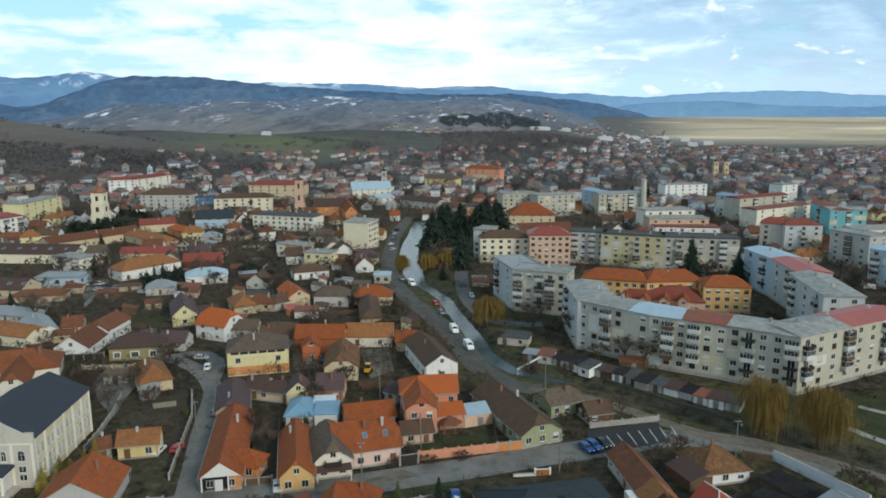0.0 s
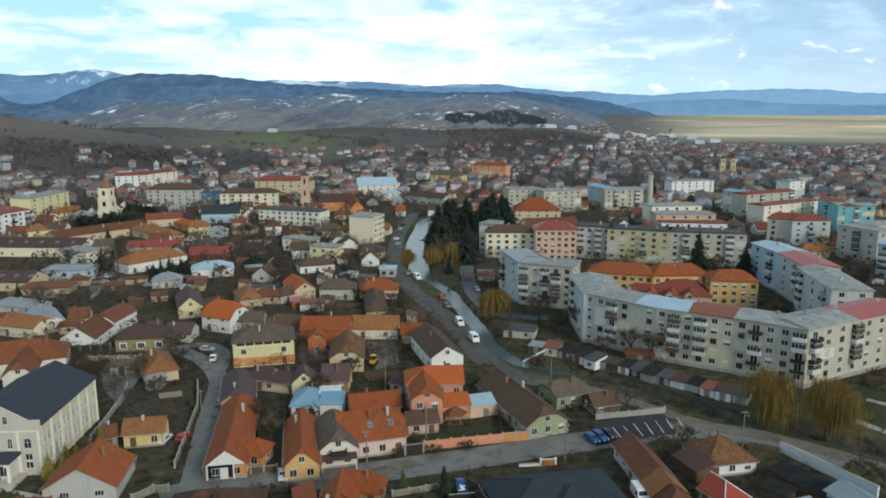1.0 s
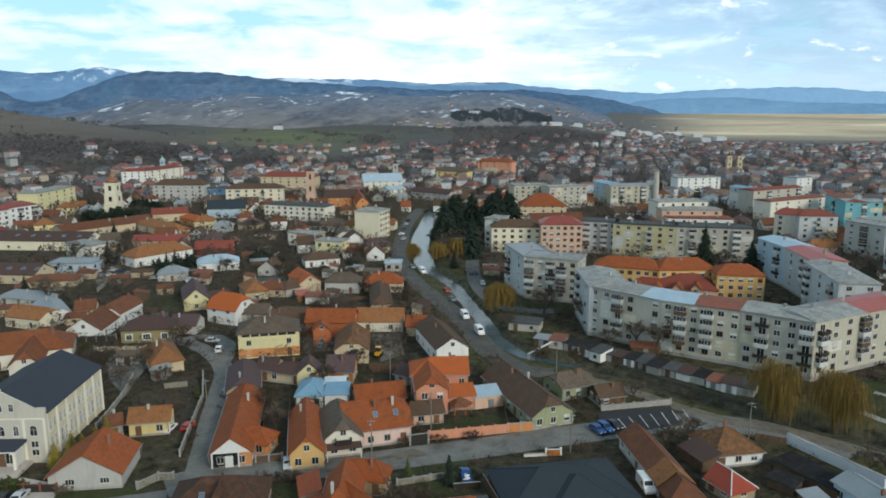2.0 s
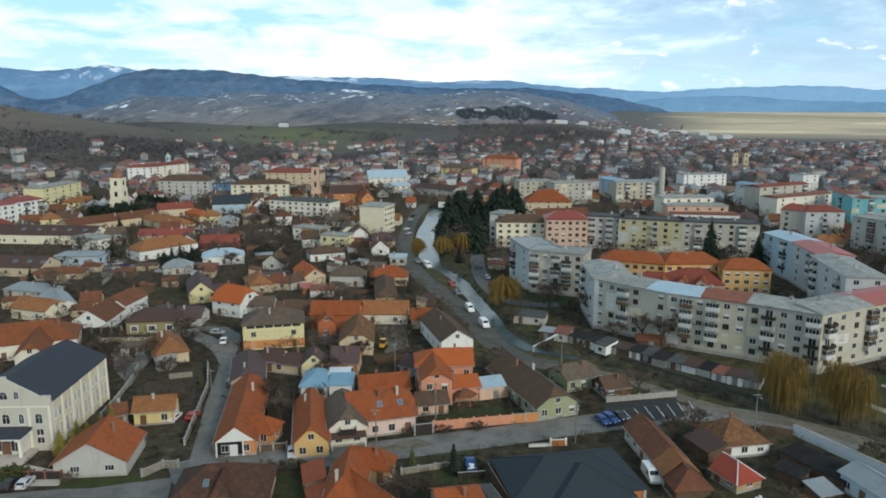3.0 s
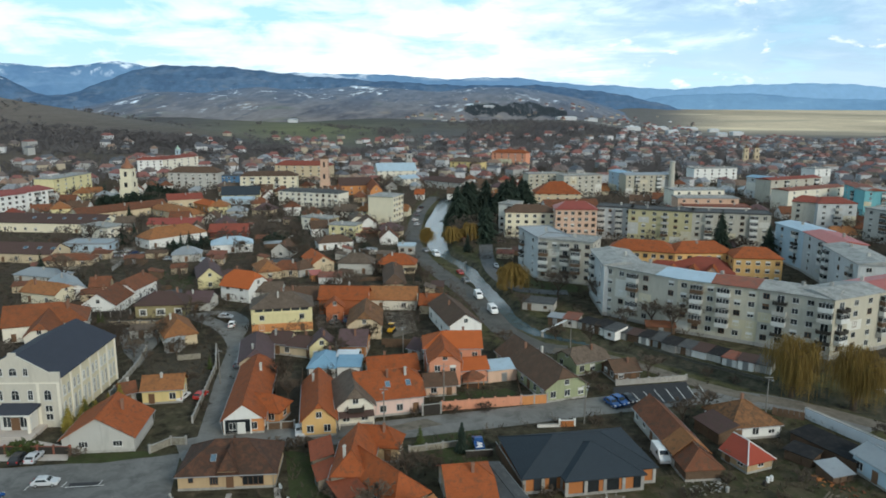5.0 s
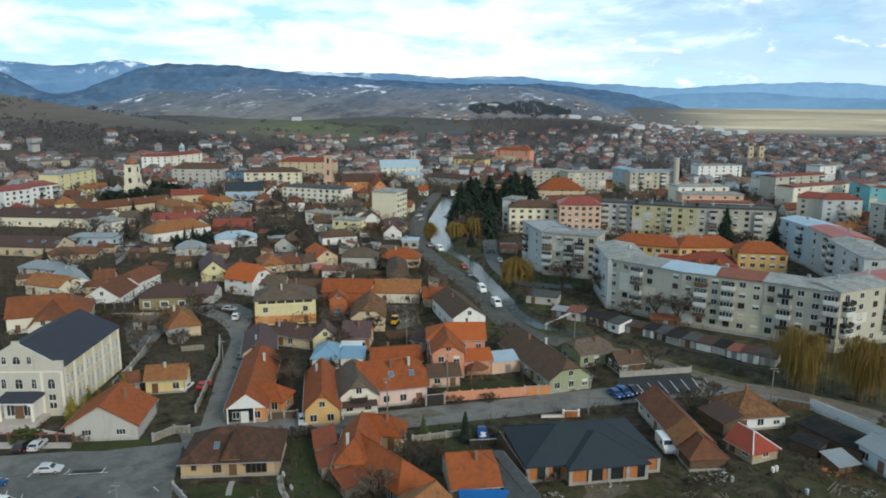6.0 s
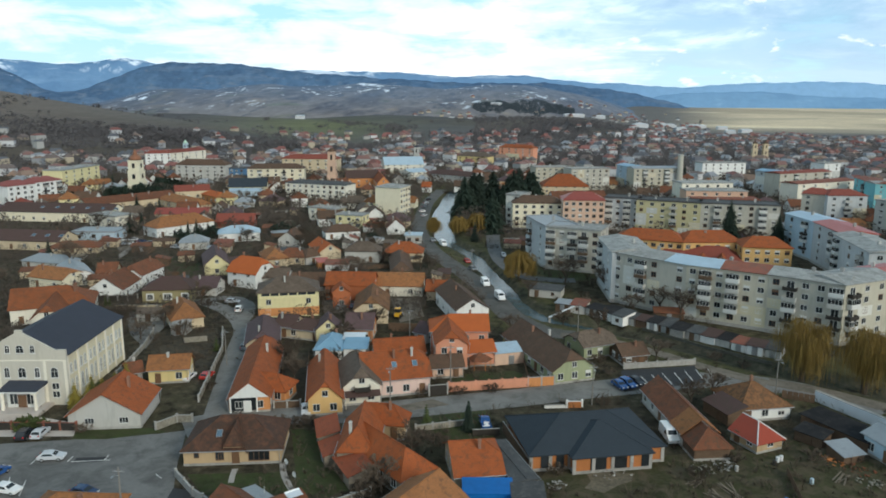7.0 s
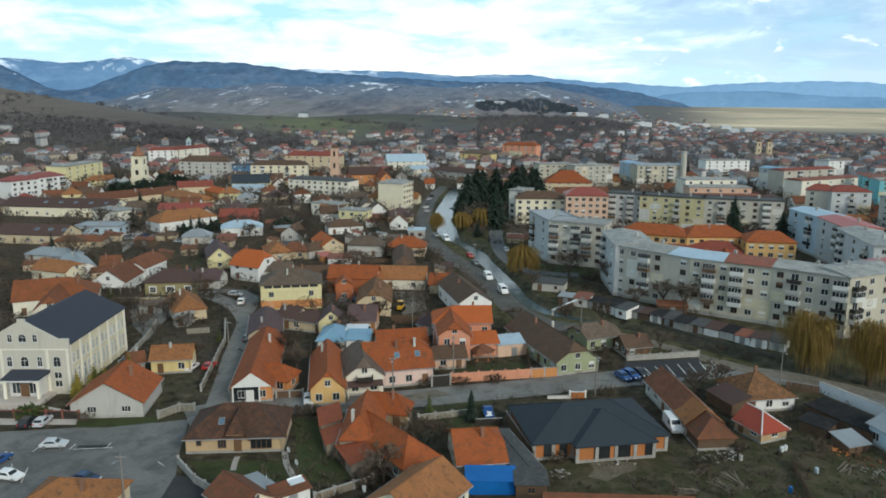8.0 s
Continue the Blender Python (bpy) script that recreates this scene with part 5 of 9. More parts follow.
def build_ground():
    xs, ys = spread(-60, 110, 2.0, (3600, 3600)), spread(90, 470, 2.0, (500, 4450))
    X, Y = np.meshgrid(xs, ys)
    Z = land_height(X, Y)
    nx, ny = len(xs), len(ys)
    verts = np.stack([X.ravel(), Y.ravel(), Z.ravel()], 1)
    idx = np.arange(nx * ny).reshape(ny, nx)
    faces = np.stack([idx[:-1, :-1].ravel(), idx[:-1, 1:].ravel(), idx[1:, 1:].ravel(), idx[1:, :-1].ravel()], 1)
    me = bpy.data.meshes.new("ground")
    me.from_pydata(verts.tolist(), [], faces.tolist())
    R, A = np.hypot(X, Y), np.degrees(np.arctan2(X, Y))
    town = np.array((0.054, 0.045, 0.033))
    C = np.ones((ny, nx, 3)) * town

    def lay(mask, rgb):
        C[:] = C * (1 - mask[..., None]) + np.array(rgb) * mask[..., None]

    D = river_distance(X, Y)
    lay(0.85 * (1 - smooth(12, 26, D)), (0.085, 0.085, 0.034))
    lay((1 - smooth(4, 6.5, D)), (0.06, 0.058, 0.045))
    f1, f2, f3 = ripple(X, Y, 130, 0.3), ripple(X, Y, 60, 4.0), ripple(X, Y, 310, 5.0)
    far = smooth(800, 1100, R)
    lay(far, (0.108, 0.104, 0.104))
    lay(far * smooth(0.05, 0.5, f1) * 0.7, (0.112, 0.098, 0.078))
    lay(far * smooth(0.02, 0.22, f2) * 0.85, (0.070, 0.068, 0.076))
    lay(far * smooth(0.1, 0.6, f3) * 0.6, (0.068, 0.068, 0.074))
    # meadow behind the town, ploughed slopes, spruce wood
    lay(np.exp(-((A + 12.5) / 6.0) ** 2 - ((R - 1420) / 300) ** 2), (0.150, 0.160, 0.082))
    lay(np.exp(-((A + 25) / 9.0) ** 4 - ((R - 1040) / 120) ** 2) * 0.9, (0.060, 0.060, 0.068))
    lay(np.exp(-((A - 6.5) / 4.0) ** 2 - ((R - 2750) / 300) ** 2) * 0.9, (0.19, 0.145, 0.095))
    lay(smooth(0.5, 0.9, np.exp(-((A - 2.6) / 3.6) ** 4 - ((R - 2150) / 230) ** 4)), (0.022, 0.028, 0.026))
    # the old snow that lies in strips on the high fields
    lay(smooth(1900, 2800, R) * (1 - smooth(6, 12, A)) * smooth(0.46, 0.62, ripple(X, Y, 48, 7.0) * 0.5 + 0.5 * ripple(X, Y, 150, 3.0)) * 0.75, (0.50, 0.52, 0.55))
    # the wide plain to the east: tan fields, sunlight put into their brightness
    plain = smooth(14.0, 21, A) * smooth(1650, 2350, R)
    hill = np.exp(-((X + 960) / 420) ** 2 - ((Y - 1030) / 380) ** 2)
    lay(hill, (0.215, 0.180, 0.150))
    lay(hill * smooth(0.0, 0.5, ripple(X, Y, 42, 1.0)) * 0.6, (0.125, 0.108, 0.095))
    lay(hill * smooth(0.2, 0.6, ripple(X, Y, 75, 9.0)) * 0.6, (0.27, 0.222, 0.170))
    lay(0.8 * smooth(8, 11, A) * smooth(1500, 1800, R), (0.165, 0.158, 0.150))
    lay(plain, (0.66, 0.54, 0.38))
    lay(plain * smooth(0.1, 0.5, ripple(X, Y * 0.6, 160, 6.0)) * 0.7, (0.36, 0.30, 0.22))
    lay(plain * smooth(0.4, 0.6, ripple(X * 0.5, Y, 120, 8.0)) * 0.9, (0.92, 0.78, 0.54))
    lay(plain * smooth(0.25, 0.5, ripple(X * 0.25, Y, 70, 2.0)) * 0.6, (0.30, 0.27, 0.215))
    col = me.color_attributes.new("cover", "FLOAT_COLOR", "POINT")
    col.data.foreach_set("color", np.concatenate([C.reshape(-1, 3), np.ones((nx * ny, 1))], 1).ravel())
    me.polygons.foreach_set("use_smooth", [True] * len(me.polygons))
    me.materials.append(LAND)
    tagged(new("ground", me), "brown winter ground with gardens, fields and hills", "ground", kind="structure")


def build_river():
    strip("water", RIVER, 13.0, WATER, -1.6, "grey-blue shallow river between grassy banks", "river")


def build_ridge(name, r0, rise, m, label, depth=55.0, prof=(0.0, 0.35, 0.7, 0.9, 1.0, 0.8, 0.3, 0.0)):
    """A far fold of land round the horizon, from its foot over its crest and down again."""
    az = np.arange(-48, 48.01, 0.2)
    rows = []
    for k, f in enumerate(prof):
        r = r0 + k * depth
        h = np.array([rise(a + 0.5 * math.sin(k * 1.7 + a) * (1 - f)) * (1 + 0.10 * math.sin(a * 1.3 + k * 0.9) * (1 - f)) for a in az]) * f
        rows.append(np.stack([r * np.sin(np.radians(az)), r * np.cos(np.radians(az)), h - (4 if f == 0 else 0)], 1))
    land_sheet(name, rows, m, label)


def land_sheet(name, rows, m, label):
    V = np.concatenate(rows)
    w = len(rows[0])
    F = [(j * w + i, j * w + i + 1, (j + 1) * w + i + 1, (j + 1) * w + i) for j in range(len(rows) - 1) for i in range(w - 1)]
    me = bpy.data.meshes.new(name)
    me.from_pydata(V.tolist(), [], F)
    me.polygons.foreach_set("use_smooth", [True] * len(me.polygons))
    me.materials.append(m)
    tagged(new(name, me), label, "mountains", kind="structure")


def slope_height(a, r):
    """Height of the hill country at an azimuth and distance: a long rise with folds and shoulders."""
    if not 1450 < r < 3300:
        return -99.0
    t = (r - 1450) / 1600
    f = 0.35 * t + 0.65 * t * t * (3 - 2 * t) if t < 1 else 1 - 2.2 * (t - 1)
    x, y = r * math.sin(radians(a)), r * math.cos(radians(a))
    fold = float(ripple(np.array(x), np.array(y), 190, 1.1)) * 0.6 + float(ripple(np.array(x), np.array(y), 85, 3.4)) * 0.3
    return max(near_slopes(a), -6.0) * f * (1 + 0.12 * fold) + 11 * fold * min(1.0, 5 * t) * max(0.0, 1 - abs(t - 0.45)) * (1 - float(smooth(8, 13, np.array(a)))) - 4 * (t < 0.02)


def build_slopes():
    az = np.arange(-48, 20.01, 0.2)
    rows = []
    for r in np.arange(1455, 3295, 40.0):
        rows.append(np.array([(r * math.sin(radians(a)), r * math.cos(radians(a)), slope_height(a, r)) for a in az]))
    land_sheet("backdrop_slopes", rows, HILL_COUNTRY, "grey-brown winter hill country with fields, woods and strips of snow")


def bumps(a, base, w, heads):
    """A skyline of overlapping rounded summits: a base height and (azimuth, rise) for each."""
    return base + sum(h * math.exp(-((a - c) / w) ** 2) for c, h in heads)


def high_range(a):
    return bumps(a, 150, 2.6, ((-35, 116), (-31.5, 97), (-28, 80), (-25.3, 114), (-22, 80), (-18, 58), (-14.3, 87), (-11, 79), (-7.5, 84), (-4, 75), (0, 68), (3.5, 72), (7, 43), (11, 36), (15, 12),
                               (19, 31), (22.5, 32), (25.8, 35), (29, 14), (33, 5))) + 2.0 * math.sin(a * 1.9) + 1.6 * math.sin(a * 5.1 + 1)


def front_range(a):
    return bumps(a, 40, 2.6, ((-36, 140), (-33.2, 112), (-30.5, 6), (-28, 52), (-25.5, 90), (-23, 127), (-20.5, 104), (-18, 131), (-15, 123), (-12, 105), (-9, 111), (-5.5, 111), (-2, 97), (1.5, 98),
                              (5, 95), (8, 69), (11, 63), (14, 29))) - 30 * float(smooth(15, 18, np.array(a))) + 2.0 * math.sin(a * 2.7) + 1.5 * math.sin(a * 6.3)


def near_slopes(a):
    return bumps(a, 0, 3.2, ((-36, 30), (-32, 32), (-28, 36), (-24, 84), (-20, 75), (-16, 97), (-12, 86), (-8, 95), (-4, 88), (0, 95), (4, 92), (8, 76), (11.5, 24))) - 14 * float(smooth(11, 15.5, np.array(a)))


def low_range(a):
    return bumps(a, 20, 2.8, ((14, 75), (17.5, 75), (21, 82), (24.5, 58), (28, 60), (32, 65), (36, 60), (40, 60))) - 30 * (1 - float(smooth(10, 13, np.array(a)))) + 1.5 * math.sin(a * 3.7)


def air_material(name, layers, glow, snow=None, rough=0.25, depth=None, east=None):
    """Far land seen through the air: a ground tone and patches (scale in 1/m, threshold, colour), then old snow.
    east: the paler haze over the hills beyond the plain. depth: the blue haze tone, and the distances between which it
    takes over."""
    m = bpy.data.materials.new(name)
    m.use_nodes = True
    n, link, math_, mix, ramp, noise_, scaled = node_kit(m.node_tree)
    out, bs = n("ShaderNodeOutputMaterial"), n("ShaderNodeBsdfPrincipled")
    link(bs.outputs[0], out.inputs[0])
    tc = n("ShaderNodeTexCoord")
    v = tc.outputs["Object"]
    c = layers[0][2]
    for (sx, sy, sz), at, rgb in layers[1:]:
        q = noise_(scaled(v, (sx, sy, sz)), 1.0, 6.0, 0.62, 0.5)
        c = mix(ramp(q, ((at, 0.0), (at + 0.09, 0.85))), c, rgb)
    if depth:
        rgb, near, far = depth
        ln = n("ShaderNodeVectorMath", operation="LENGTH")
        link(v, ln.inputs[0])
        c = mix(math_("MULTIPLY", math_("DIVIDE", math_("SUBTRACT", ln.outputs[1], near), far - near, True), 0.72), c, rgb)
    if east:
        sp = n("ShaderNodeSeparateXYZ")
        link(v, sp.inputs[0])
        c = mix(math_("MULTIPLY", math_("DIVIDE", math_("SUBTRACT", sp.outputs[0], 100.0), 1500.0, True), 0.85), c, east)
    if snow:
        (sx, sy, sz), at, lo, hi = snow
        q = noise_(scaled(v, (sx, sy, sz)), 1.0, 6.0, 0.66, 0.4)
        w = noise_(scaled(v, (sx * 0.12, sy * 0.2, sz)), 1.0, 3.0, 0.5, 0.3)
        q = math_("ADD", q, math_("MULTIPLY", math_("SUBTRACT", w, 0.5), 0.5))
        sep = n("ShaderNodeSeparateXYZ")
        link(v, sep.inputs[0])
        high = math_("DIVIDE", math_("SUBTRACT", sep.outputs[2], lo), hi - lo, True)
        c = mix(math_("MULTIPLY", ramp(q, ((at, 0.0), (at + 0.07, 0.9))), high), c, (0.50, 0.56, 0.62))
    grain = noise_(scaled(v, (0.03, 0.010, 0.03)), 1.0, 4.0, 0.7)
    c = mix(1.0, c, ramp(grain, ((0.3, 1 - rough), (0.7, 1 + rough))), "MULTIPLY")
    # the hazed colour also emits, so the far land glows
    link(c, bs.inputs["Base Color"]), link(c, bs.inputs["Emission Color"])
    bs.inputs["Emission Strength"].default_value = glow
    bs.inputs["Roughness"].default_value, bs.inputs["Specular IOR Level"].default_value = 1.0, 0.0
    return m


# slopes turn blue with distance: haze put into their colour and glow
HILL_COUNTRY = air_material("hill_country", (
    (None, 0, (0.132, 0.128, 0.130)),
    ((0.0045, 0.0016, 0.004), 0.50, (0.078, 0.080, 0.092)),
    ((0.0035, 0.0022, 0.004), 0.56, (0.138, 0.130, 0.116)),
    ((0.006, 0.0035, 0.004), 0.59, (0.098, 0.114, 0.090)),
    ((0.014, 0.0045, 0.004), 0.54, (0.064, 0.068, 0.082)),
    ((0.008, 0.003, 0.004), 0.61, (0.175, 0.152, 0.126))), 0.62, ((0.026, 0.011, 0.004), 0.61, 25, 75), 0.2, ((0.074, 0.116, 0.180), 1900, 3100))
# the blue of these far ranges is air haze put into colour and glow
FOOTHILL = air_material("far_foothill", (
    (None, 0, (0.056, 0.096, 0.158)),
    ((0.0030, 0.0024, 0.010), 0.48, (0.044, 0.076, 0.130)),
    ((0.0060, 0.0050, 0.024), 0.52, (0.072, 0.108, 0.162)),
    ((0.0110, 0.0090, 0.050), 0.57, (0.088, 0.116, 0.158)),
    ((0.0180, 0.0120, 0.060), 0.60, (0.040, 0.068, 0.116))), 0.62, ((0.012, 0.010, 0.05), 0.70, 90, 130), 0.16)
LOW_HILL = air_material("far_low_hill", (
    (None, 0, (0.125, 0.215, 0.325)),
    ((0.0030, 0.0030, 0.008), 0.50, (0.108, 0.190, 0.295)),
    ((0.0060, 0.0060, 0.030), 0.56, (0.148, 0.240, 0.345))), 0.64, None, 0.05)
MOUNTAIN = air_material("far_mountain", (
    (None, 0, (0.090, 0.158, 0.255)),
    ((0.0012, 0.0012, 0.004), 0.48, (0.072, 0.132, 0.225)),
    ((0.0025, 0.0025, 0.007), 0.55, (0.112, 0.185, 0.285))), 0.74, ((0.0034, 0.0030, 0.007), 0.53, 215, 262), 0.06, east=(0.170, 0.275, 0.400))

build_ground()
build_river()
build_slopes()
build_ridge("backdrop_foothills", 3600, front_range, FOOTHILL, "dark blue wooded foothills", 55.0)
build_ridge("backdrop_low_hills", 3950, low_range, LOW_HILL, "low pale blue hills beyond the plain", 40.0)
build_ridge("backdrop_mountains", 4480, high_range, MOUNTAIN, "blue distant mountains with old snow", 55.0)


# ---- sheds ----
def roof_sheet(x, y, rot, u, v, z, tilt):
    """A loose bright metal sheet on a shed roof, folded along its back edge."""
    m = pose(x, y, 0, 0, 0, rot) @ pose(u, v, z, tilt)
    ob = thing("roof_sheet", 0, 0, 0, 0, "bright metal sheet laid over a shed roof", "metal sheet")
    ob.matrix_basis = m
    bm = bmesh.new()
    extrude_outline(bm, ((-0.75, 0.0), (-0.75, 0.03), (0.5, 0.03), (0.62, 0.2), (0.66, 0.18), (0.54, 0.0)), -1.15, 1.15, lambda a, b, w: (w, a, b))
    part("sheet", fixed(bm), WHITE_SHEET, ob)
    return ob


def shed(x, y, rot, L, W, h0, h1, wall, roof, label, name="shed"):
    """A lean-to: its front, towards local -y, is h0 high, its back h1."""
    ob = thing(name, x, y, rot, 0, label, name)
    BUILT.append((x, y, 0.45 * math.hypot(L, W)))
    bm = bmesh.new()
    extrude_outline(bm, ((-W / 2, 0), (W / 2, 0), (W / 2, h1 - 0.1), (-W / 2, h0 - 0.1)), -L / 2, L / 2, lambda u, v, w: (w, u, v))
    part("wall", fixed(bm), wall, ob)
    bm = bmesh.new()
    s, o = (h1 - h0) / W, 0.35
    extrude_outline(bm, ((-W / 2 - o, h0 - o * s), (W / 2 + o, h1 + o * s), (W / 2 + o, h1 + o * s - 0.1), (-W / 2 - o, h0 - o * s - 0.1)), -L / 2 - 0.3, L / 2 + 0.3, lambda u, v, w: (w, u, v))
    part("roof", fixed(bm), roof, ob)
    rng = random.Random(int(x * 3 + y))
    k = max(1, int(L / 4.5)) if wall is not TARP else 0
    for i in range(k):
        u = (i + 0.5) * L / k - L / 2
        if rng.random() < 0.5:
            door(ob, u, -W / 2, 0.05, 0, 1.1 if L < 12 else 2.2, min(2.0, h0 - 0.3), rng.choice((FRAME_BROWN, TIMBER, STEEL)))
        elif h0 > 2.3:
            window(ob, u, -W / 2, 1.0, 0, 0.9, 0.8, FRAME_BROWN, False, 2)
    return ob


# ---- planting ----
SOURCES = {}
MAKERS = {
    "spruce_tall": lambda: conifer_source(21, 3, None, "broad dark green spruce in a park by the river", 0.38, bend=0.5),
    "spruce_mid": lambda: conifer_source(21, 5, None, "dark spruce with spreading boughs between blocks", 0.30),
    "spruce_small": lambda: conifer_source(9, 7, None, "dark green conifer between buildings", 0.26),
    "willow_big": lambda: willow_source(16.5, 2),
    "willow_small": lambda: willow_source(9.5, 4),
    "ochre_big": lambda: round_tree_source(10.5, 5.6, 4, WILLOW, "round ochre-twigged tree by the river"),
    "ochre_small": lambda: round_tree_source(8.0, 4.4, 6, WILLOW, "round ochre-twigged tree on a river bank"),
    "yew": lambda: shrub_source(3.2, 8, NEEDLE, "evergreen_tree", "dense dark evergreen beside a yard", False),
    "grove": lambda: shrub_source(6.2, 12, NEEDLE, "evergreen_tree", "tall dense dark evergreen beside the church", False, 1500),
    "golden": lambda: conifer_source(5.6, 9, GOLDEN, "small golden-green ornamental conifer", 0.32, "ornamental_conifer"),
    "thuja_tall": lambda: conifer_source(6.0, 13, NEEDLE, "tall dense dark green thuja beside a pickup", 0.17, "thuja", 0.62, 5.0),
    "thuja": lambda: conifer_source(4.6, 11, THUJA, "slim dark green thuja", 0.20, "thuja"),
    "bush_green": lambda: shrub_source(1.7, 3, THUJA, "evergreen_bush", "clipped dark green bush before the hall", False),
    "bare_big": lambda: bare_tree_source(11, 21),
    "bare_mid": lambda: bare_tree_source(7, 22),
    "bare_small": lambda: bare_tree_source(5, 23),
    "shrub": lambda: shrub_source(1.6, 31, TWIG),
}
PLANT_RNG = random.Random(77)


def plant(kind, x, y):
    z = float(land_height(np.array(x), np.array(y)))
    k = PLANT_RNG.uniform(0.8, 1.15)
    m = pose(x, y, z, 0, 0, PLANT_RNG.uniform(0, 360)) @ Matrix.Diagonal((k, k, k * PLANT_RNG.uniform(0.92, 1.08), 1))
    if kind not in SOURCES:
        SOURCES[kind] = MAKERS[kind]()
        SOURCES[kind].matrix_basis = m
        SOURCES[kind].scale = (1, 1, 1)
        return SOURCES[kind]
    return copy_thing(SOURCES[kind], m)


# ---- the hall ----
HALL_CREAM = plaster("warm_cream_render", (0.62, 0.56, 0.40), 0.25)
# front render: weathered, with its weaker light put into the grey
HALL_GREY = plaster("weathered_ivory_render", (0.53, 0.50, 0.43), 0.4)


def arch_window(parent, x, y, z, rot, w, h, glass=None):
    """A round-headed window: a proud frame with a sill and one mullion, and the pane behind it."""
    g = glass or GLASS

    def outline(k, o):
        r = w / 2 + o
        return [(-r, -o)] + [(-r * math.cos(math.pi * i / k), h - w / 2 + r * math.sin(math.pi * i / k)) for i in range(k + 1)] + [(r, -o)]

    def make(bm):
        a, b = outline(8, 0.09), outline(8, 0.0)
        outer = [bm.verts.new((u, -0.09, v)) for u, v in a]
        wall = [bm.verts.new((u, 0.02, v)) for u, v in a]
        inner = [bm.verts.new((u, -0.09, v)) for u, v in b]
        deep = [bm.verts.new((u, -0.02, v)) for u, v in b]
        n = len(a)
        for i in range(n):
            j = (i + 1) % n
            bm.faces.new((outer[i], outer[j], inner[j], inner[i]))
            bm.faces.new((wall[i], wall[j], outer[j], outer[i]))
            bm.faces.new((inner[i], inner[j], deep[j], deep[i]))
        box(bm, -0.03, 0.03, -0.07, -0.02, 0.0, h)
        box(bm, -w / 2, w / 2, -0.07, -0.02, h * 0.58, h * 0.58 + 0.06)
        box(bm, -w / 2 - 0.15, w / 2 + 0.15, -0.18, 0.02, -0.2, -0.09)

    ob = placed("window", shared_mesh(f"arch_window_{w:.2f}_{h:.2f}", make, [FRAME]), parent, pose(x, y, z, 0, 0, rot))

    def fill(bm):
        bm.faces.new([bm.verts.new((u, -0.03, v)) for u, v in outline(8, 0.0)])

    placed("pane", shared_mesh(f"arch_pane_{w:.2f}_{h:.2f}_{g.name}", fill, [g]), ob, Matrix())
    return ob


def build_hall():
    """A large white hall: gabled front with parapet and portico, slate roof, tall windows between pilasters."""
    ob = thing("hall", -87.2, 128.2, 3.6, 0, "white plastered hall with a dark slate roof and a columned porch", "hall")
    BUILT.append((-88, 141, 15))
    W, L, E, H = 17.0, 26.0, 10.3, 14.3
    bm = bmesh.new()
    extrude_outline(bm, ((-W / 2, 0), (W / 2, 0), (W / 2, E), (0, H - 0.2), (-W / 2, E)), 0.4, L, lambda u, v, w: (u, w, v))
    part("wall", fixed(bm), HALL_CREAM, ob)
    bm = bmesh.new()
    extrude_outline(bm, ((-W / 2 - 0.2, 0), (W / 2 + 0.2, 0), (W / 2 + 0.2, E + 1.0), (W / 2 - 1.5, E + 1.0), (W / 2 - 1.5, E + 0.75), (0.7, H + 0.35), (0.7, H + 0.9), (-0.7, H + 0.9), (-0.7, H + 0.35),
                         (-W / 2 + 1.5, E + 0.75), (-W / 2 + 1.5, E + 1.0), (-W / 2 - 0.2, E + 1.0)), 0.0, 0.45, lambda u, v, w: (u, w, v))
    part("front_wall", fixed(bm), HALL_GREY, ob, "white gabled front with a stepped parapet")
    bm = bmesh.new()
    s = (H - E) / (W / 2)
    for sg in (-1, 1):
        extrude_outline(bm, ((0, H), (sg * (W / 2 + 0.4), E - 0.4 * s), (sg * (W / 2 + 0.4), E - 0.4 * s - 0.16), (0, H - 0.16)), 0.46, L + 0.3, lambda u, v, w: (u, w, v))
    part("roof", fixed(bm), SLATE, ob, "dark slate-blue roof")
    bays = 6
    for i in range(bays + 1):
        y = 0.6 + (L - 1.2) * i / bays
        for sg in (-1, 1):
            bm = bmesh.new()
            box(bm, min(sg * W / 2, sg * (W / 2 + 0.22)), max(sg * W / 2, sg * (W / 2 + 0.22)), y - 0.24, y + 0.24, 0, E - 0.35)
            part("pilaster", bm, IVORY, ob)
    for i in range(bays):
        y = 0.6 + (L - 1.2) * (i + 0.5) / bays
        for sg, turn in ((1, 90), (-1, 270)):
            for dy in (-0.85, 0.85):
                arch_window(ob, sg * W / 2, y + dy, 1.7, turn, 0.85, 3.0, PALEGLASS)
                arch_window(ob, sg * W / 2, y + dy, 6.0, turn, 0.85, 2.0, PALEGLASS)
    for x, w in ((-6.2, 1.3), (-2.9, 0.9), (0.0, 1.4), (2.9, 0.9), (6.2, 1.3)):
        arch_window(ob, x, 0.0, 5.7, 0, w, 2.0)
    for x, w in ((-2.4, 0.8), (0, 1.4), (2.4, 0.8)):
        arch_window(ob, x, 0.0, 10.7, 0, w, 1.5)
    for x in (-6.2, 6.2):
        window(ob, x, 0.0, 3.3, 0, 1.3, 1.2, None, True, 2)
        window(ob, x, 0.0, 1.6, 0, 1.3, 1.2, None, True, 2)
    bm = bmesh.new()
    box(bm, -W / 2 - 0.1, W / 2 + 0.1, -0.12, 0, 9.0, 9.25)
    part("cornice", bm, IVORY, ob)
    for x in (-4.4, 4.4, -8.3, 8.3):
        bm = bmesh.new()
        box(bm, x - 0.25, x + 0.25, -0.1, 0, 0.0, 9.0)
        part("pilaster", bm, IVORY, ob)
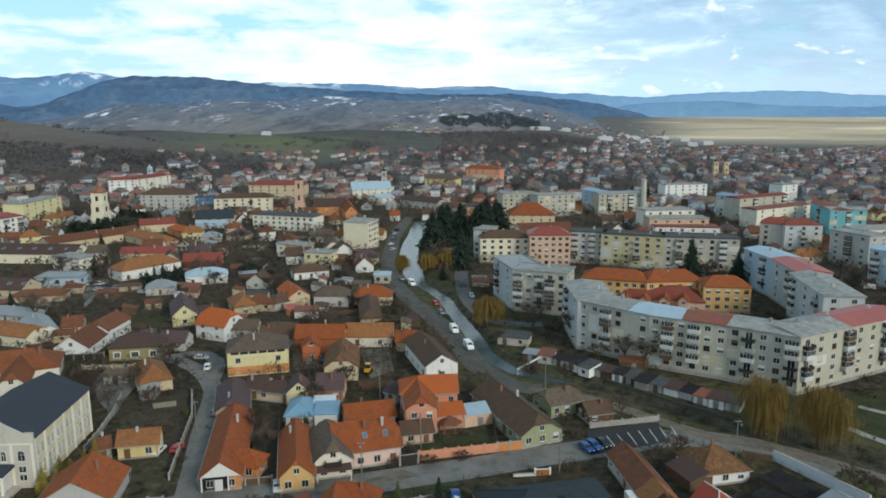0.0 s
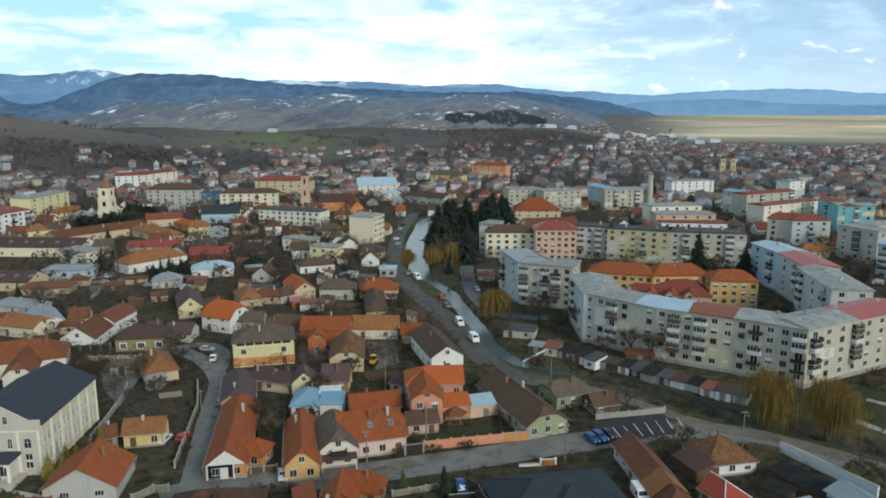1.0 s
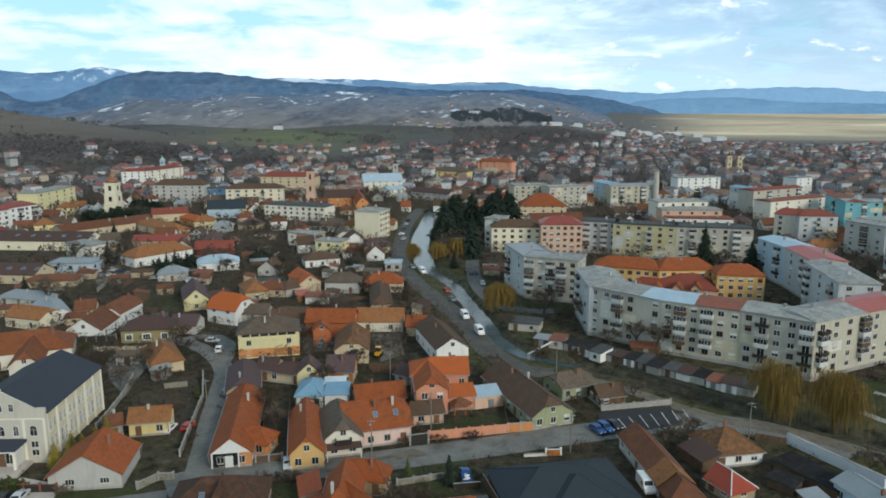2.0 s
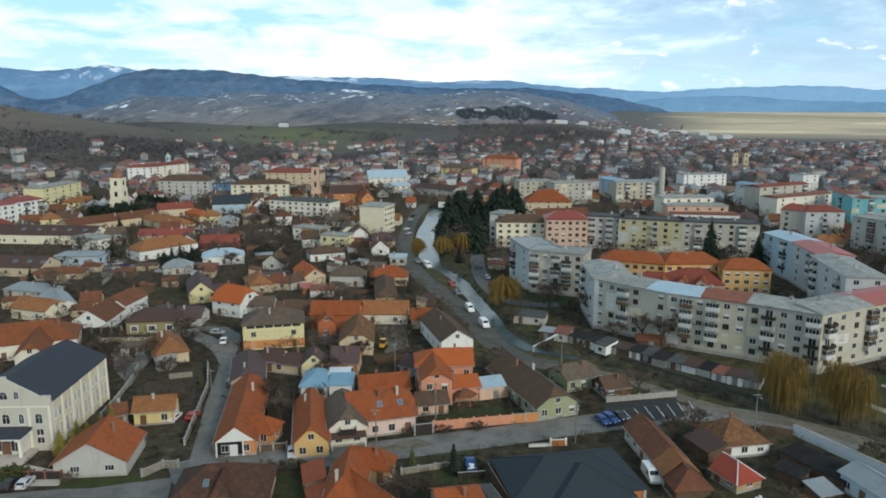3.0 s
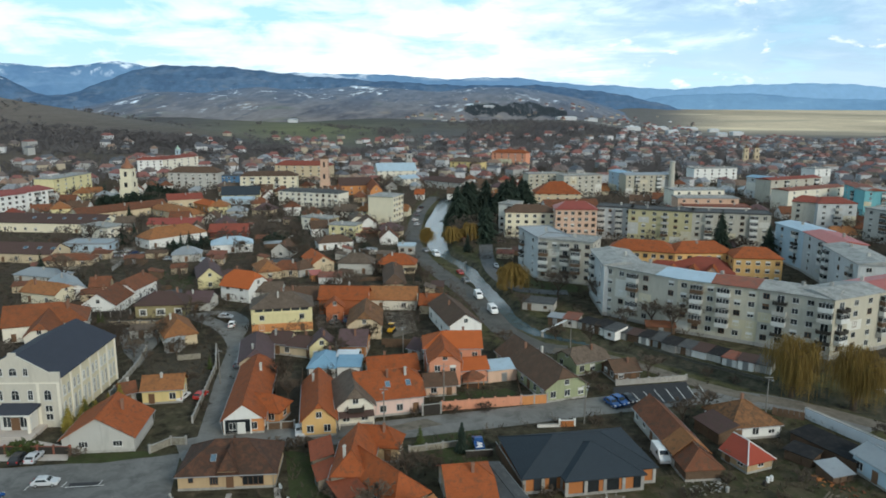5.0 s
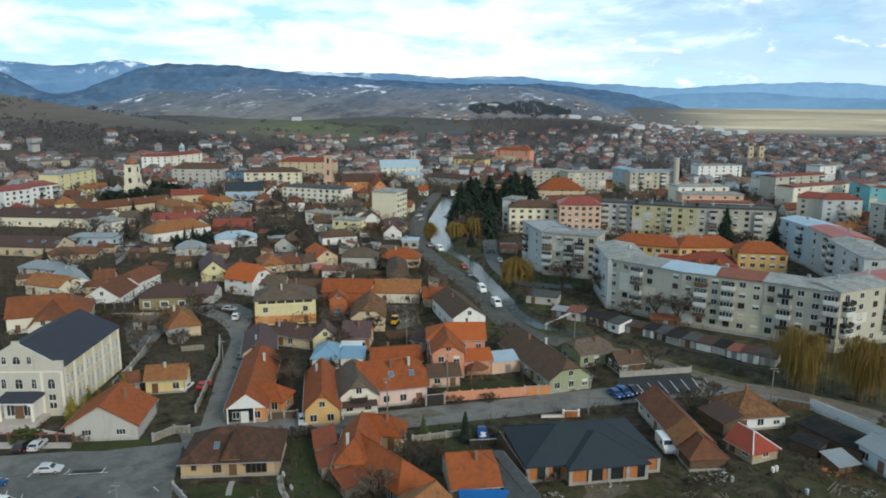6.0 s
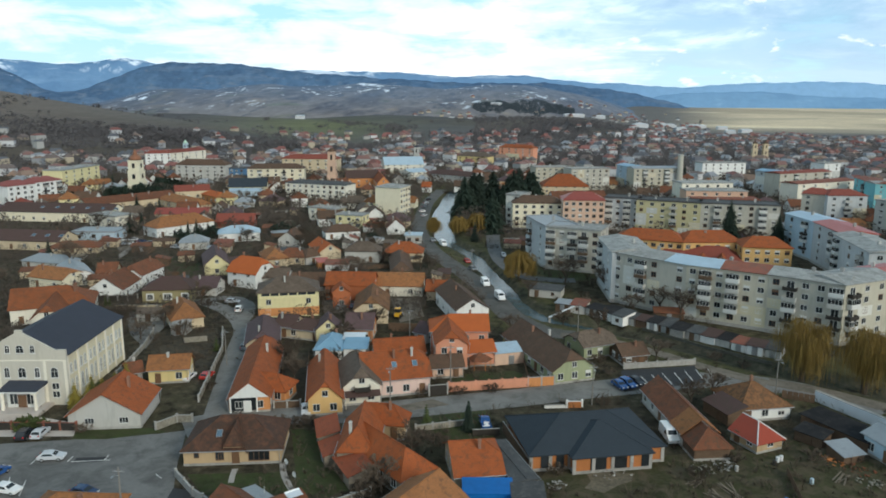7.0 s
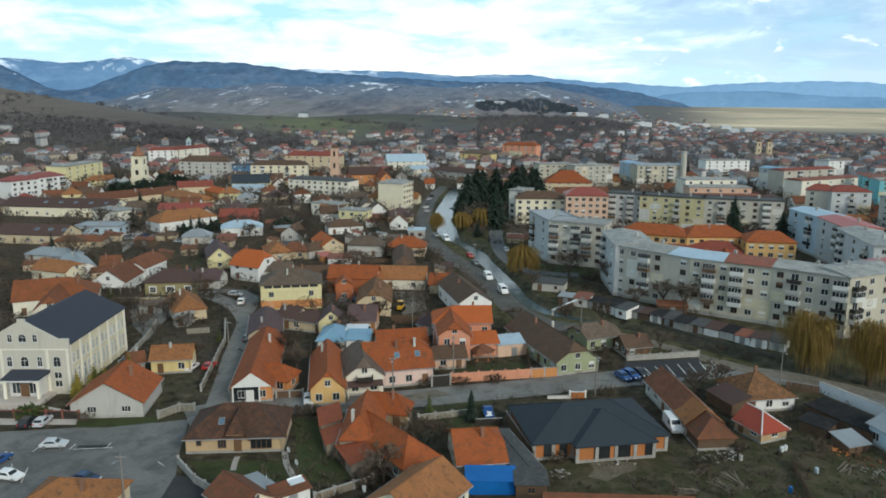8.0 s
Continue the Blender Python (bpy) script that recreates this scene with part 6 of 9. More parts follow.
    # the porch: glazed vestibule, white fascia, dark roof on two columns
    bm = bmesh.new()
    box(bm, -1.9, 3.9, -2.6, 0.0, 0.64, 4.1)
    part("vestibule", bm, FRAME, ob, "white framed glazed vestibule")
    for x in (-0.6, 2.6):
        window(ob, x, -2.6, 1.3, 0, 1.4, 2.1, None, True, 2)
    door(ob, 1.0, -2.6, 0.66, 0, 1.5, 2.5, FRAME_BROWN)
    bm = bmesh.new()
    box(bm, -2.5, 4.5, -4.2, 0.0, 4.1, 4.45)
    part("fascia", bm, WHITE, ob, "white porch fascia")
    bm = bmesh.new()
    v = [bm.verts.new(p) for p in ((-2.7, -4.4, 4.46), (4.7, -4.4, 4.46), (4.7, 0, 5.1), (-2.7, 0, 5.1), (-2.7, 0, 4.46), (4.7, 0, 4.46))]
    for f in ((0, 1, 2, 3), (0, 3, 4), (1, 5, 2), (0, 4, 5, 1)):
        bm.faces.new([v[i] for i in f])
    part("porch_roof", fixed(bm), SLATE, ob, "small dark sloping porch roof")
    for x in (-2.1, 4.1):
        bm = bmesh.new()
        tube(bm, (x, -3.8, 0), (x, -3.8, 4.1), 0.36, 0.3, 12, 0, True)
        box(bm, x - 0.5, x + 0.5, -4.3, -3.3, 3.85, 4.1)
        part("column", bm, IVORY, ob)
    bm = bmesh.new()
    for k in range(4):
        box(bm, -5.5, 5.5, -5.6 - 0.4 * (3 - k) + 0.0, 0, k * 0.16, (k + 1) * 0.16)
    part("steps", bm, PAVING_PALE, ob)
    return ob


def build_villa():
    """An unfinished bungalow: brick infill between concrete columns under an anthracite hip roof."""
    ob = thing("unfinished_villa", 19.2, 116.7, 12.0, 0, "unfinished brick villa with an anthracite tile hip roof", "house")
    BUILT.append((18.5, 116.6, 15))
    L, W, E, H = 22.6, 14.4, 3.25, 6.5
    for (x, y, l, w, h) in ((0, 0, L, W, H), (1.8, -2.8, 13.0, 12.6, 6.1)):
        bm = bmesh.new()
        box(bm, x - l / 2, x + l / 2, y - w / 2, y + w / 2, 0, E - 0.2)
        part("wall", bm, BRICK, ob, "orange hollow brick infill")
        bm = bmesh.new()
        roof_shape(bm, l, w, E, h, (1, 1), 0.55, 0.2)
        r = part("roof", fixed(bm), ANTHRACITE, ob)
        r.location = (x, y, 0)
        bm = bmesh.new()
        ridge_caps(bm, l, w, E, h, (1, 1), 0.55)
        part("ridge_tiles", bm, ANTHRACITE, ob).location = (x, y, 0)
        bm = bmesh.new()
        box(bm, x - l / 2 - 0.12, x + l / 2 + 0.12, y - w / 2 - 0.12, y + w / 2 + 0.12, 0, 0.5)
        part("plinth", bm, CONCRETE, ob)
        bm = bmesh.new()
        box(bm, x - l / 2 - 0.1, x + l / 2 + 0.1, y - w / 2 - 0.1, y + w / 2 + 0.1, E - 0.45, E - 0.15)
        part("ring_beam", bm, CONCRETE, ob)
        k = max(2, round(l / 3.4))
        for i in range(k + 1):
            u = x - l / 2 + l * i / k
            for v in (y - w / 2, y + w / 2):
                bm = bmesh.new()
                box(bm, u - 0.28, u + 0.28, v - 0.14, v + 0.14, 0, E - 0.16)
                part("column", bm, CONCRETE, ob)
    # flat dark panels stand for the shaded rooms behind the open bays
    me = shared_mesh("opening_large", lambda bm: (box(bm, -1.35, 1.35, -0.06, 0.0, 0, 2.1)), [GLASS])
    for u in (-0.6, 2.9):
        front = -2.8 - 6.3
        placed("opening", me, ob, pose(u, front - 0.03, 0.55))
    me = shared_mesh("opening_small", lambda bm: (box(bm, -0.65, 0.65, -0.06, 0.0, 0, 2.1)), [GLASS])
    for u, front in ((7.4, -2.8 - 6.3), (-9.0, -W / 2), (-6.4, -W / 2)):
        placed("opening", me, ob, pose(u, front - 0.03, 0.55))
    return ob


def tower(x, y, w, h, wall, roof, label, cap="dome", category="church tower", rot=0.0, name="church_tower"):
    """A church tower in stages with cornices, belfry openings and a dome or spire."""
    ob = thing(name, x, y, rot, 0, label, category)
    BUILT.append((x, y, w))
    stages = 3
    for k in range(stages):
        bm = bmesh.new()
        ww = w * (1 - 0.1 * k)
        box(bm, -ww / 2, ww / 2, -ww / 2, ww / 2, h * k / stages, h * (k + 1) / stages)
        box(bm, -ww / 2 - 0.3, ww / 2 + 0.3, -ww / 2 - 0.3, ww / 2 + 0.3, h * (k + 1) / stages - 0.5, h * (k + 1) / stages)
        part("stage", bm, wall, ob)
        for turn in (0, 90, 180, 270):
            p = pose(0, 0, 0, 0, 0, turn) @ Vector((0, -ww / 2, h * k / stages + h / stages * 0.3))
            window(ob, p.x, p.y, p.z, turn, ww * 0.24, h / stages * 0.42, FRAME_BROWN, False, 1)
    bm = bmesh.new()
    prof = ((0.52, 0.0), (0.56, 0.10), (0.50, 0.26), (0.30, 0.42), (0.18, 0.50), (0.20, 0.58), (0.12, 0.72), (0.02, 1.0)) if cap == "dome" else ((0.66, 0.0), (0.66, 0.06), (0.02, 0.5))
    ww = w * 0.82
    rings = [[bm.verts.new((r * ww * math.cos(i * math.pi / 6), r * ww * math.sin(i * math.pi / 6), h + z * ww)) for i in range(12)] for r, z in prof]
    for a, b in zip(rings, rings[1:]):
        for i in range(12):
            bm.faces.new((a[i], a[(i + 1) % 12], b[(i + 1) % 12], b[i]))
    bm.faces.new(rings[0][::-1]), bm.faces.new(rings[-1])
    part("cap", bm, roof, ob, smooth=True)
    return ob


COPPER = surface("copper_brown_dome", (0.30, 0.14, 0.08), 0.5, 0.3, var=0.15, bump=0.0)


def marking(x, y, rot, L, W=0.14, z=0.07):
    bm = bmesh.new()
    box(bm, -L / 2, L / 2, -W / 2, W / 2, -0.02, 0)
    ob = part("road_marking", bm, LINE, None, "worn white parking bay line on asphalt", "structure")
    ob.matrix_basis = pose(x, y, z, 0, 0, rot)
    return tagged(ob, category="marking")

# ---- streets, yards and lawns ----
strip("road", ((-52.4, 119.9), (-43.4, 124.5), (-32.2, 126.7), (-21.6, 128.2), (-13.1, 130.6), (-2.2, 133.9), (9.1, 137.2), (21.0, 141.3), (33.3, 144.9), (44.7, 148.3), (54.7, 149.6), (64.4, 146.9), (70.8, 143.0), (78.6, 132.8)), 8.5, ASPHALT_GREY, 0.03, "pale worn asphalt street between the houses", "road")
strip("road", ((-81.1, 204.1), (-73.2, 198.1), (-66.1, 189.8), (-60.2, 179.0), (-57.5, 167.8), (-54.3, 151.9), (-50.6, 136.1), (-47.7, 123.0)), 5.2, ASPHALT_GREY, 0.034, "narrow worn asphalt lane climbing past gardens", "road")
strip("road", ((-63.0, 186.4), (-64.4, 196.2), (-68.8, 205.0), (-76.0, 208.6), (-89.0, 198.7)), 4.5, ASPHALT_GREY, 0.038, "short asphalt side lane", "road")
strip("road", ((-22.9, 497.4), (-27.9, 432.1), (-27.7, 379.9), (-26.2, 336.0), (-19.3, 295.7), (-11.1, 267.8), (-3.4, 246.7), (2.8, 226.7), (7.1, 209.5), (10.8, 194.7), (18.4, 181.6), (26.3, 178.4)), 7.6, WETROAD, 0.042, "dark wet asphalt riverside road", "road")
strip("road", ((22.6, 178.4), (34.5, 174.5), (45.2, 165.1), (52.4, 157.2), (63.2, 147.8)), 4.0, GRAVEL, 0.046, "narrow muddy lane along the grassy bank", "road")
strip("road", ((4.5, 470.6), (9.2, 396.5), (8.9, 335.5), (8.4, 295.4), (11.2, 263.4), (19.1, 240.8), (34.4, 238.0)), 6, ASPHALT, 0.03, "asphalt lane on the far river bank", "road")
strip("road", ((63.7, 148.9), (74.6, 142.8), (87.5, 130.7)), 4.5, GRAVEL, 0.05, "muddy gravel lane along the river", "road")
patch("car_park", ((-89.9, 110.3), (-69.4, 114.4), (-56.0, 117.3), (-51.5, 119.0), (-48.2, 106.7), (-45.2, 97.8), (-38.5, 89.7), (-73.1, 87.7)), ASPHALT_MID, 0.026, "worn asphalt parking place with patches", "car park")
patch("driveway", ((-45.7, 99.2), (-42.5, 98.7), (-33.0, 90.1), (-44.8, 89.4)), ASPHALT_NEW, 0.05, "fresh dark asphalt driveway", "driveway")
patch("parking_bays", ((33.2, 153.7), (50.6, 157.9), (50.2, 147.8), (31.4, 141.5)), ASPHALT_NEW, 0.047, "dark asphalt bays beside the street", "car park")
patch("forecourt", ((-99.9, 126.7), (-91.4, 125.9), (-72.8, 120.6), (-70.5, 115.5), (-90.8, 114.2)), PAVING_PALE, 0.03, "pinkish paved forecourt before the hall", "forecourt")
patch("courtyard", ((-98.7, 191.9), (-89.3, 193.2), (-82.8, 189.4), (-80.7, 172.2), (-78.6, 161.3), (-87.3, 172.0)), ASPHALT_GREY, 0.03, "grey asphalt courtyard behind the hall", "yard")
patch("lawn", ((-45.3, 103.5), (-30.2, 104.9), (-26.9, 97.3), (-33.1, 95.3), (-40.9, 98.1)), GRASS, 0.03, "green lawn before the bungalow", "lawn")
patch("lawn", ((-32.8, 120.7), (-27.4, 119.8), (-22.1, 108.3), (-17.3, 101.2), (-21.9, 97.9), (-26.4, 99.0)), GRASS, 0.028, "dark green garden lawn", "lawn")
patch("lawn", ((-8.7, 129.3), (3.3, 133.4), (4.1, 118.3), (-3.8, 116.7), (-7.7, 122.3)), GRASS, 0.028, "green garden lawn", "lawn")
patch("lawn", ((-71.2, 117.8), (-58.5, 119.5), (-54.7, 118.1), (-64.4, 114.7), (-70.3, 114.3)), GRASS, 0.05, "grass verge before a white cottage", "lawn")
patch("lawn", ((-5.3, 148.7), (9.3, 152.1), (14.0, 147.2), (-4.6, 143.3)), GRASS, 0.028, "green garden lawn behind an orange wall", "lawn")
patch("lawn", ((21.1, 253.9), (44.4, 251.4), (45.3, 239.2), (26.6, 237.4)), GRASS, 0.028, "grass before the flats", "lawn")
patch("lawn", ((-118.2, 260.7), (-107.5, 268.8), (-94.0, 238.5), (-102.0, 232.0)), GRASS, 0.028, "green garden lawn", "lawn")
patch("lawn", ((103.9, 174.0), (116.0, 177.7), (110.8, 153.8), (96.4, 145.4), (92.8, 153.9)), GRASS, 0.028, "grassy playground by the river", "lawn")
patch("garden_plot", ((-80.0, 177.2), (-67.3, 179.0), (-56.6, 151.9), (-55.5, 138.5), (-73.9, 155.0), (-81.0, 168.0)), SOIL, 0.024, "bare garden soil with dead grass", "garden")
patch("garden_plot", ((-46.2, 161.0), (-38.8, 161.0), (-33.5, 134.8), (-37.8, 133.7)), SOIL, 0.024, "bare dark garden soil", "garden")
patch("yard", ((13.1, 109.5), (32.4, 113.7), (56.2, 121.6), (68.4, 113.9), (69.6, 96.9), (5.0, 93.1)), MUD, 0.024, "muddy yard with rough grass and rubble", "yard")
patch("sidewalk", ((-7.9, 135.5), (-4.4, 132.9), (-21.2, 125.9), (-25.5, 125.6)), GRAVEL, 0.055, "dirt sidewalk", "sidewalk")
patch("yard", ((-45.6, 207.9), (-35.4, 209.5), (-32.5, 197.3), (-41.8, 193.4)), GRAVEL, 0.026, "trodden gravel yard between houses", "yard")
patch("yard", ((-25.2, 211.0), (-16.7, 212.5), (-13.6, 192.8), (-19.7, 186.8)), GRAVEL, 0.026, "muddy gravel yard behind houses", "yard")
patch("yard", ((-84.3, 285.7), (-69.8, 288.5), (-65.3, 274.1), (-78.7, 269.7)), GRAVEL, 0.026, "gravel yard among gardens", "yard")
patch("parking_place", ((-157.9, 303.6), (-147.4, 309.0), (-133.9, 283.9), (-140.5, 273.3)), GRAVEL, 0.026, "gravel parking place behind a workshop", "car park")
patch("garden_path", ((-82.2, 184.6), (-80.8, 184.6), (-74.6, 172.4), (-76.0, 171.6)), PAVING, 0.03, "pale concrete garden path", "path")

# ---- the hall and houses north of the street ----
h = house(-67.2, 124.3, 98.0, 11.5, 12.6, 3.1, 6.9, "gable", GREYWALL, ORANGE, "weathered pale grey cottage with an orange tile roof", attic=False, windows=False)
window(h, -5.75, -3.4, 1.2, 270, 1.5, 1.0, None, True, 3)
window(h, -5.75, 2.6, 1.2, 270, 1.5, 1.0, None, True, 3)
window(h, -3.2, -5.8, 1.1, 0, 1.0, 1.1)
window(h, 0.8, -5.8, 1.1, 0, 1.0, 1.1)
window(h, 3.8, -5.8, 1.1, 0, 1.0, 1.1)
house(-64.6, 143.6, 12.0, 8.0, 6.0, 3.4, 5.4, "gable", YELLOW, ORANGE_PALE, "small yellow cottage with a weathered tile roof")
house(-72.4, 142.4, 32.9, 3.0, 5.0, 2.6, 4.0, "gable", CONCRETE, RUST, "low shed with a rust-brown tile roof")
h = house(-45.1, 141.8, -79.8, 29.6, 7.6, 3.3, 6.2, "half_a", TANGERINE, ORANGE, "long orange-roofed house with a white porch gable")
pediment(h, 29.6, 7.6, 3.3, 6.2, WHITE)
add_wing(h, -39.4, 134.6, -10.0, 6.3, 5.5, 3.0, 5.2, "hip_b", TANGERINE, ORANGE, chim=0, gutters=False)
house(-29.8, 136.5, -78.2, 19.9, 6.4, 3.6, 6.6, "nip", OCHRE, ORANGE, "narrow ochre house with an orange tile roof")
h = house(-16.6, 142.2, 17.0, 13.4, 11.5, 4.0, 7.9, "half_b", PINK, ORANGE, "pink house with an orange tile roof and roof windows", chim=2)
add_wing(h, -23.2, 138.6, -76.0, 13.6, 7.2, 4.3, 7.2, "half", IVORY, GREYBROWN, chim=0)
pink_house = h
wall_balcony(pink_house, -21.55, 132.0, 3.2, 14.0, 3.0, 2)
porch(pink_house, -21.55, 132.0, 14.0, 7.0, 1.7, 2.5, UMBER, IVORY)
house(-17.2, 157.9, 15.6, 11.2, 7.0, 3.0, 5.4, "gable", IVORY, ORANGE, "low outbuilding with an orange tile roof")
h = house(-3.4, 165.6, 4.3, 13.4, 9.0, 6.4, 9.0, "hip_a", SALMON, ORANGE_NEW, "salmon two-storey house with a bright orange roof")
add_wing(h, 0.1, 157.7, 13.8, 8.6, 7.0, 3.6, 5.2, "gable", SALMON, ORANGE_NEW, chim=0)
add_wing(h, -5.4, 159.3, -83.5, 14.0, 7.0, 6.2, 8.6, "half", SALMON, ORANGE, chim=0)
house(-5.9, 150.0, 13.4, 6.7, 6.0, 2.7, 4.4, "gable", PEACH, BROWN, "low house with a brown tile roof")
shed(8.1, 158.8, 18.5, 7.9, 5.0, 3.0, 3.6, PEACH, BLUE_SHEET, "shed with a pale blue metal roof", "shed")
house(16.9, 158.3, -68.3, 26.0, 10.0, 3.3, 6.7, "half_b", GREEN, BROWN, "long green house with a dark brown tile roof", chim=2)
house(28.2, 165.8, 27.0, 9.3, 8.0, 3.3, 5.6, "half", GREEN, GREYBROWN, "small green house with a brown tile roof")
house(36.3, 160.5, 16.3, 6.2, 6.0, 2.6, 4.4, "gable", TIMBER, BROWN, "low old timber outbuilding with a brown roof")
house(-3.4, 196.6, -72.6, 22.4, 9.0, 4.6, 7.4, "gable", WHITE, BROWN, "white-gabled house with a long dark brown roof")
h = house(-37.2, 212.5, -0.5, 14.4, 9.0, 5.0, 8.0, "gable", BRICKRED, ORANGE, "orange brick house with an orange-red roof and dormer")
add_wing(h, -38.5, 202.1, -79.8, 4.6, 5.0, 5.0, 7.0, "gable", BRICKRED, ORANGE, chim=0, gutters=False)
house(-22.8, 218.3, -0.5, 14.4, 9.0, 3.6, 6.6, "gable", IVORY, ORANGE_PALE, "house with a weathered ochre tile roof")
house(-10.3, 213.6, -0.5, 7.5, 8.0, 3.2, 5.6, "gable", BEIGE, ORANGE, "low house with an orange tile roof")
house(-28.2, 192.8, -84.0, 15.8, 9.0, 4.2, 7.4, "half_b", BEIGE, OCHRE_OLD, "beige house with an old ochre half-hipped roof")
h = house(-52.3, 195.4, 13.7, 16.5, 11.0, 7.4, 10.4, "hip", PALEYELLOW, GREYBROWN, "large cream and orange house with a brown hip roof", chim=2)
cream_house = h
cladding(cream_house, 16.5, 11.0, 0.45, 2.7, TANGERINE, 'ground_floor_render', 'orange rendered ground floor')
loggia(cream_house, 16.0, 11.0, 5.7, 7.1, PALEYELLOW)
house(-72.5, 225.8, -22.5, 11.3, 9.8, 5.2, 9.4, "half", WHITE, ORANGE_NEW, "white house with a bright orange tile roof")
h = house(-91.4, 207.2, 9.6, 14.4, 9.5, 4.2, 7.0, "hip", OLIVE, UMBER, "olive house with a dark brown roof and white window surrounds", windows=False)
for u in (-5.0, 0.0, 5.0):
    surround(h, u, -4.75, 1.0, 0, 1.9 if u == 0 else 1.5)
house(-110.4, 210.8, -86.3, 14.3, 10.0, 3.6, 7.0, "gable", WHITE, RUST, "white cottage with a rust-brown roof")
house(-108.9, 225.2, -94.3, 14.3, 8.0, 4.6, 7.4, "half", WHITE, RUST, "white house with a rust-brown half-hipped roof")
house(-122.7, 230.8, 16.9, 5.9, 8.0, 3.2, 5.6, "gable", BEIGE, RUST, "house with an old rust-brown roof")
house(-132.5, 227.3, -51.9, 18.3, 8.0, 3.8, 6.2, "half", WHITE, GREY_SHEET, "white house with a grey metal roof")
house(-134.1, 219.7, -17.5, 14.2, 9.0, 3.8, 6.4, "half_b", CREAM, ORANGE_PALE, "cream house with a weathered ochre roof")
h = house(-115.5, 187.2, 23.3, 20.0, 13.0, 4.6, 8.6, "hip_b", IVORY, BURNT, "large villa with a wide orange tile roof", chim=2)
add_wing(h, -111.3, 178.8, -68.3, 17.2, 7.0, 4.6, 7.6, "half_b", IVORY, BURNT, chim=0)
house(-78.3, 183.8, -58.8, 14.8, 8.0, 3.3, 6.4, "hip", BEIGE, ORANGE_PALE, "small old house with an ochre hip roof")
shed(-75.1, 174.6, -0.4, 3.9, 4.0, 2.6, 3.0, CONCRETE, CONCRETE, "grey concrete shed beside a garden", "shed")
house(-51.2, 166.1, -75.1, 16.5, 7.5, 3.4, 5.8, "half", BEIGE, PLUM, "small house with a plum-brown hipped roof")
house(-47.0, 175.5, -8.5, 4.9, 7.0, 3.2, 5.2, "gable", BEIGE, UMBER, "low house with a dark brown roof")
house(-41.2, 173.3, -15.5, 9.0, 6.0, 3.0, 4.8, "hip", BEIGE, UMBER, "small outbuilding with a dark roof")
house(-36.3, 172.0, -78.8, 6.4, 6.0, 3.6, 6.2, "gable", PALEYELLOW, PLUM, "pale gabled cottage with a plum-brown roof")
house(-28.4, 174.7, -0.4, 6.6, 8.0, 3.4, 6.2, "gable", ORANGE_WOOD, PLUM, "timber house with a plum-brown roof")
house(-11.4, 172.8, -31.5, 3.6, 6.0, 2.8, 4.6, "gable", GREYWALL, PLUM, "grey outbuilding with a plum roof")
house(-33.2, 160.3, -87.9, 9.4, 6.0, 3.2, 5.0, "hip", WHITE, SKY_SHEET, "outbuilding with a blue metal hip roof")
shed(-27.1, 159.0, 3.1, 5.2, 6.0, 3.2, 3.8, WHITE, SKY_SHEET, "shed with a blue metal roof", "shed")
shed(-28.3, 163.5, 3.7, 4.8, 3.0, 3.6, 4.0, WHITE, WHITE_SHEET, "shed with a whitish metal roof", "shed")
house(-91.5, 245.4, -67.2, 18.8, 8.0, 4.2, 7.6, "gable", PALEYELLOW, PLUM, "yellow gabled house with a plum-brown roof")
shed(-83.4, 244.3, 35.2, 9.8, 9.0, 3.2, 4.2, TIMBER, UMBER, "dark timber outbuilding near the houses", "shed")
house(-82.8, 214.3, -0.5, 7.9, 8.0, 3.0, 5.4, "gable", GREYWALL, PLUM, "grey house with a plum-brown roof")
house(-64.6, 226.3, 3.2, 9.1, 8.0, 3.4, 5.6, "gable", GREYWALL, GREYBROWN, "low grey house with a grey-brown roof")

# ---- houses of the middle ground ----
house(-74.0, 257.3, -64.4, 13.7, 8.0, 3.4, 6.2, "hip", BEIGE, ORANGE_PALE, "cottage with an ochre hip roof")
house(-67.1, 258.8, -0.6, 10.2, 7.0, 3.2, 5.8, "hip", BEIGE, RUST, "cottage with a rust-brown roof")
house(-57.2, 268.2, -62.3, 15.9, 8.0, 4.4, 7.0, "gable", BEIGE, ORANGE_NEW, "house with a bright orange gabled roof")
house(-59.8, 262.5, 49.0, 13.7, 8.0, 3.2, 5.4, "hip", GREYWALL, BROWN, "small house with a brown roof")
house(-41.7, 265.3, -0.7, 12.8, 8.5, 4.6, 7.4, "hip", GREYWALL, GREYBROWN, "grey house with a steep grey-brown hip roof")
house(-26.5, 267.7, -0.7, 14.2, 9.0, 3.8, 7.0, "hip", BEIGE, ORANGE, "cottage with an orange hip roof")
house(-26.1, 249.3, -82.0, 27.0, 7.0, 3.2, 5.6, "hip", BEIGE, BROWN, "small house with a brown roof")
house(-58.9, 311.8, 22.0, 15.3, 9.0, 3.6, 6.0, "hip", WHITE, BROWN, "white house with a brown hip roof")
flats(-25.7, 301.7, -0.7, 6.7, 6.0, 1, GREYWALL, PALEBLUE, "low flat-roofed kiosk in the town", "ww", 2.8, 0.4, name="kiosk", category="kiosk", windows="f")
house(-101.9, 303.3, 18.7, 17.0, 10.0, 4.0, 6.4, "hip", WHITE, BLUE_SHEET, "white house with a pale blue metal hip roof")
house(-134.8, 318.9, 52.3, 28.4, 12.0, 4.6, 8.4, "hip", WHITE, ORANGE_PALE, "large white house with an ochre hip roof")
house(-146.8, 353.7, 5.9, 25.6, 9.0, 4.0, 6.4, "gable", BEIGE, CRIMSON, "long low building with a red metal roof")
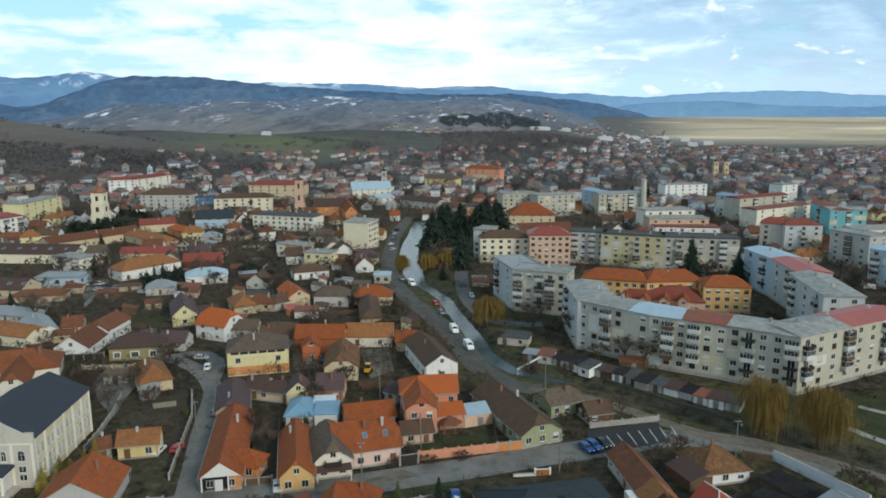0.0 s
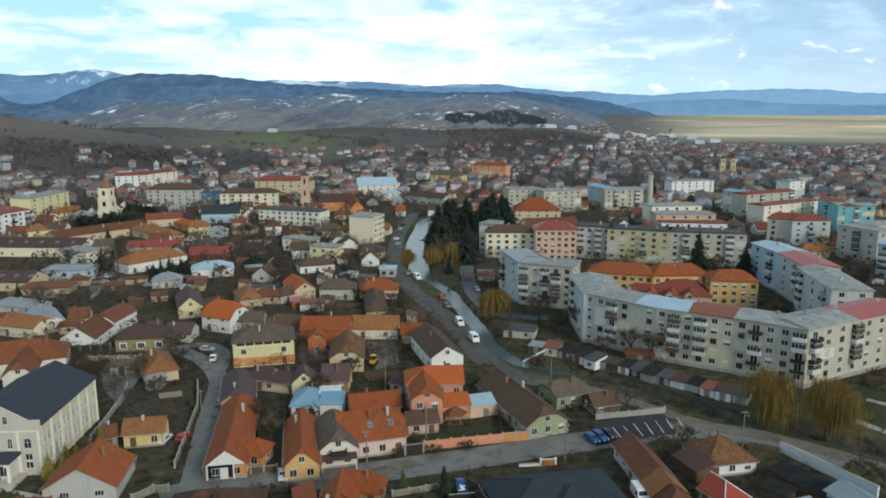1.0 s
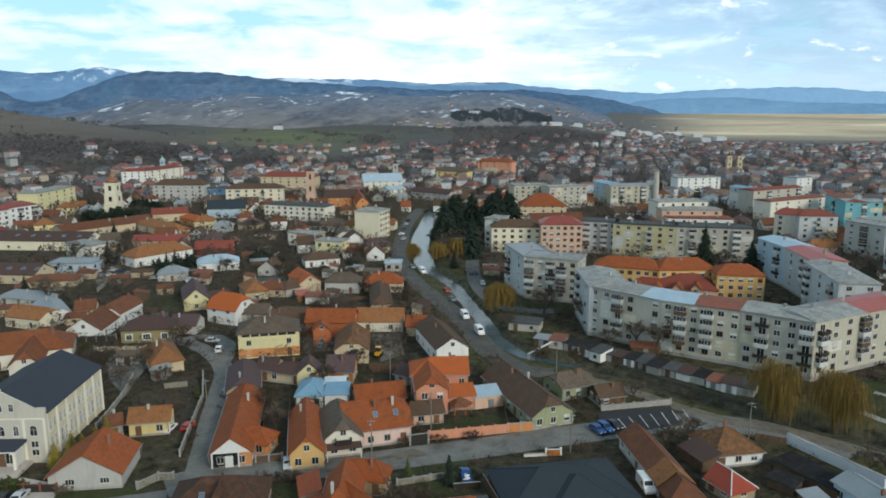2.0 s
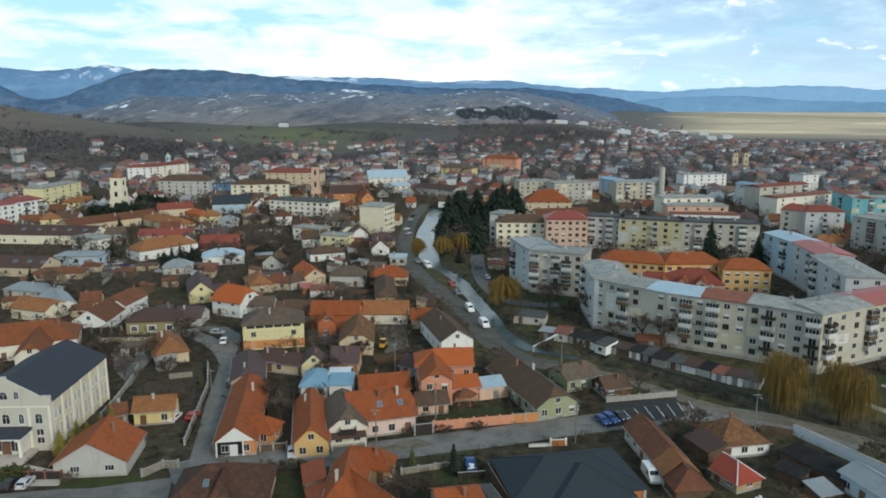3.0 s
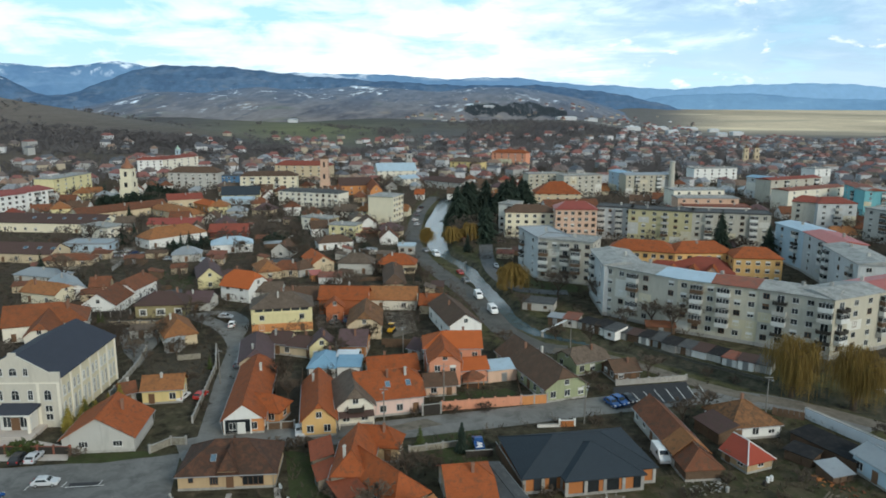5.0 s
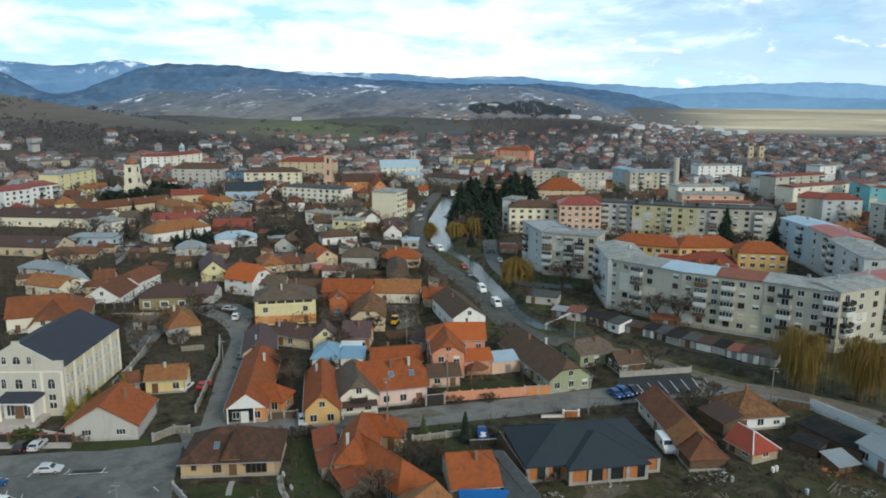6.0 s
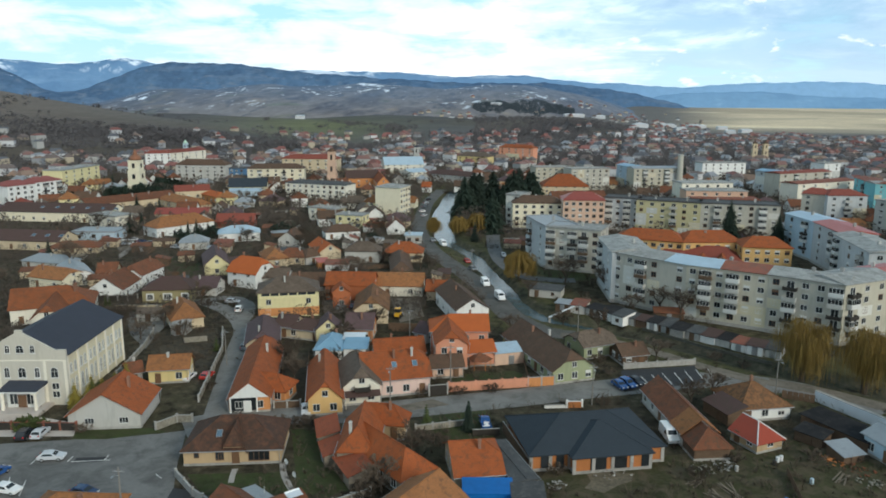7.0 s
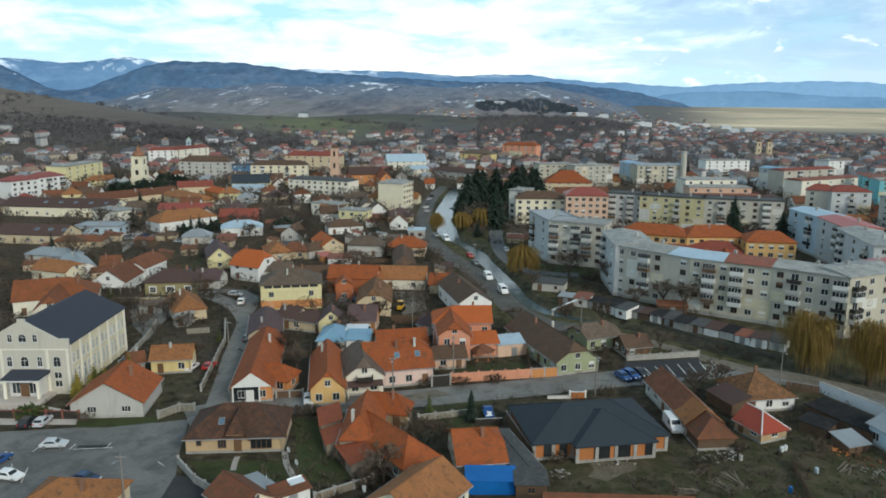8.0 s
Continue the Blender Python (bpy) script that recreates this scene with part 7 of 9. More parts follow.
house(-113.7, 335.8, 8.1, 17.3, 9.0, 3.6, 6.6, "gable", RED, RED, "red-roofed workshop in the town")
h = house(-207.4, 350.4, -3.9, 58.9, 15.0, 5.0, 8.6, "gable", CREAM, UMBER, "long cream building with a dark roof and skylights", chim=0)
skylight(h, -215.6, 347.2, 6.82, -3.9, 25.6, 1.6, 1.4)
skylight(h, -207.6, 346.7, 6.82, -3.9, 25.6, 1.6, 1.4)
skylight(h, -199.7, 346.1, 6.82, -3.9, 25.6, 1.6, 1.4)
skylight(h, -191.7, 345.6, 6.82, -3.9, 25.6, 1.6, 1.4)
skylight(h, -183.7, 345.0, 6.82, -3.9, 25.6, 1.6, 1.4)
skylight(h, -176.7, 344.6, 6.82, -3.9, 25.6, 1.6, 1.4)
flats(-170.8, 327.5, -23.0, 17.3, 10.0, 2, IVORY, FELT, "cream annex with large windows", "ww", 2.8, 0.6, name="annex", category="building")
h = house(-179.2, 281.2, -4.6, 29.0, 13.0, 4.0, 7.2, "gable", BEIGE, UMBER, "long beige building with a dark roof", chim=0)
skylight(h, -177.4, 277.8, 5.62, -4.6, 26.2, 1.6, 1.4)
skylight(h, -171.4, 277.3, 5.62, -4.6, 26.2, 1.6, 1.4)
skylight(h, -165.5, 276.8, 5.62, -4.6, 26.2, 1.6, 1.4)
flats(-160.3, 296.6, 2.6, 17.9, 11.0, 1, PALEBLUE, GREY_SHEET, "grey flat-roofed workshop in the town", "www", 2.8, 1.4, name="workshop", category="workshop")
house(-157.5, 273.4, 9.7, 19.2, 9.0, 2.6, 4.4, "hip", BEIGE, RUST, "low shed with a patched rusty tile roof")
house(-151.4, 245.5, -13.4, 18.2, 8.0, 3.0, 5.0, "hip", GREYWALL, GREY_SHEET, "low house with a grey metal roof")
house(-195.7, 395.8, 53.6, 52.0, 13.0, 4.6, 7.6, "gable", BEIGE, RUST, "long rust-roofed building in the town", chim=3)
house(-163.6, 396.1, -40.0, 42.0, 11.0, 4.0, 7.0, "hip", BEIGE, ORANGE_PALE, "house with a weathered ochre roof")
house(-181.3, 353.2, 28.6, 24.4, 9.0, 3.8, 6.6, "gable", GREYWALL, GREYBROWN, "long grey-roofed building in the town")
house(-177.2, 442.2, 26.3, 20.4, 12.0, 5.0, 8.0, "gable", BEIGE, RED, "building with a red tile roof")
house(-155.9, 424.5, -44.2, 21.0, 8.0, 4.2, 6.4, "hip", TANGERINE, ORANGE_NEW, "orange house with an orange roof")
house(-147.6, 462.7, 11.9, 23.7, 13.0, 5.6, 10.5, "gable", PALEYELLOW, ANTHRACITE, "pale yellow hall with a dark steep roof", chim=0)
flats(-96.4, 445.0, -18.1, 42.6, 13.0, 3, IVORY, FELT_DARK, "white office building with a dark flat roof", "wwwwwwwwww", 2.8, 0.8, name="office_building", category="office building", roof_kind="hip", rise=1.6)
shed(-146.5, 453.0, 11.9, 20.0, 4.0, 3.4, 4.6, PALEBLUE, BLUE_SHEET, "lean-to with a pale blue metal roof beside the hall", "lean_to")
house(-80.9, 511.5, 15.8, 22.8, 11.0, 7.0, 12.0, "gable", TANGERINE, UMBER, "orange church hall with a dark roof", chim=0)
house(-65.5, 498.8, -78.2, 49.3, 8.0, 7.0, 11.0, "gable", TANGERINE, ORANGE, "orange gabled wing beside the church hall", chim=0)
flats(-43.4, 379.7, -17.0, 14.2, 14.0, 5, CREAM, FELT, "cream five-storey block with a stained blind end wall", "...", 2.8, 1.0, roof_kind="hip", rise=1.4, windows="r", end_cols=4)
blk = flats(-79.6, 361.0, -26.0, 5.6, 9.0, 2, IVORY, FELT, "terrace of ivory, orange and olive houses", "w", 2.8, 0.6, name="terrace", category="building")
flats(-74.6, 358.6, -26.0, 5.4, 9.0, 2, TANGERINE, FELT, "x in the town", "w", 2.8, 0.67, parent=blk)
flats(-69.6, 356.2, -26.0, 5.6, 9.0, 2, OLIVE, FELT, "x in the town", "w", 2.8, 0.6, parent=blk)
flats(-58.0, 337.2, -12.8, 13.4, 9.0, 2, PALEYELLOW, FELT, "pale yellow flat-roofed building", "www", 2.8, 0.6, name="building", category="building")
house(-15.0, 549.0, -37.6, 37.0, 12.0, 6.0, 9.0, "half", GREYWALL, UMBER, "dark-roofed building by the river", chim=1)
house(-32.2, 483.9, -1.2, 6.0, 8.0, 4.0, 7.0, "gable", WHITE, ORANGE, "small house with an orange roof")
house(-48.9, 574.5, 43.7, 16.5, 13.0, 5.6, 8.0, "gable", IVORY, BLUE_SHEET, "white hall with a pale metal roof", chim=0)

# ---- blocks of flats and large buildings ----
blk = flats(54.1, 208.0, -43.6, 23.7, 12.0, 5, PANEL, FELT, "grey five-storey apartment block with mixed balconies", "wwbw.w", 2.8, 1.0, roof_kind="ridge", rise=1.2, roofs=((0.0, 0.72, FELT), (0.72, 1.0, BLUE_SHEET)))
flats(70.5, 195.1, -30.3, 21.0, 12.0, 5, PANEL_WARM, FELT, "x in the town", "wbwbww", 2.8, 1.07, parent=blk, roof_kind="ridge", rise=1.2, roofs=((0.0, 0.42, BLUE_SHEET), (0.42, 1.0, RUST_SHEET)))
flats(87.1, 184.0, -36.4, 17.6, 12.0, 5, PANEL, FELT, "x in the town", "wbwwb", 2.8, 1.14, parent=blk, roof_kind="ridge", rise=1.2)
flats(107.1, 189.2, 27.6, 43.7, 12.0, 5, PANEL_WARM, FELT, "x in the town", "bwwbwwbw", 2.8, 1.21, parent=blk, roof_kind="ridge", rise=1.2, roofs=((0.0, 0.45, FELT), (0.45, 1.0, CORAL)))
flats(47.1, 222.6, -90.1, 23.7, 12.0, 5, PANEL_COOL, FELT, "x in the town", "bw", 2.8, 1.28, parent=blk, roof_kind="ridge", rise=1.0)
blk = flats(37.2, 257.0, -22.9, 19.8, 12.0, 5, PANEL, FELT, "grey five-storey block with glazed balconies", "bwbbw", 2.8, 1.0, roof_kind="flat")
flats(28.9, 268.4, -77.6, 24.7, 12.0, 5, PANEL_COOL, FELT, "x in the town", "bw", 2.8, 1.07, parent=blk, roof_kind="flat", roofs=((0.0, 1.0, GREY_SHEET),))
flats(50.4, 336.6, -0.9, 18.9, 13.0, 5, PEACH, CRIMSON, "peach building with a red mansard roof", "wwwwww", 2.8, 1.0, roof_kind="hip", rise=3.2)
flats(30.2, 345.4, -0.9, 23.8, 13.0, 4, CREAM, BROWN, "cream building with a brown hip roof", "wwwwww", 2.8, 1.0, roof_kind="hip", rise=3.0)
flats(21.5, 352.4, -29.1, 7.4, 12.0, 5, GREYWALL, FELT, "grey five-storey block in the town", "ww", 2.8, 1.0)
house(54.1, 380.3, 10.9, 28.5, 16.0, 9.0, 14.0, "gable", WHITE, RUST, "large hall with a rust-red roof", chim=0)
house(54.8, 444.1, -1.3, 27.7, 20.0, 10.5, 17.0, "hip", BEIGE, ORANGE, "building with a steep orange pyramid roof", chim=0)
flats(71.5, 344.4, -18.5, 16.5, 12.0, 5, PANEL_COOL, FELT_DARK, "grey five-storey block with balconies", "bwbw", 2.8, 1.0)
flats(90.4, 335.2, -20.4, 28.4, 12.0, 5, OLDYELLOW, FELT_DARK, "faded yellow five-storey block", "wwwbww", 2.8, 1.0)
flats(118.9, 327.2, -11.4, 33.0, 12.0, 5, PANEL, FELT_DARK, "long grey five-storey block", "wbwwwbw", 2.8, 1.0)
blk = flats(66.6, 269.2, -18.9, 23.9, 12.0, 3, OCHRE, ORANGE, "ochre school building with an orange tile roof", "wwwwwwww", 2.8, 0.8, name="school_building", category="school", roof_kind="hip", rise=3.2)
flats(86.2, 266.1, 4.2, 21.6, 12.0, 3, OCHRE, ORANGE, "x in the town", "wwwwww", 2.8, 0.87, parent=blk, roof_kind="hip", rise=3.4)
flats(103.2, 256.8, -6.6, 16.4, 12.0, 3, OCHRE, ORANGE, "x in the town", "wwwww", 2.8, 0.94, parent=blk, roof_kind="hip", rise=3.0)
h = house(82.0, 260.7, -19.1, 30.2, 13.0, 4.6, 8.6, "hip", PEACH, RED, "low wing with a red tile roof and gabled dormers", chim=0)
add_wing(h, 66.6, 252.2, -107.9, 5.2, 3.4, 5.2, 7.0, "gable", PEACH, ORANGE, chim=0, gutters=False)
add_wing(h, 73.2, 252.1, -109.2, 5.2, 3.4, 5.2, 7.0, "gable", PEACH, ORANGE, chim=0, gutters=False)
add_wing(h, 80.5, 252.1, -110.6, 5.3, 3.4, 5.2, 7.0, "gable", PEACH, ORANGE, chim=0, gutters=False)
add_wing(h, 87.4, 252.0, -111.9, 5.3, 3.4, 5.2, 7.0, "gable", PEACH, ORANGE, chim=0, gutters=False)
blk = flats(133.7, 285.9, -85.5, 21.6, 12.0, 5, PALEBLUE, BLUE_SHEET, "blue-grey five-storey block with mixed roofs", "wb", 2.8, 1.0, roof_kind="ridge", rise=1.0, windows="fl")
flats(133.3, 261.2, -94.8, 25.3, 12.0, 5, PANEL_COOL, CORAL, "x in the town", "wb", 2.8, 1.07, parent=blk, roof_kind="ridge", rise=1.0, windows="fl")
flats(126.5, 231.0, -98.3, 32.3, 12.0, 5, PANEL_COOL, FELT, "x in the town", "bwb", 2.8, 1.14, parent=blk, roof_kind="ridge", rise=1.0, windows="flr")
blk = flats(172.8, 369.8, -30.5, 11.7, 14.0, 5, PANEL, RED, "grey tower block with a red hip roof", "w.", 2.8, 1.0, roof_kind="hip", rise=2.5)
flats(182.7, 365.3, -1.0, 18.9, 14.0, 5, PANEL_COOL, RED, "x in the town", "wbw", 2.8, 1.07, parent=blk, roof_kind="hip", rise=2.5)
flats(197.0, 335.1, -68.4, 21.0, 12.0, 5, GREYWALL, FELT, "pale five-storey block in the town", "wbw", 2.8, 1.0)
flats(189.9, 289.5, -57.6, 21.6, 12.0, 5, PALEBLUE, BLUE_SHEET, "pale blue five-storey block", "bwbw", 2.8, 1.0, roof_kind="ridge")
flats(229.5, 368.7, 9.7, 39.3, 12.0, 4, CREAM, FELT, "cream four-storey block in the town", "wwww", 2.8, 1.0)
blk = flats(236.2, 434.0, -101.3, 38.6, 12.0, 5, TEAL, RUST_SHEET, "teal five-storey block in the town", "wbw", 2.8, 1.0, roof_kind="ridge")
flats(237.0, 421.4, -1.2, 21.2, 12.0, 5, TEAL, FELT, "x in the town", "wbw", 2.8, 1.07, parent=blk, roof_kind="ridge")
blk = flats(141.0, 412.3, -7.6, 35.8, 14.0, 2, WHITE, RUST_SHEET, "white terraced building with stepped floors", "wwwwww", 2.8, 1.0, roof_kind="flat")
flats(138.9, 423.5, -1.1, 34.5, 14.0, 3, PEACH, FELT, "x in the town", "wwwww", 2.8, 1.47, parent=blk, roof_kind="flat")
flats(137.3, 439.3, 8.2, 31.5, 14.0, 4, IVORY, FELT, "x in the town", "wwwww", 2.8, 1.54, parent=blk, roof_kind="flat")
flats(53.4, 513.4, 15.1, 25.6, 12.0, 5, PANEL_WARM, FELT, "beige five-storey block in the town", "wwwwww", 2.8, 1.0)
flats(77.5, 503.7, 19.8, 29.2, 12.0, 5, PANEL, FELT, "grey five-storey block with regular windows", "wwwwww", 2.8, 1.0)
blk = flats(113.8, 525.0, -76.0, 28.2, 12.0, 5, PALEBLUE, SKY_SHEET, "blue-grey five-storey block in the town", "wb", 2.8, 1.0, roof_kind="ridge")
flats(124.3, 511.1, 11.7, 32.1, 12.0, 5, PANEL_WARM, GREY_SHEET, "x in the town", "wbwwbw", 2.8, 1.07, parent=blk, roof_kind="ridge")
flats(202.1, 603.9, 12.9, 38.7, 12.0, 4, WHITE, FELT, "white four-storey block in the town", "wwwwww", 2.8, 1.0)
blk = flats(200.3, 491.4, -61.3, 19.7, 12.0, 5, PANEL_COOL, SKY_SHEET, "grey five-storey block in the town", "wb", 2.8, 1.0, roof_kind="ridge")
flats(215.2, 489.4, 27.9, 48.0, 12.0, 5, PANEL, RED, "x in the town", "wbwwb", 2.8, 1.07, parent=blk, roof_kind="ridge")
flats(213.5, 456.5, 30.0, 53.7, 12.0, 4, IVORY, RUST_SHEET, "white four-storey block with a dark red roof", "wwwww", 2.8, 1.0, roof_kind="ridge")
flats(272.1, 572.6, 28.3, 18.4, 12.0, 5, WHITE, FELT, "white five-storey block in the town", "ww", 2.8, 1.0)
blk = flats(-294.4, 659.8, 28.1, 22.7, 13.0, 4, WHITE, RED, "white four-storey building with a red roof", "wwww", 2.8, 1.0, roof_kind="hip", rise=2.5)
flats(-280.2, 684.8, 74.0, 50.7, 13.0, 4, IVORY, RED, "x in the town", "wwwww", 2.8, 1.07, parent=blk, roof_kind="hip", rise=2.5)
flats(-205.4, 538.8, -1.4, 38.1, 14.0, 4, GREYWALL, BROWN, "grey office block with a dark mansard roof", "wwwwwww", 2.8, 1.0, roof_kind="hip", rise=4.0)
flats(-179.9, 543.2, -1.3, 11.5, 12.0, 3, BLUEWALL, FELT_DARK, "dark blue glass building", "www", 2.8, 1.0, name="shop_building", category="building")
flats(-143.0, 515.0, 8.7, 39.8, 13.0, 4, CREAM, BROWN, "cream blocks with brown roofs", "wbwwbww", 2.8, 1.0, roof_kind="hip", rise=3.0)
flats(-138.8, 609.7, -1.6, 47.7, 14.0, 4, BEIGE, RED, "long building with a red hip roof", "wwwwwww", 2.8, 1.0, roof_kind="hip", rise=3.5)
flats(-256.9, 414.3, 73.1, 19.0, 12.0, 4, WHITE, CRIMSON, "white building with balconies and a red roof", "wbwb", 2.8, 1.0, roof_kind="hip", rise=2.5)
flats(-285.9, 499.5, 88.3, 46.4, 14.0, 4, PALEYELLOW, FELT, "pale yellow four-storey block", "wwwww", 2.8, 1.0)
flats(-259.5, 392.6, 72.5, 17.2, 12.0, 4, WHITE, CRIMSON, "white building with a red roof", "wwww", 2.8, 1.0, roof_kind="hip", rise=2.5)
flats(44.2, 746.3, -26.0, 37.7, 12.0, 5, SALMON, ORANGE, "salmon building with an orange roof", "wwwww", 2.8, 1.0, roof_kind="hip", rise=3.0)
flats(0.5, 694.5, -23.9, 32.0, 14.0, 3, YELLOW, GREYBROWN, "yellow building with gables", "wwwww", 2.8, 1.0, roof_kind="hip", rise=4)

# ---- the near bank: houses south of the street ----
h = house(-39.7, 112.2, 7.1, 15.6, 10.5, 3.0, 6.4, "hip", TAN, MOTTLED, "tan bungalow with an old brown tile hip roof", chim=0, windows=False)
add_wing(h, -39.17, 110.2, -82.9, 6.4, 3.6, 3.0, 6.2, "steep_b", TAN, MOTTLED, chim=0, gutters=False, windows=False)
window(h, -5.7, -5.25, 1.5, 0, 0.7, 0.7, FRAME_BROWN, True, 1)
window(h, -2.0, -5.25, 1.0, 0, 1.25, 1.3, FRAME_BROWN, True, 3)
door(h, 0.55, -5.27, 0.3, 0, 1.0, 2.0, FRAME_BROWN)
window(h, 4.3, -5.25, 0.75, 0, 3.3, 1.75, FRAME_BROWN, True, 4)
window(h, 7.8, -2.0, 1.0, 90, 1.2, 1.3, FRAME_BROWN, True, 2)
skylight(h, -41.6, 108.7, 4.62, 7.1, 33, 0.8, 1.2)
h = house(-18.7, 112.4, -88.0, 12.6, 6.2, 3.4, 6.6, "deep_b", SOILED_SHADE, ORANGE, "large house with orange tile roofs at several angles", chim=1, windows=False)
add_wing(h, -12.9, 105.9, -48.0, 14.4, 6.4, 3.2, 6.0, "hip_b", SOILED_SHADE, ORANGE, chim=0, gutters=False)
add_wing(h, -15.3, 119.9, -6.0, 7.4, 4.8, 3.3, 5.7, "hip_b", TAN, ORANGE, chim=1, gutters=False)
shed(-25.3, 116.4, -74.4, 7.0, 3.4, 2.6, 3.4, SOILED_SHADE, CLAY_RED, "low lean-to with a sloping red tile roof", "lean_to")
shed(-23.2, 109.7, -69.3, 5.2, 3.2, 2.2, 3.0, SOILED_SHADE, CLAY_RED, "low lean-to with a sloping red tile roof", "lean_to")
shed(-18.8, 104.1, -60.4, 6.9, 3.6, 2.3, 3.3, SOILED_SHADE, CLAY_RED, "low lean-to with a sloping red tile roof", "lean_to")
house(0.3, 106.4, 11.0, 7.3, 11.0, 2.9, 5.8, "half_b", BEIGE, ORANGE, "house with a plain orange tile roof", chim=1)
shed(2.5, 98.0, 2.2, 7.0, 3.0, 2.4, 2.9, TARP, TARP, "lean-to shelter covered with bright blue tarpaulin", "shelter")
shed(8.4, 97.4, 1.2, 4.5, 3.4, 2.4, 2.8, TIMBER, FELT_DARK, "shed with a dark grey felt roof", "shed")
house(6.1, 105.9, -70.0, 13.0, 3.4, 2.8, 3.0, "gable", TIMBER, FELT_DARK, "long low shed with a dark felt roof", chim=0)
house(-7.7, 90.9, -121.0, 11.5, 9.5, 3.4, 6.2, "gable", CREAM, ORANGE_PALE, "house with a large ochre tile roof", chim=0)
house(-32.5, 90.2, -40.6, 7.9, 6.0, 2.6, 4.6, "gable", CREAM, RUST, "low outbuilding with a red-brown tile roof", chim=0)
shed(-31.0, 94.4, -40.6, 4.9, 1.9, 2.5, 2.3, SOILED_SHADE, GREY_SHEET, "low store with a grey metal roof", "shed")
shed(-26.2, 92.6, 39.0, 5.2, 2.4, 2.3, 2.8, WHITE, RUST, "whitewashed shed with a red-brown tile roof", "shed")
roof_sheet(-26.2, 92.6, 39.0, 1.35, 0.75, 2.75, 11.8)
house(-55.3, 88.4, -1.3, 11.6, 8.0, 3.0, 5.2, "hip", BEIGE, ORANGE_PALE, "small house with an orange tile hip roof", chim=1)
house(19.3, 88.3, 0.2, 19.2, 8.0, 3.0, 5.4, "gable", BEIGE, RUST, "long house with a red-brown tile roof", chim=0)
h = house(38.0, 129.9, -82.4, 14.3, 6.2, 3.0, 5.4, "gable", GREYWALL, RUST, "long narrow house with an old patched tile roof", chim=0)
add_wing(h, 39.3, 119.8, -82.4, 4.3, 6.2, 3.0, 5.4, "gable", GREYWALL, ORANGE_PALE, chim=0, gutters=False)
add_wing(h, 39.9, 115.0, -82.4, 4.6, 6.2, 2.6, 4.8, "hip_b", TIMBER, RUST, chim=0, gutters=False, windows=False)
house(54.2, 133.8, 12.0, 10.2, 9.6, 2.9, 6.0, "hip", WHITE, OCHRE_OLD, "old white house with a patched ochre tile hip roof")
shed(48.0, 130.4, -70.4, 7.2, 4.0, 2.4, 3.4, TIMBER, UMBER, "timber barn with a sagging dark brown roof", "barn")
house(49.8, 119.2, -65.4, 6.0, 5.6, 2.3, 4.5, "hip_b", TAN, FADED_RED, "small house with a red metal roof and white ridges", chim=0, cap_mat=FRAME)
wall_line(69.1, 139.2, 78.6, 121.0, 2.2, WHITEWASH, "long whitewashed wall along the lane", False, 0.6, "boundary_wall")
shed(66.5, 123.3, -62.0, 13.0, 5.0, 2.2, 2.6, TIMBER, TARPAPER, "long dark timber shed with a tar-paper roof", "shed")
shed(60.2, 120.7, -50.0, 4.8, 3.4, 2.0, 2.4, TIMBER, TARPAPER, "low dark shed with a felt roof", "shed")
shed(63.0, 115.0, 19.0, 4.2, 3.8, 1.5, 2.2, TIMBER, GREY_SHEET, "lean-to with a bright metal sheet roof", "lean_to")
house(71.5, 113.7, -75.0, 9.7, 6.0, 3.6, 5.0, "gable", PALEBLUE, GREY_SHEET, "pale blue cottage with a grey metal roof")

# ---- sheds and garages along the river ----
shed(22.8, 217.9, -17.5, 9.9, 6.0, 2.6, 3.0, GREYWALL, FELT_DARK, "row of garages with dark felt roofs", "shed")
shed(26.3, 201.6, -23.5, 4.1, 4.0, 2.53, 2.8, TIMBER, GREY_SHEET, "timber garage with a grey metal roof by the river", "garage")
shed(30.7, 200.6, -23.5, 4.1, 5.4, 2.55, 3.05, GREYWALL, RUST_SHEET, "grey garage with a rusty roof by the river", "garage")
shed(34.8, 197.5, -43.5, 4.1, 4.5, 2.29, 2.66, GREYWALL, TARPAPER, "grey garage with a tar-paper roof by the river", "garage")
shed(38.5, 194.2, -50.7, 4.1, 5.7, 2.41, 3.02, WHITE, TARPAPER, "whitewashed garage with a tar-paper roof by the river", "garage")
shed(40.9, 189.8, -46.7, 3.6, 5.7, 2.74, 3.34, WHITE, FELT_DARK, "whitewashed garage with a dark felt roof by the river", "garage")
shed(43.4, 190.0, -39.7, 3.1, 4.3, 2.09, 2.5, GREYWALL, FELT_DARK, "grey garage with a dark felt roof by the river", "garage")
shed(45.9, 187.5, -39.3, 3.0, 4.1, 2.13, 2.68, TIMBER, UMBER, "timber garage with a dark brown roof by the river", "garage")
shed(48.7, 185.9, -36.6, 2.9, 5.5, 2.32, 2.73, WHITE, TARPAPER, "whitewashed garage with a tar-paper roof by the river", "garage")
shed(51.6, 184.6, -36.5, 2.9, 6.4, 2.02, 2.59, TIMBER, FELT_DARK, "timber garage with a dark felt roof by the river", "garage")
shed(53.8, 180.4, -39.9, 3.7, 5.7, 2.29, 2.67, CONCRETE, TARPAPER, "concrete garage with a tar-paper roof by the river", "garage")
shed(57.0, 178.4, -40.4, 3.7, 5.3, 2.19, 2.57, CONCRETE, FELT_DARK, "concrete garage with a dark felt roof by the river", "garage")
shed(60.1, 175.8, -42.9, 3.7, 5.1, 2.02, 2.63, WHITE, UMBER, "white garage with a dark brown roof by the river", "garage")
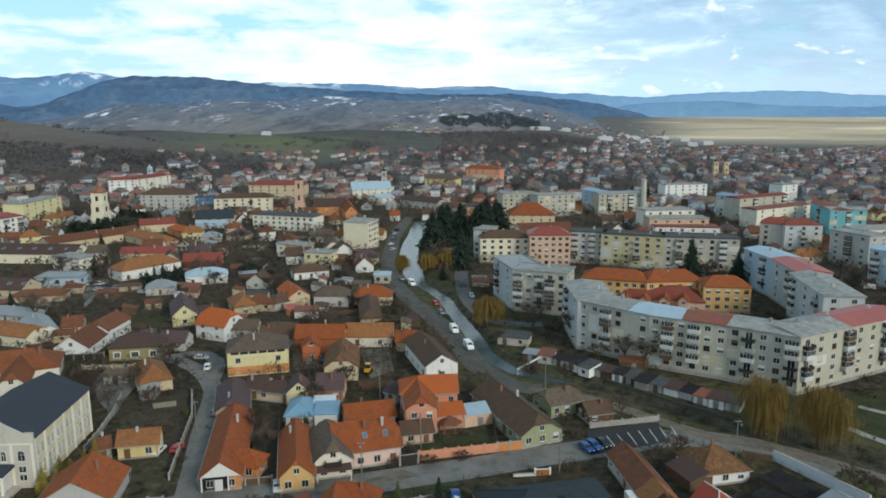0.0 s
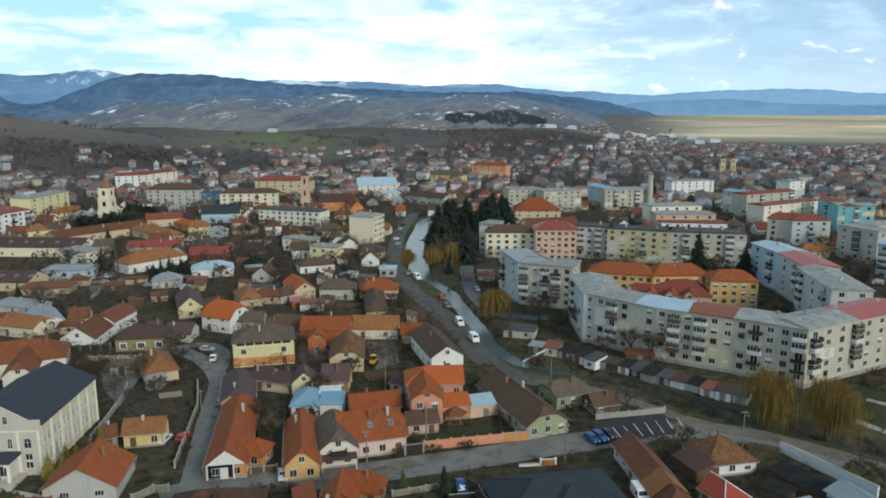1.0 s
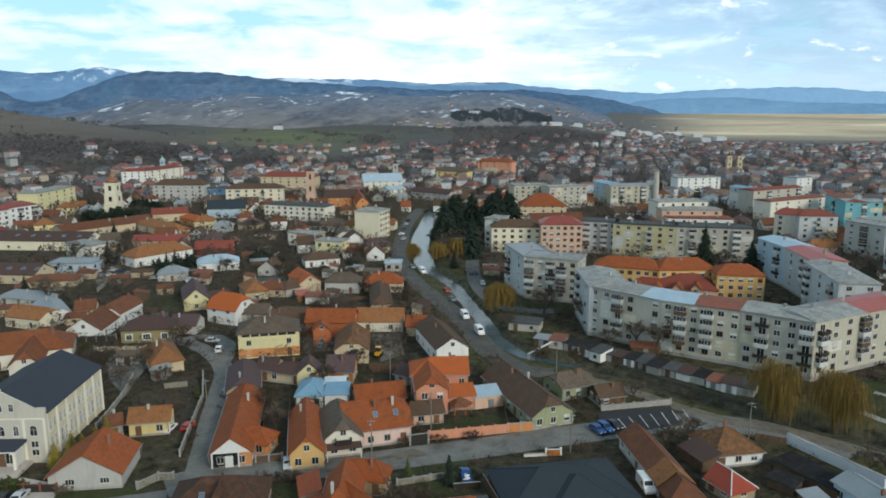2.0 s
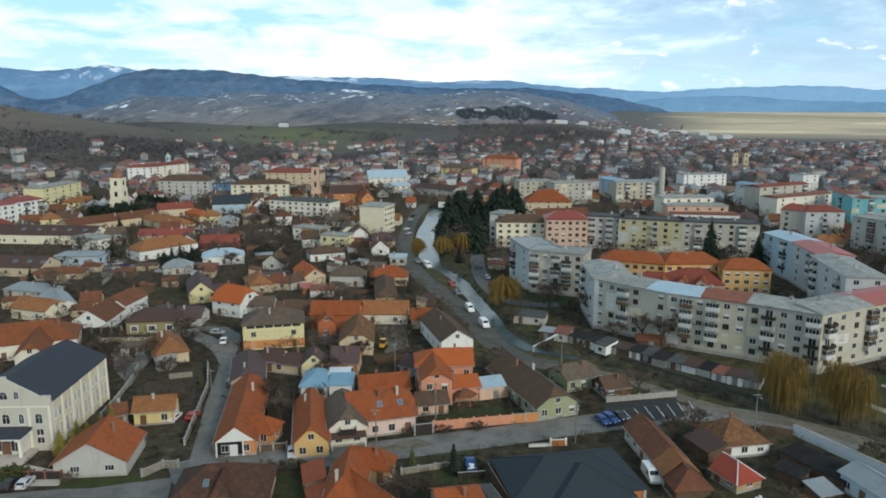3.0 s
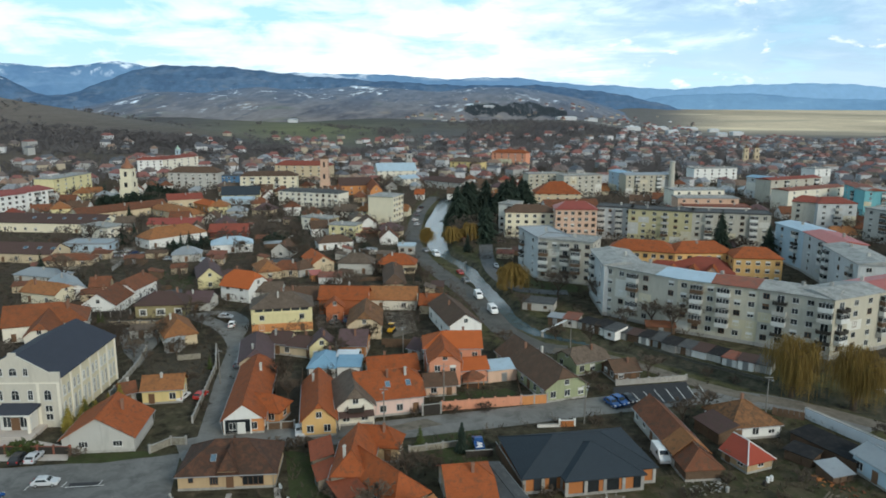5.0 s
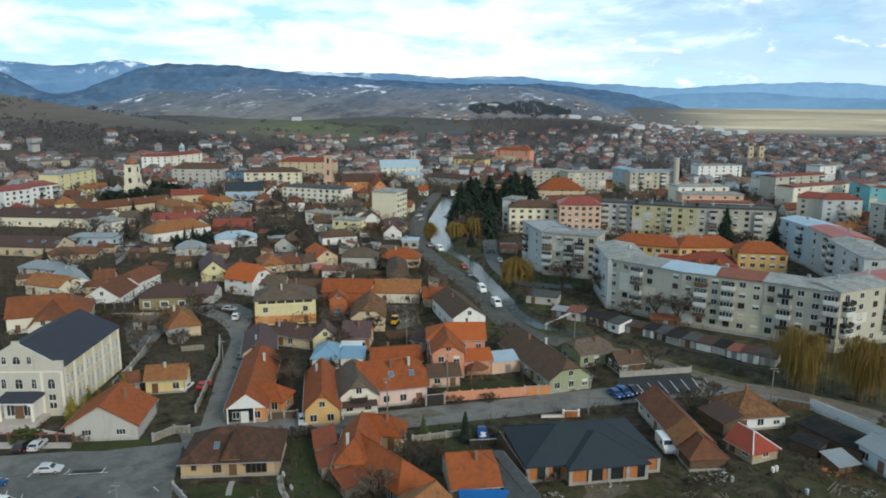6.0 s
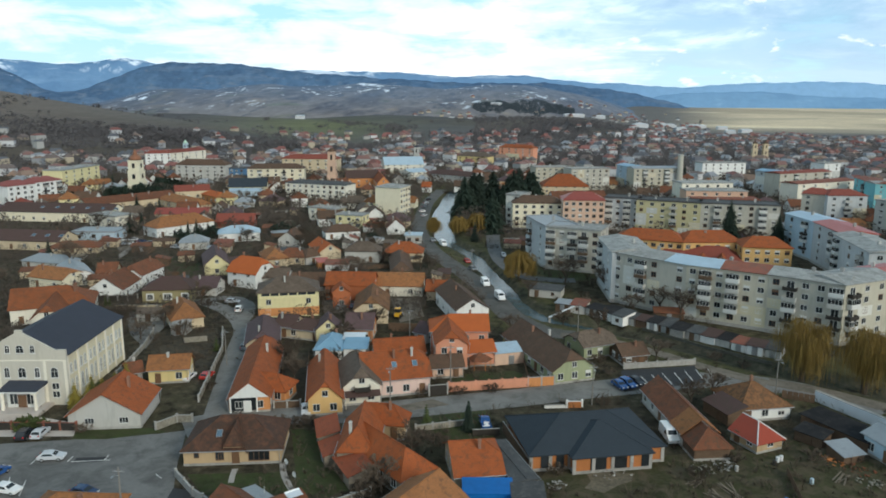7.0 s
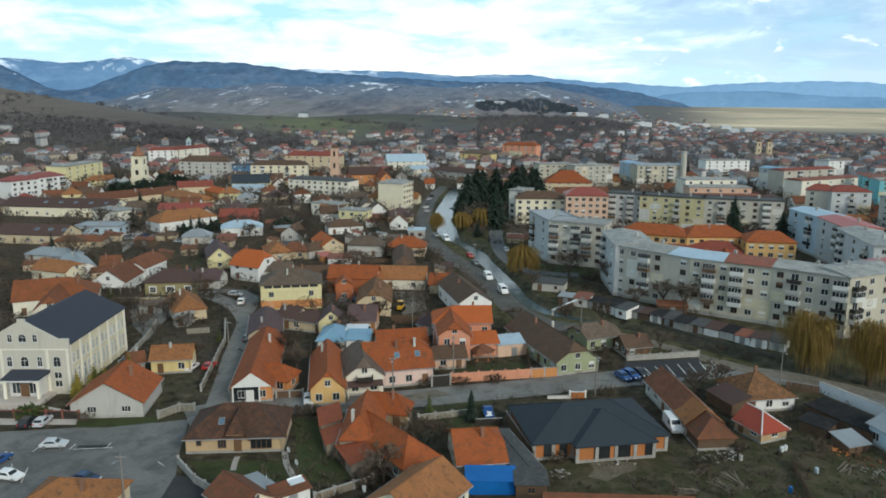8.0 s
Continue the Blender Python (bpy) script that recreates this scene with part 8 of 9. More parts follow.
shed(63.3, 173.6, -44.9, 3.7, 5.5, 2.03, 2.34, GREYWALL, TARPAPER, "grey garage with a tar-paper roof by the river", "garage")
shed(65.8, 170.3, -42.0, 3.6, 5.1, 2.06, 2.4, WHITE, RUST_SHEET, "white garage with a rusty roof by the river", "garage")
shed(68.3, 167.7, -34.1, 3.6, 4.8, 2.41, 2.8, WHITE, UMBER, "whitewashed garage with a dark brown roof by the river", "garage")
shed(71.9, 166.2, -34.1, 3.5, 5.2, 2.19, 2.89, GREYWALL, FELT_DARK, "grey garage with a dark felt roof by the river", "garage")
chimney_stack(142.1, 506.0, 25.0, 2.2)

# ---- walls, fences and gates ----
wall_line(-4.8, 139.5, 11.8, 143.2, 1.9, SALMON, "orange rendered garden wall along the street", True, name="garden_wall", post_mat=SALMON)
wall_line(11.8, 143.2, 17.4, 144.5, 2.0, TANGERINE, "orange metal gate between posts", True, name="metal_gate", post_mat=None)
wall_line(-25.1, 132.5, -18.5, 133.6, 0.9, IVORY, "low white fence before the pink house", True, name="low_fence", post_mat=None)
wall_line(-8.7, 137.1, -5.0, 138.2, 2.2, IRON, "dark metal yard gate", True, name="metal_gate", post_mat=None)
wall_line(-91.7, 116.9, -71.2, 117.8, 1.5, IRON, "dark red iron fence on a low wall", True, name="iron_fence", post_mat=RUST_SHEET)
wall_line(-57.1, 118.7, -54.6, 122.2, 1.4, STONE, "old garden wall of rubble", True, name="garden_wall", post_mat=None)
wall_line(-54.6, 122.2, -51.8, 122.4, 1.4, STONE, "old garden wall of rubble", True, name="garden_wall", post_mat=None)
wall_line(-46.7, 102.6, -41.9, 97.2, 1.2, CONCRETE, "pale concrete garden wall", True, name="garden_wall", post_mat=None)
wall_line(-41.9, 97.2, -35.3, 92.1, 1.2, CONCRETE, "pale concrete garden wall", True, name="garden_wall", post_mat=None)
wall_line(-22.8, 93.2, -15.2, 98.8, 1.2, SOILED_SHADE, "low soiled garden wall", True, name="garden_wall", post_mat=None)
wall_line(-10.1, 120.9, -1.0, 123.9, 1.1, STONE, "rubble wall beside the street", True, name="garden_wall", post_mat=None)
wall_line(-38.4, 129.3, -33.4, 130.2, 1.4, TIMBER, "dark panel fence between concrete posts", True, name="garden_fence", post_mat=None)
wall_line(34.1, 154.9, 44.5, 157.3, 1.2, CONCRETE, "pale concrete wall behind the parking bays", True, name="garden_wall", post_mat=None)
wall_line(44.5, 157.3, 50.9, 158.8, 1.2, CONCRETE, "pale concrete wall behind the parking bays", True, name="garden_wall", post_mat=None)
wall_line(44.6, 183.9, 57.5, 169.2, 0.7, DARKSTONE, "low dark stone edge along the bank", False, name="garden_wall", post_mat=DARKSTONE)
wall_line(57.5, 169.2, 69.9, 158.1, 0.7, DARKSTONE, "low dark stone edge along the bank", False, name="garden_wall", post_mat=DARKSTONE)
wall_line(-82.0, 173.4, -79.4, 162.9, 1.2, STONE, "stone wall beside the courtyard", True, name="garden_wall", post_mat=None)
wall_line(-79.4, 162.9, -77.7, 152.0, 1.2, STONE, "stone wall beside the courtyard", True, name="garden_wall", post_mat=None)
wall_line(-77.7, 152.0, -76.8, 143.7, 1.2, STONE, "stone wall beside the courtyard", True, name="garden_wall", post_mat=None)
wall_line(-64.5, 175.2, -59.7, 161.1, 1.3, STONE, "old garden wall along the lane", True, name="garden_wall", post_mat=None)
wall_line(-59.7, 161.1, -56.4, 143.6, 1.3, STONE, "old garden wall along the lane", True, name="garden_wall", post_mat=None)
wall_line(-56.4, 143.6, -54.1, 131.5, 1.3, STONE, "old garden wall along the lane", True, name="garden_wall", post_mat=None)
wall_line(-102.3, 194.2, -87.6, 195.4, 1.3, BEIGE, "low beige courtyard wall", True, name="garden_wall", post_mat=None)
wall_line(-114.2, 201.3, -100.3, 203.7, 1.8, IRON, "black metal fence before a white cottage", True, name="metal_fence", post_mat=None)
slat_fence(-44.7, 160.4, -38.7, 136.0, 1.5, None)
slat_fence(-38.4, 159.4, -33.8, 136.0, 1.5, None)
slat_fence(12.0, 145.9, 11.8, 160.7, 1.5, None)
slat_fence(-21.2, 178.7, -12.3, 178.6, 1.5, None)
slat_fence(-15.5, 228.1, -13.7, 200.5, 1.5, None)
slat_fence(-95.9, 249.1, -88.1, 222.7, 1.5, None)
slat_fence(-45.1, 248.6, -29.3, 252.1, 1.5, None)
slat_fence(-72.5, 260.3, -55.6, 260.1, 1.5, None)
slat_fence(-18.9, 281.1, -15.7, 248.3, 1.5, None)
slat_fence(-126.4, 282.3, -112.1, 286.9, 1.5, None)
wall_line(0.2, 119.4, 5.0, 120.2, 1.3, IRON, "black metal gate behind a pickup", False, 0.12, "metal_gate", None)
wall_line(5.7, 121.9, 9.6, 107.0, 1.9, TIMBER, "dark boarded fence beside the villa", False, 0.1, "board_fence", None)
wall_line(14.2, 132.4, 18.6, 132.9, 0.6, WHITE, "low white garden wall along the street", False, 0.25)
wall_line(18.6, 132.9, 21.6, 133.2, 1.3, BRICK, "orange brick panel between white posts", True, 0.25, "garden_wall", WHITE)
slat_fence(62.8, 140.1, 68.3, 137.6, 1.8, None)
slat_fence(50.9, 109.0, 48.5, 95.7, 1.3, None)

# ---- vehicles ----
SILVER, WHITEP, BLUEP, NAVY, BLACKP, GREYP, REDP = (car_paint(n, c) for n, c in (("silver", (0.55, 0.57, 0.60)), ("white", (0.80, 0.80, 0.80)), ("blue", (0.03, 0.09, 0.27)), ("navy", (0.03, 0.05, 0.12)), ("black", (0.025, 0.025, 0.03)), ("grey", (0.22, 0.23, 0.25)), ("red", (0.40, 0.04, 0.03))))
vehicle(-69.4, 107.0, 9, SILVER, "silver hatchback parked in a car park", "car")
vehicle(-78.7, 114.8, 93, BLACKP, "black car parked before the hall", "suv")
vehicle(-76.4, 115.3, 95, SILVER, "silver car parked before the hall", "car")
vehicle(-58.1, 96.4, -12, NAVY, "dark blue car in the car park", "car")
vehicle(-75.0, 101.3, 80, BLUEP, "blue car in the car park", "car")
vehicle(-70.2, 96.6, -9, WHITEP, "white car in the car park", "car")
vehicle(-31.8, 127.8, -76, SILVER, "pale silver-blue car parked by the street", "car")
pickup(2.5, 123.7, 97, BLUEP, "dark blue pickup with a white load")
vehicle(-29.3, 128.9, -75, NAVY, "dark car parked by the street", "car")
vehicle(35.1, 120.4, -85, WHITEP, "white van parked beside a house", "van")
vehicle(3.9, 229.3, -77, WHITEP, "white delivery van on the riverside road", "van")
vehicle(8.1, 212.3, -75, WHITEP, "white minibus on the riverside road", "van")
vehicle(-12.9, 295.7, -72, WHITEP, "white van by the river", "van")
vehicle(-17.8, 305.1, -70, GREYP, "grey car parked by the river", "car")
vehicle(-26.5, 375.1, 68, SILVER, "parked car beside the riverside road", "car")
vehicle(-28.5, 390.1, 59, WHITEP, "parked car beside the riverside road", "car")
vehicle(-28.5, 409.1, 66, GREYP, "parked car beside the riverside road", "car")
vehicle(-28.6, 424.9, 70, SILVER, "parked car beside the riverside road", "car")
vehicle(-28.1, 438.6, 65, BLACKP, "parked car beside the riverside road", "car")
vehicle(-2.5, 263.6, -71, REDP, "parked car beside the riverside road", "car")
vehicle(-0.3, 251.1, -66, GREYP, "parked car beside the riverside road", "car")
vehicle(32.7, 144.8, -58, BLUEP, "blue car in a parking bay", "suv")
vehicle(35.0, 146.0, -64, BLACKP, "black car in a parking bay", "car")
vehicle(31.0, 143.8, -67, BLUEP, "blue car in a parking bay", "car")
vehicle(-66.7, 194.8, 101, WHITEP, "white car parked on the lane", "suv")
vehicle(-71.2, 202.7, -8, SILVER, "silver pickup on the lane", "car")
vehicle(-55.0, 163.3, 98, GREYP, "grey car on the lane", "car")
vehicle(-60.7, 143.3, 86, WHITEP, "white old car in a garden", "car")
vehicle(-57.1, 144.2, 84, REDP, "red old car in a garden", "car")
vehicle(17.0, 306.9, 61, SILVER, "car parked before the flats", "car")
vehicle(16.5, 294.8, 58, GREYP, "car parked before the flats", "car")
vehicle(16.1, 327.8, 55, BLACKP, "car parked before the flats", "car")
vehicle(11.6, 275.5, -85, SILVER, "car parked before the flats", "car")
vehicle(-38.1, 198.8, 74, GREYP, "grey car in a yard", "car")
vehicle(-34.7, 200.2, 87, NAVY, "dark car in a yard", "car")
vehicle(-150.2, 295.5, 62, WHITEP, "car parked on gravel behind a workshop", "car")
vehicle(-147.2, 296.8, 61, SILVER, "car parked on gravel behind a workshop", "car")
vehicle(-144.6, 286.7, 56, GREYP, "car parked on gravel behind a workshop", "car")
vehicle(-141.3, 287.9, 60, WHITEP, "car parked on gravel behind a workshop", "car")
vehicle(-140.9, 293.6, 65, NAVY, "car parked on gravel behind a workshop", "car")
vehicle(-120.2, 289.3, 32, SILVER, "car parked on gravel behind a workshop", "car")
vehicle(-114.9, 287.3, 31, WHITEP, "car parked on gravel behind a workshop", "car")
vehicle(-152.6, 302.4, -1, SILVER, "parked car between the houses", "car")
vehicle(-145.3, 297.1, -1, WHITEP, "parked car between the houses", "car")
vehicle(-135.1, 290.5, 17, GREYP, "parked car between the houses", "car")
vehicle(-121.2, 282.3, -1, SILVER, "parked car between the houses", "car")
vehicle(-71.6, 411.7, 80, NAVY, "parked car between the houses", "car")
vehicle(-65.6, 405.0, 74, SILVER, "parked car between the houses", "car")
vehicle(-67.2, 325.2, 42, BLUEP, "parked car between the houses", "car")

# ---- poles ----
utility_pole(23.7, 134.5, 8.5, 0)
utility_pole(61.9, 140.9, 8.5, 0)
utility_pole(-55.5, 151.9, 8.5, 0)
utility_pole(27.0, 178.4, 8.5, 0)
utility_pole(-4.6, 144.6, 8.5, 0)
utility_pole(-15.9, 131.3, 8.5, 0)
utility_pole(-0.6, 248.1, 8.5, 0)
utility_pole(-49.0, 89.8, 8.5, 0)
utility_pole(-15.7, 171.3, 8.5, 0)

# ---- trees ----
plant("spruce_tall", -5.2, 379.6)
plant("spruce_tall", -0.4, 388.2)
plant("spruce_tall", 2.8, 415.0)
plant("spruce_tall", 10.3, 397.5)
plant("spruce_tall", 15.6, 389.5)
plant("spruce_tall", 21.2, 389.9)
plant("spruce_tall", 26.7, 394.6)
plant("spruce_tall", 33.0, 408.3)
plant("spruce_tall", 20.3, 426.2)
plant("spruce_tall", 26.7, 431.7)
plant("spruce_tall", 33.6, 448.0)
plant("spruce_mid", 105.7, 298.4)
plant("spruce_mid", 123.2, 292.6)
plant("spruce_mid", 8.7, 328.8)
plant("ochre_big", 15.3, 236.5)
plant("ochre_small", -7.2, 324.7)
plant("ochre_small", 1.6, 328.3)
plant("ochre_small", 33.8, 261.2)
plant("yew", -125.5, 297.6)
plant("yew", -120.8, 293.2)
plant("yew", -118.4, 295.6)
plant("yew", -115.9, 298.0)
plant("yew", -113.3, 300.5)
plant("yew", -156.5, 319.0)
plant("yew", -156.5, 313.7)
plant("yew", -113.6, 305.3)
plant("yew", -89.3, 315.1)
plant("yew", -88.0, 321.7)
plant("yew", -43.9, 304.3)
plant("spruce_small", 0.3, 305.8)
plant("spruce_small", -184.3, 382.2)
plant("spruce_small", -167.9, 373.8)
plant("spruce_small", -124.9, 296.9)
plant("spruce_small", -121.8, 296.9)
plant("spruce_small", -120.2, 302.0)
plant("spruce_small", -117.2, 307.4)
plant("spruce_small", -160.4, 325.2)
plant("spruce_small", -155.1, 325.1)
plant("spruce_small", -145.9, 313.3)
plant("spruce_small", -105.5, 301.9)
plant("spruce_small", -257.0, 488.2)
plant("spruce_small", -248.5, 482.8)
plant("spruce_small", -225.9, 501.3)
plant("spruce_small", -221.9, 501.2)
plant("spruce_small", 164.2, 361.4)
plant("spruce_small", 198.0, 455.0)
plant("spruce_small", 208.6, 466.9)
plant("spruce_small", -191.5, 434.8)
plant("grove", -210.0, 420.0)
plant("grove", -218.5, 425.0)
plant("grove", -202.0, 426.0)
plant("grove", -194.5, 430.0)
plant("grove", -209.0, 473.0)
plant("grove", -202.0, 478.0)
plant("grove", -213.0, 482.0)
plant("willow_big", 71.8, 151.7)
plant("willow_big", 82.7, 146.8)
plant("willow_small", -18.5, 323.4)
plant("golden", -76.6, 127.2)
plant("golden", -74.6, 133.6)
plant("golden", -75.6, 131.6)
plant("golden", -73.4, 136.6)
plant("golden", -72.4, 139.4)
plant("golden", -75.1, 129.0)
plant("thuja_tall", -0.6, 121.5)
plant("thuja", -8.3, 123.4)
plant("thuja", -73.9, 131.2)
plant("thuja", -75.2, 131.1)
plant("yew", -260.1, 483.0)
plant("yew", -249.0, 472.7)
plant("yew", -240.8, 467.6)
plant("yew", -240.1, 477.5)
plant("yew", -239.4, 487.9)
plant("yew", -243.3, 531.2)
plant("yew", -242.0, 540.8)
plant("yew", -230.0, 524.8)
plant("yew", -147.3, 337.6)
plant("yew", -138.2, 329.8)
plant("thuja", -103.9, 194.2)
plant("thuja", -105.1, 194.2)
plant("thuja", -61.1, 161.1)
plant("bush_green", -81.1, 118.1)
plant("bush_green", -78.4, 118.3)
plant("bush_green", -79.4, 117.7)
plant("bush_green", 17.1, 635.9)
plant("bare_big", 57.0, 192.9)
plant("bare_big", 67.3, 195.1)
plant("bare_big", 61.9, 196.1)
plant("bare_big", 71.3, 192.8)
plant("bare_big", 37.0, 378.9)
plant("bare_big", 22.4, 363.4)
plant("bare_big", 135.8, 347.3)
plant("bare_big", 110.9, 362.1)
plant("bare_big", 53.2, 200.0)
plant("bare_big", 41.3, 221.5)
plant("bare_big", 86.2, 190.4)
plant("bare_big", -101.8, 407.4)
plant("bare_big", -112.3, 398.4)
plant("bare_big", -84.7, 380.7)
plant("bare_mid", -80.9, 183.2)
plant("bare_mid", -81.5, 179.1)
plant("bare_mid", -31.0, 151.7)
plant("bare_mid", -32.6, 164.3)
plant("bare_mid", -43.5, 200.8)
plant("bare_mid", -41.7, 281.4)
plant("bare_mid", -33.3, 259.9)
plant("bare_mid", -76.2, 301.5)
plant("bare_mid", -96.5, 296.6)
plant("bare_mid", -84.7, 272.9)
plant("bare_mid", -44.0, 336.2)
plant("bare_mid", -37.3, 349.6)
plant("bare_mid", -55.2, 357.0)
plant("bare_mid", -82.0, 336.7)
plant("bare_mid", -80.0, 201.1)
plant("bare_mid", -71.9, 167.9)
plant("bare_mid", -61.9, 149.1)
plant("bare_mid", -41.2, 151.8)
plant("bare_mid", -37.9, 143.5)
plant("bare_mid", -14.7, 248.3)
plant("bare_mid", -18.8, 248.3)
plant("bare_mid", 45.7, 200.1)
plant("bare_mid", 17.2, 216.0)
plant("bare_mid", 32.9, 182.3)
plant("bare_mid", 24.8, 190.9)
plant("bare_mid", 42.6, 160.5)
plant("shrub", -32.9, 121.4)
plant("shrub", -30.9, 122.4)
plant("shrub", -29.0, 121.6)
plant("bare_mid", -13.6, 99.3)
plant("shrub", -11.0, 101.2)
plant("shrub", -16.4, 97.6)
plant("bare_mid", -9.8, 111.1)
plant("bare_mid", 48.8, 139.2)
plant("shrub", -69.4, 152.0)
plant("shrub", -65.2, 146.3)
plant("shrub", -54.3, 138.5)
plant("shrub", -70.4, 175.2)
plant("shrub", -79.6, 168.0)
plant("shrub", -43.1, 159.4)
plant("shrub", -39.2, 148.9)
plant("shrub", -38.5, 138.4)
plant("shrub", 12.0, 145.9)
plant("shrub", -2.6, 138.2)
plant("shrub", 4.4, 139.4)
plant("shrub", 30.2, 151.4)
plant("shrub", 24.1, 162.2)
plant("shrub", 29.0, 158.9)
plant("shrub", 48.5, 172.5)
plant("shrub", 56.6, 162.0)
plant("shrub", 61.6, 157.2)
plant("shrub", -35.2, 121.7)
plant("shrub", -29.0, 122.1)
plant("shrub", -20.5, 104.6)
plant("shrub", -13.8, 101.4)
plant("shrub", -15.7, 102.4)
plant("shrub", -12.1, 101.9)
plant("shrub", -16.1, 99.6)
plant("shrub", -10.4, 103.1)
plant("shrub", -5.8, 115.5)
plant("shrub", 13.7, 106.7)
plant("shrub", 35.8, 106.2)
plant("shrub", 44.1, 112.4)
plant("shrub", 57.3, 113.2)
plant("shrub", 63.9, 113.6)
plant("shrub", -69.8, 117.1)
plant("shrub", -63.9, 129.0)

# ---- church towers ----
tower(-224.0, 467.3, 9, 21, CREAM, COPPER, "baroque church tower with a copper-brown dome", "dome", name="church_tower")
tower(-102.1, 512.0, 6.4, 25, PEACH, BROWN, "square orange church tower with a low cap", "low", name="church_tower")
tower(-53.0, 655.0, 5.6, 20, GREYWALL, SLATE, "square grey church tower beside a pale roof", "low", name="church_tower")
tower(298.2, 787.4, 5.6, 19, BEIGE, BROWN, "ochre church tower, one of a pair", "dome", name="church_tower")
tower(309.2, 787.0, 5.6, 19, BEIGE, BROWN, "ochre church tower, one of a pair", "dome", name="church_tower")
tower(-301.0, 742.0, 5, 17, PALEBLUE, MINT, "slim pale turret over the roofs", "dome", name="church_tower")
house(-62.3, 620.1, 16.1, 33.6, 16.0, 8.0, 14.0, "gable", IVORY, BLUE_SHEET, "church nave with a pale blue metal roof", chim=0)

# ---- marks and small things ----
marking(-66.5, 107.3, 89, 1.8, 0.16)
marking(-60.8, 108.1, 95, 2.0, 0.16)
marking(-72.0, 106.0, 91, 1.6, 0.16)
marking(-68.7, 97.9, 112, 4.9, 0.16)
marking(-71.9, 99.5, 118, 3.5, 0.16)
marking(-55.0, 95.6, 82, 2.6, 0.16)
marking(-49.5, 102.6, -40, 1.9, 0.16)
marking(-62.8, 106.9, 9, 6.2, 0.16)
marking(37.3, 147.6, 98, 6.4, 0.2)
marking(39.8, 148.4, 96, 6.4, 0.2)
marking(42.3, 149.3, 94, 6.4, 0.2)
marking(44.9, 150.1, 92, 6.4, 0.2)
marking(47.5, 151.0, 91, 6.4, 0.2)
marking(50.1, 151.9, 89, 6.4, 0.2)
marking(52.8, 152.8, 87, 6.4, 0.2)
skylight(pink_house, -16.0, 139.1, 5.8, 17.0, 34)
skylight(pink_house, -11.9, 140.3, 5.8, 17.0, 34)
satellite_dish(-30.0, 106.7, 0, 230)
satellite_dish(-27.7, 102.7, 0, 230)
satellite_dish(-29.7, 93.6, 2.42, 200)
gazebo(1.7, 153.9)
excavator(-20.8, 191.3, 80)
shed(-54.5, 251.4, 21.5, 4.0, 5.0, 2.6, 3.2, ORANGE_WOOD, CORAL, "small shelter with a bright orange-red roof", "shelter")
river_pipe((20.8, 190.1), (30.1, 200.2))
plank_pile(35.5, 105.3, 30, 5, 3.0)
plank_pile(37.1, 100.8, 120, 6, 4.0)
plank_pile(40.0, 103.0, 100, 7, 5.0)
plank_pile(31.6, 98.9, 5, 8, 3.0)
plank_pile(59.1, 107.7, 60, 5, 4.0)
barrel(51.0, 112.8, WHITEPLASTIC, "white plastic barrel beside a cottage")
barrel(51.8, 113.3, WHITEPLASTIC, "white plastic barrel beside a cottage")
barrel(50.0, 111.6, IRON, "dark steel drum in a yard")
barrel(53.5, 105.9, PALEBLUE, "pale blue plastic drum in a yard")
barrel(47.0, 99.8, TARP, "blue plastic drum in a yard")
barrel(43.1, 109.4, CONCRETE, "grey drum beside a wall")
barrel(-16.1, 96.3, WHITEPLASTIC, "white drum in a garden")
barrel(14.7, 107.7, IRON, "dark drum beside the villa")
rubble(22.5, 108.2, 3.5, CONCRETE, "heap of grey building rubble beside the villa")
rubble(38.7, 109.7, 3.0, STONE, "heap of broken stone in a yard")
rubble(41.9, 111.3, 2.0, CONCRETE, "broken concrete beside a wall")
rubble(63.3, 110.7, 2.5, RUST, "heap of old roof tiles")
rubble(60.1, 113.4, 2.0, BRICK, "heap of broken bricks")
rubble(62.7, 106.1, 2.2, STONE, "heap of stones by a fence")
strip("footpath", ((93.0, 155.4), (95.0, 151.0), (99.5, 144.0)), 2.2, PAVING, 0.06, "pale footpath across the playground", "path")
strip("footpath", ((102.7, 166.8), (106.2, 163.3), (112.2, 160.0)), 1.8, PAVING, 0.06, "pale footpath across the playground", "path")
patch("sand", ((17.6, 102.6), (20.4, 101.4), (23.2, 103.9), (25.3, 105.2), (26.3, 107.6), (22.0, 107.9), (18.6, 107.2), (18.9, 104.8)), SAND, 0.05, "spilt building sand before the villa", "sand")
rubble(13.3, 103.1, 1.6, CONCRETE, "grey building rubble on grass")
strip("footpath", ((-38.2, 105.6), (-37.9, 103.4), (-37.4, 101.2)), 0.9, PAVING, 0.06, "pale garden path to a bungalow door", "path")
strip("footpath", ((-31.0, 107.8), (-29.6, 103.6), (-26.8, 98.6)), 1.0, PAVING, 0.06, "grey concrete garden path", "path")
patch("asphalt_patch", ((-65.4, 106.2), (-65.8, 107.8), (-60.7, 108.5), (-60.4, 106.9)), ASPHALT_NEW, 0.036, "dark patched parking bay on asphalt", "patch")

build_hall()
build_villa()

# ---- the rest of the town ----
PAVED += [(76.0, 180.0, 9.0), (-62.0, 136.0, 8.0), (-48.0, 112.0, 6.0)]   # open garden and forecourt, no trees


def hill_height(x, y):
    """Ground, or the hill country that rises from it."""
    z, r, a = float(land_height(np.array(x), np.array(y))), math.hypot(x, y), math.degrees(math.atan2(x, y))
    z = max(z, slope_height(a, r))
    return z


FILL = random.Random(5)


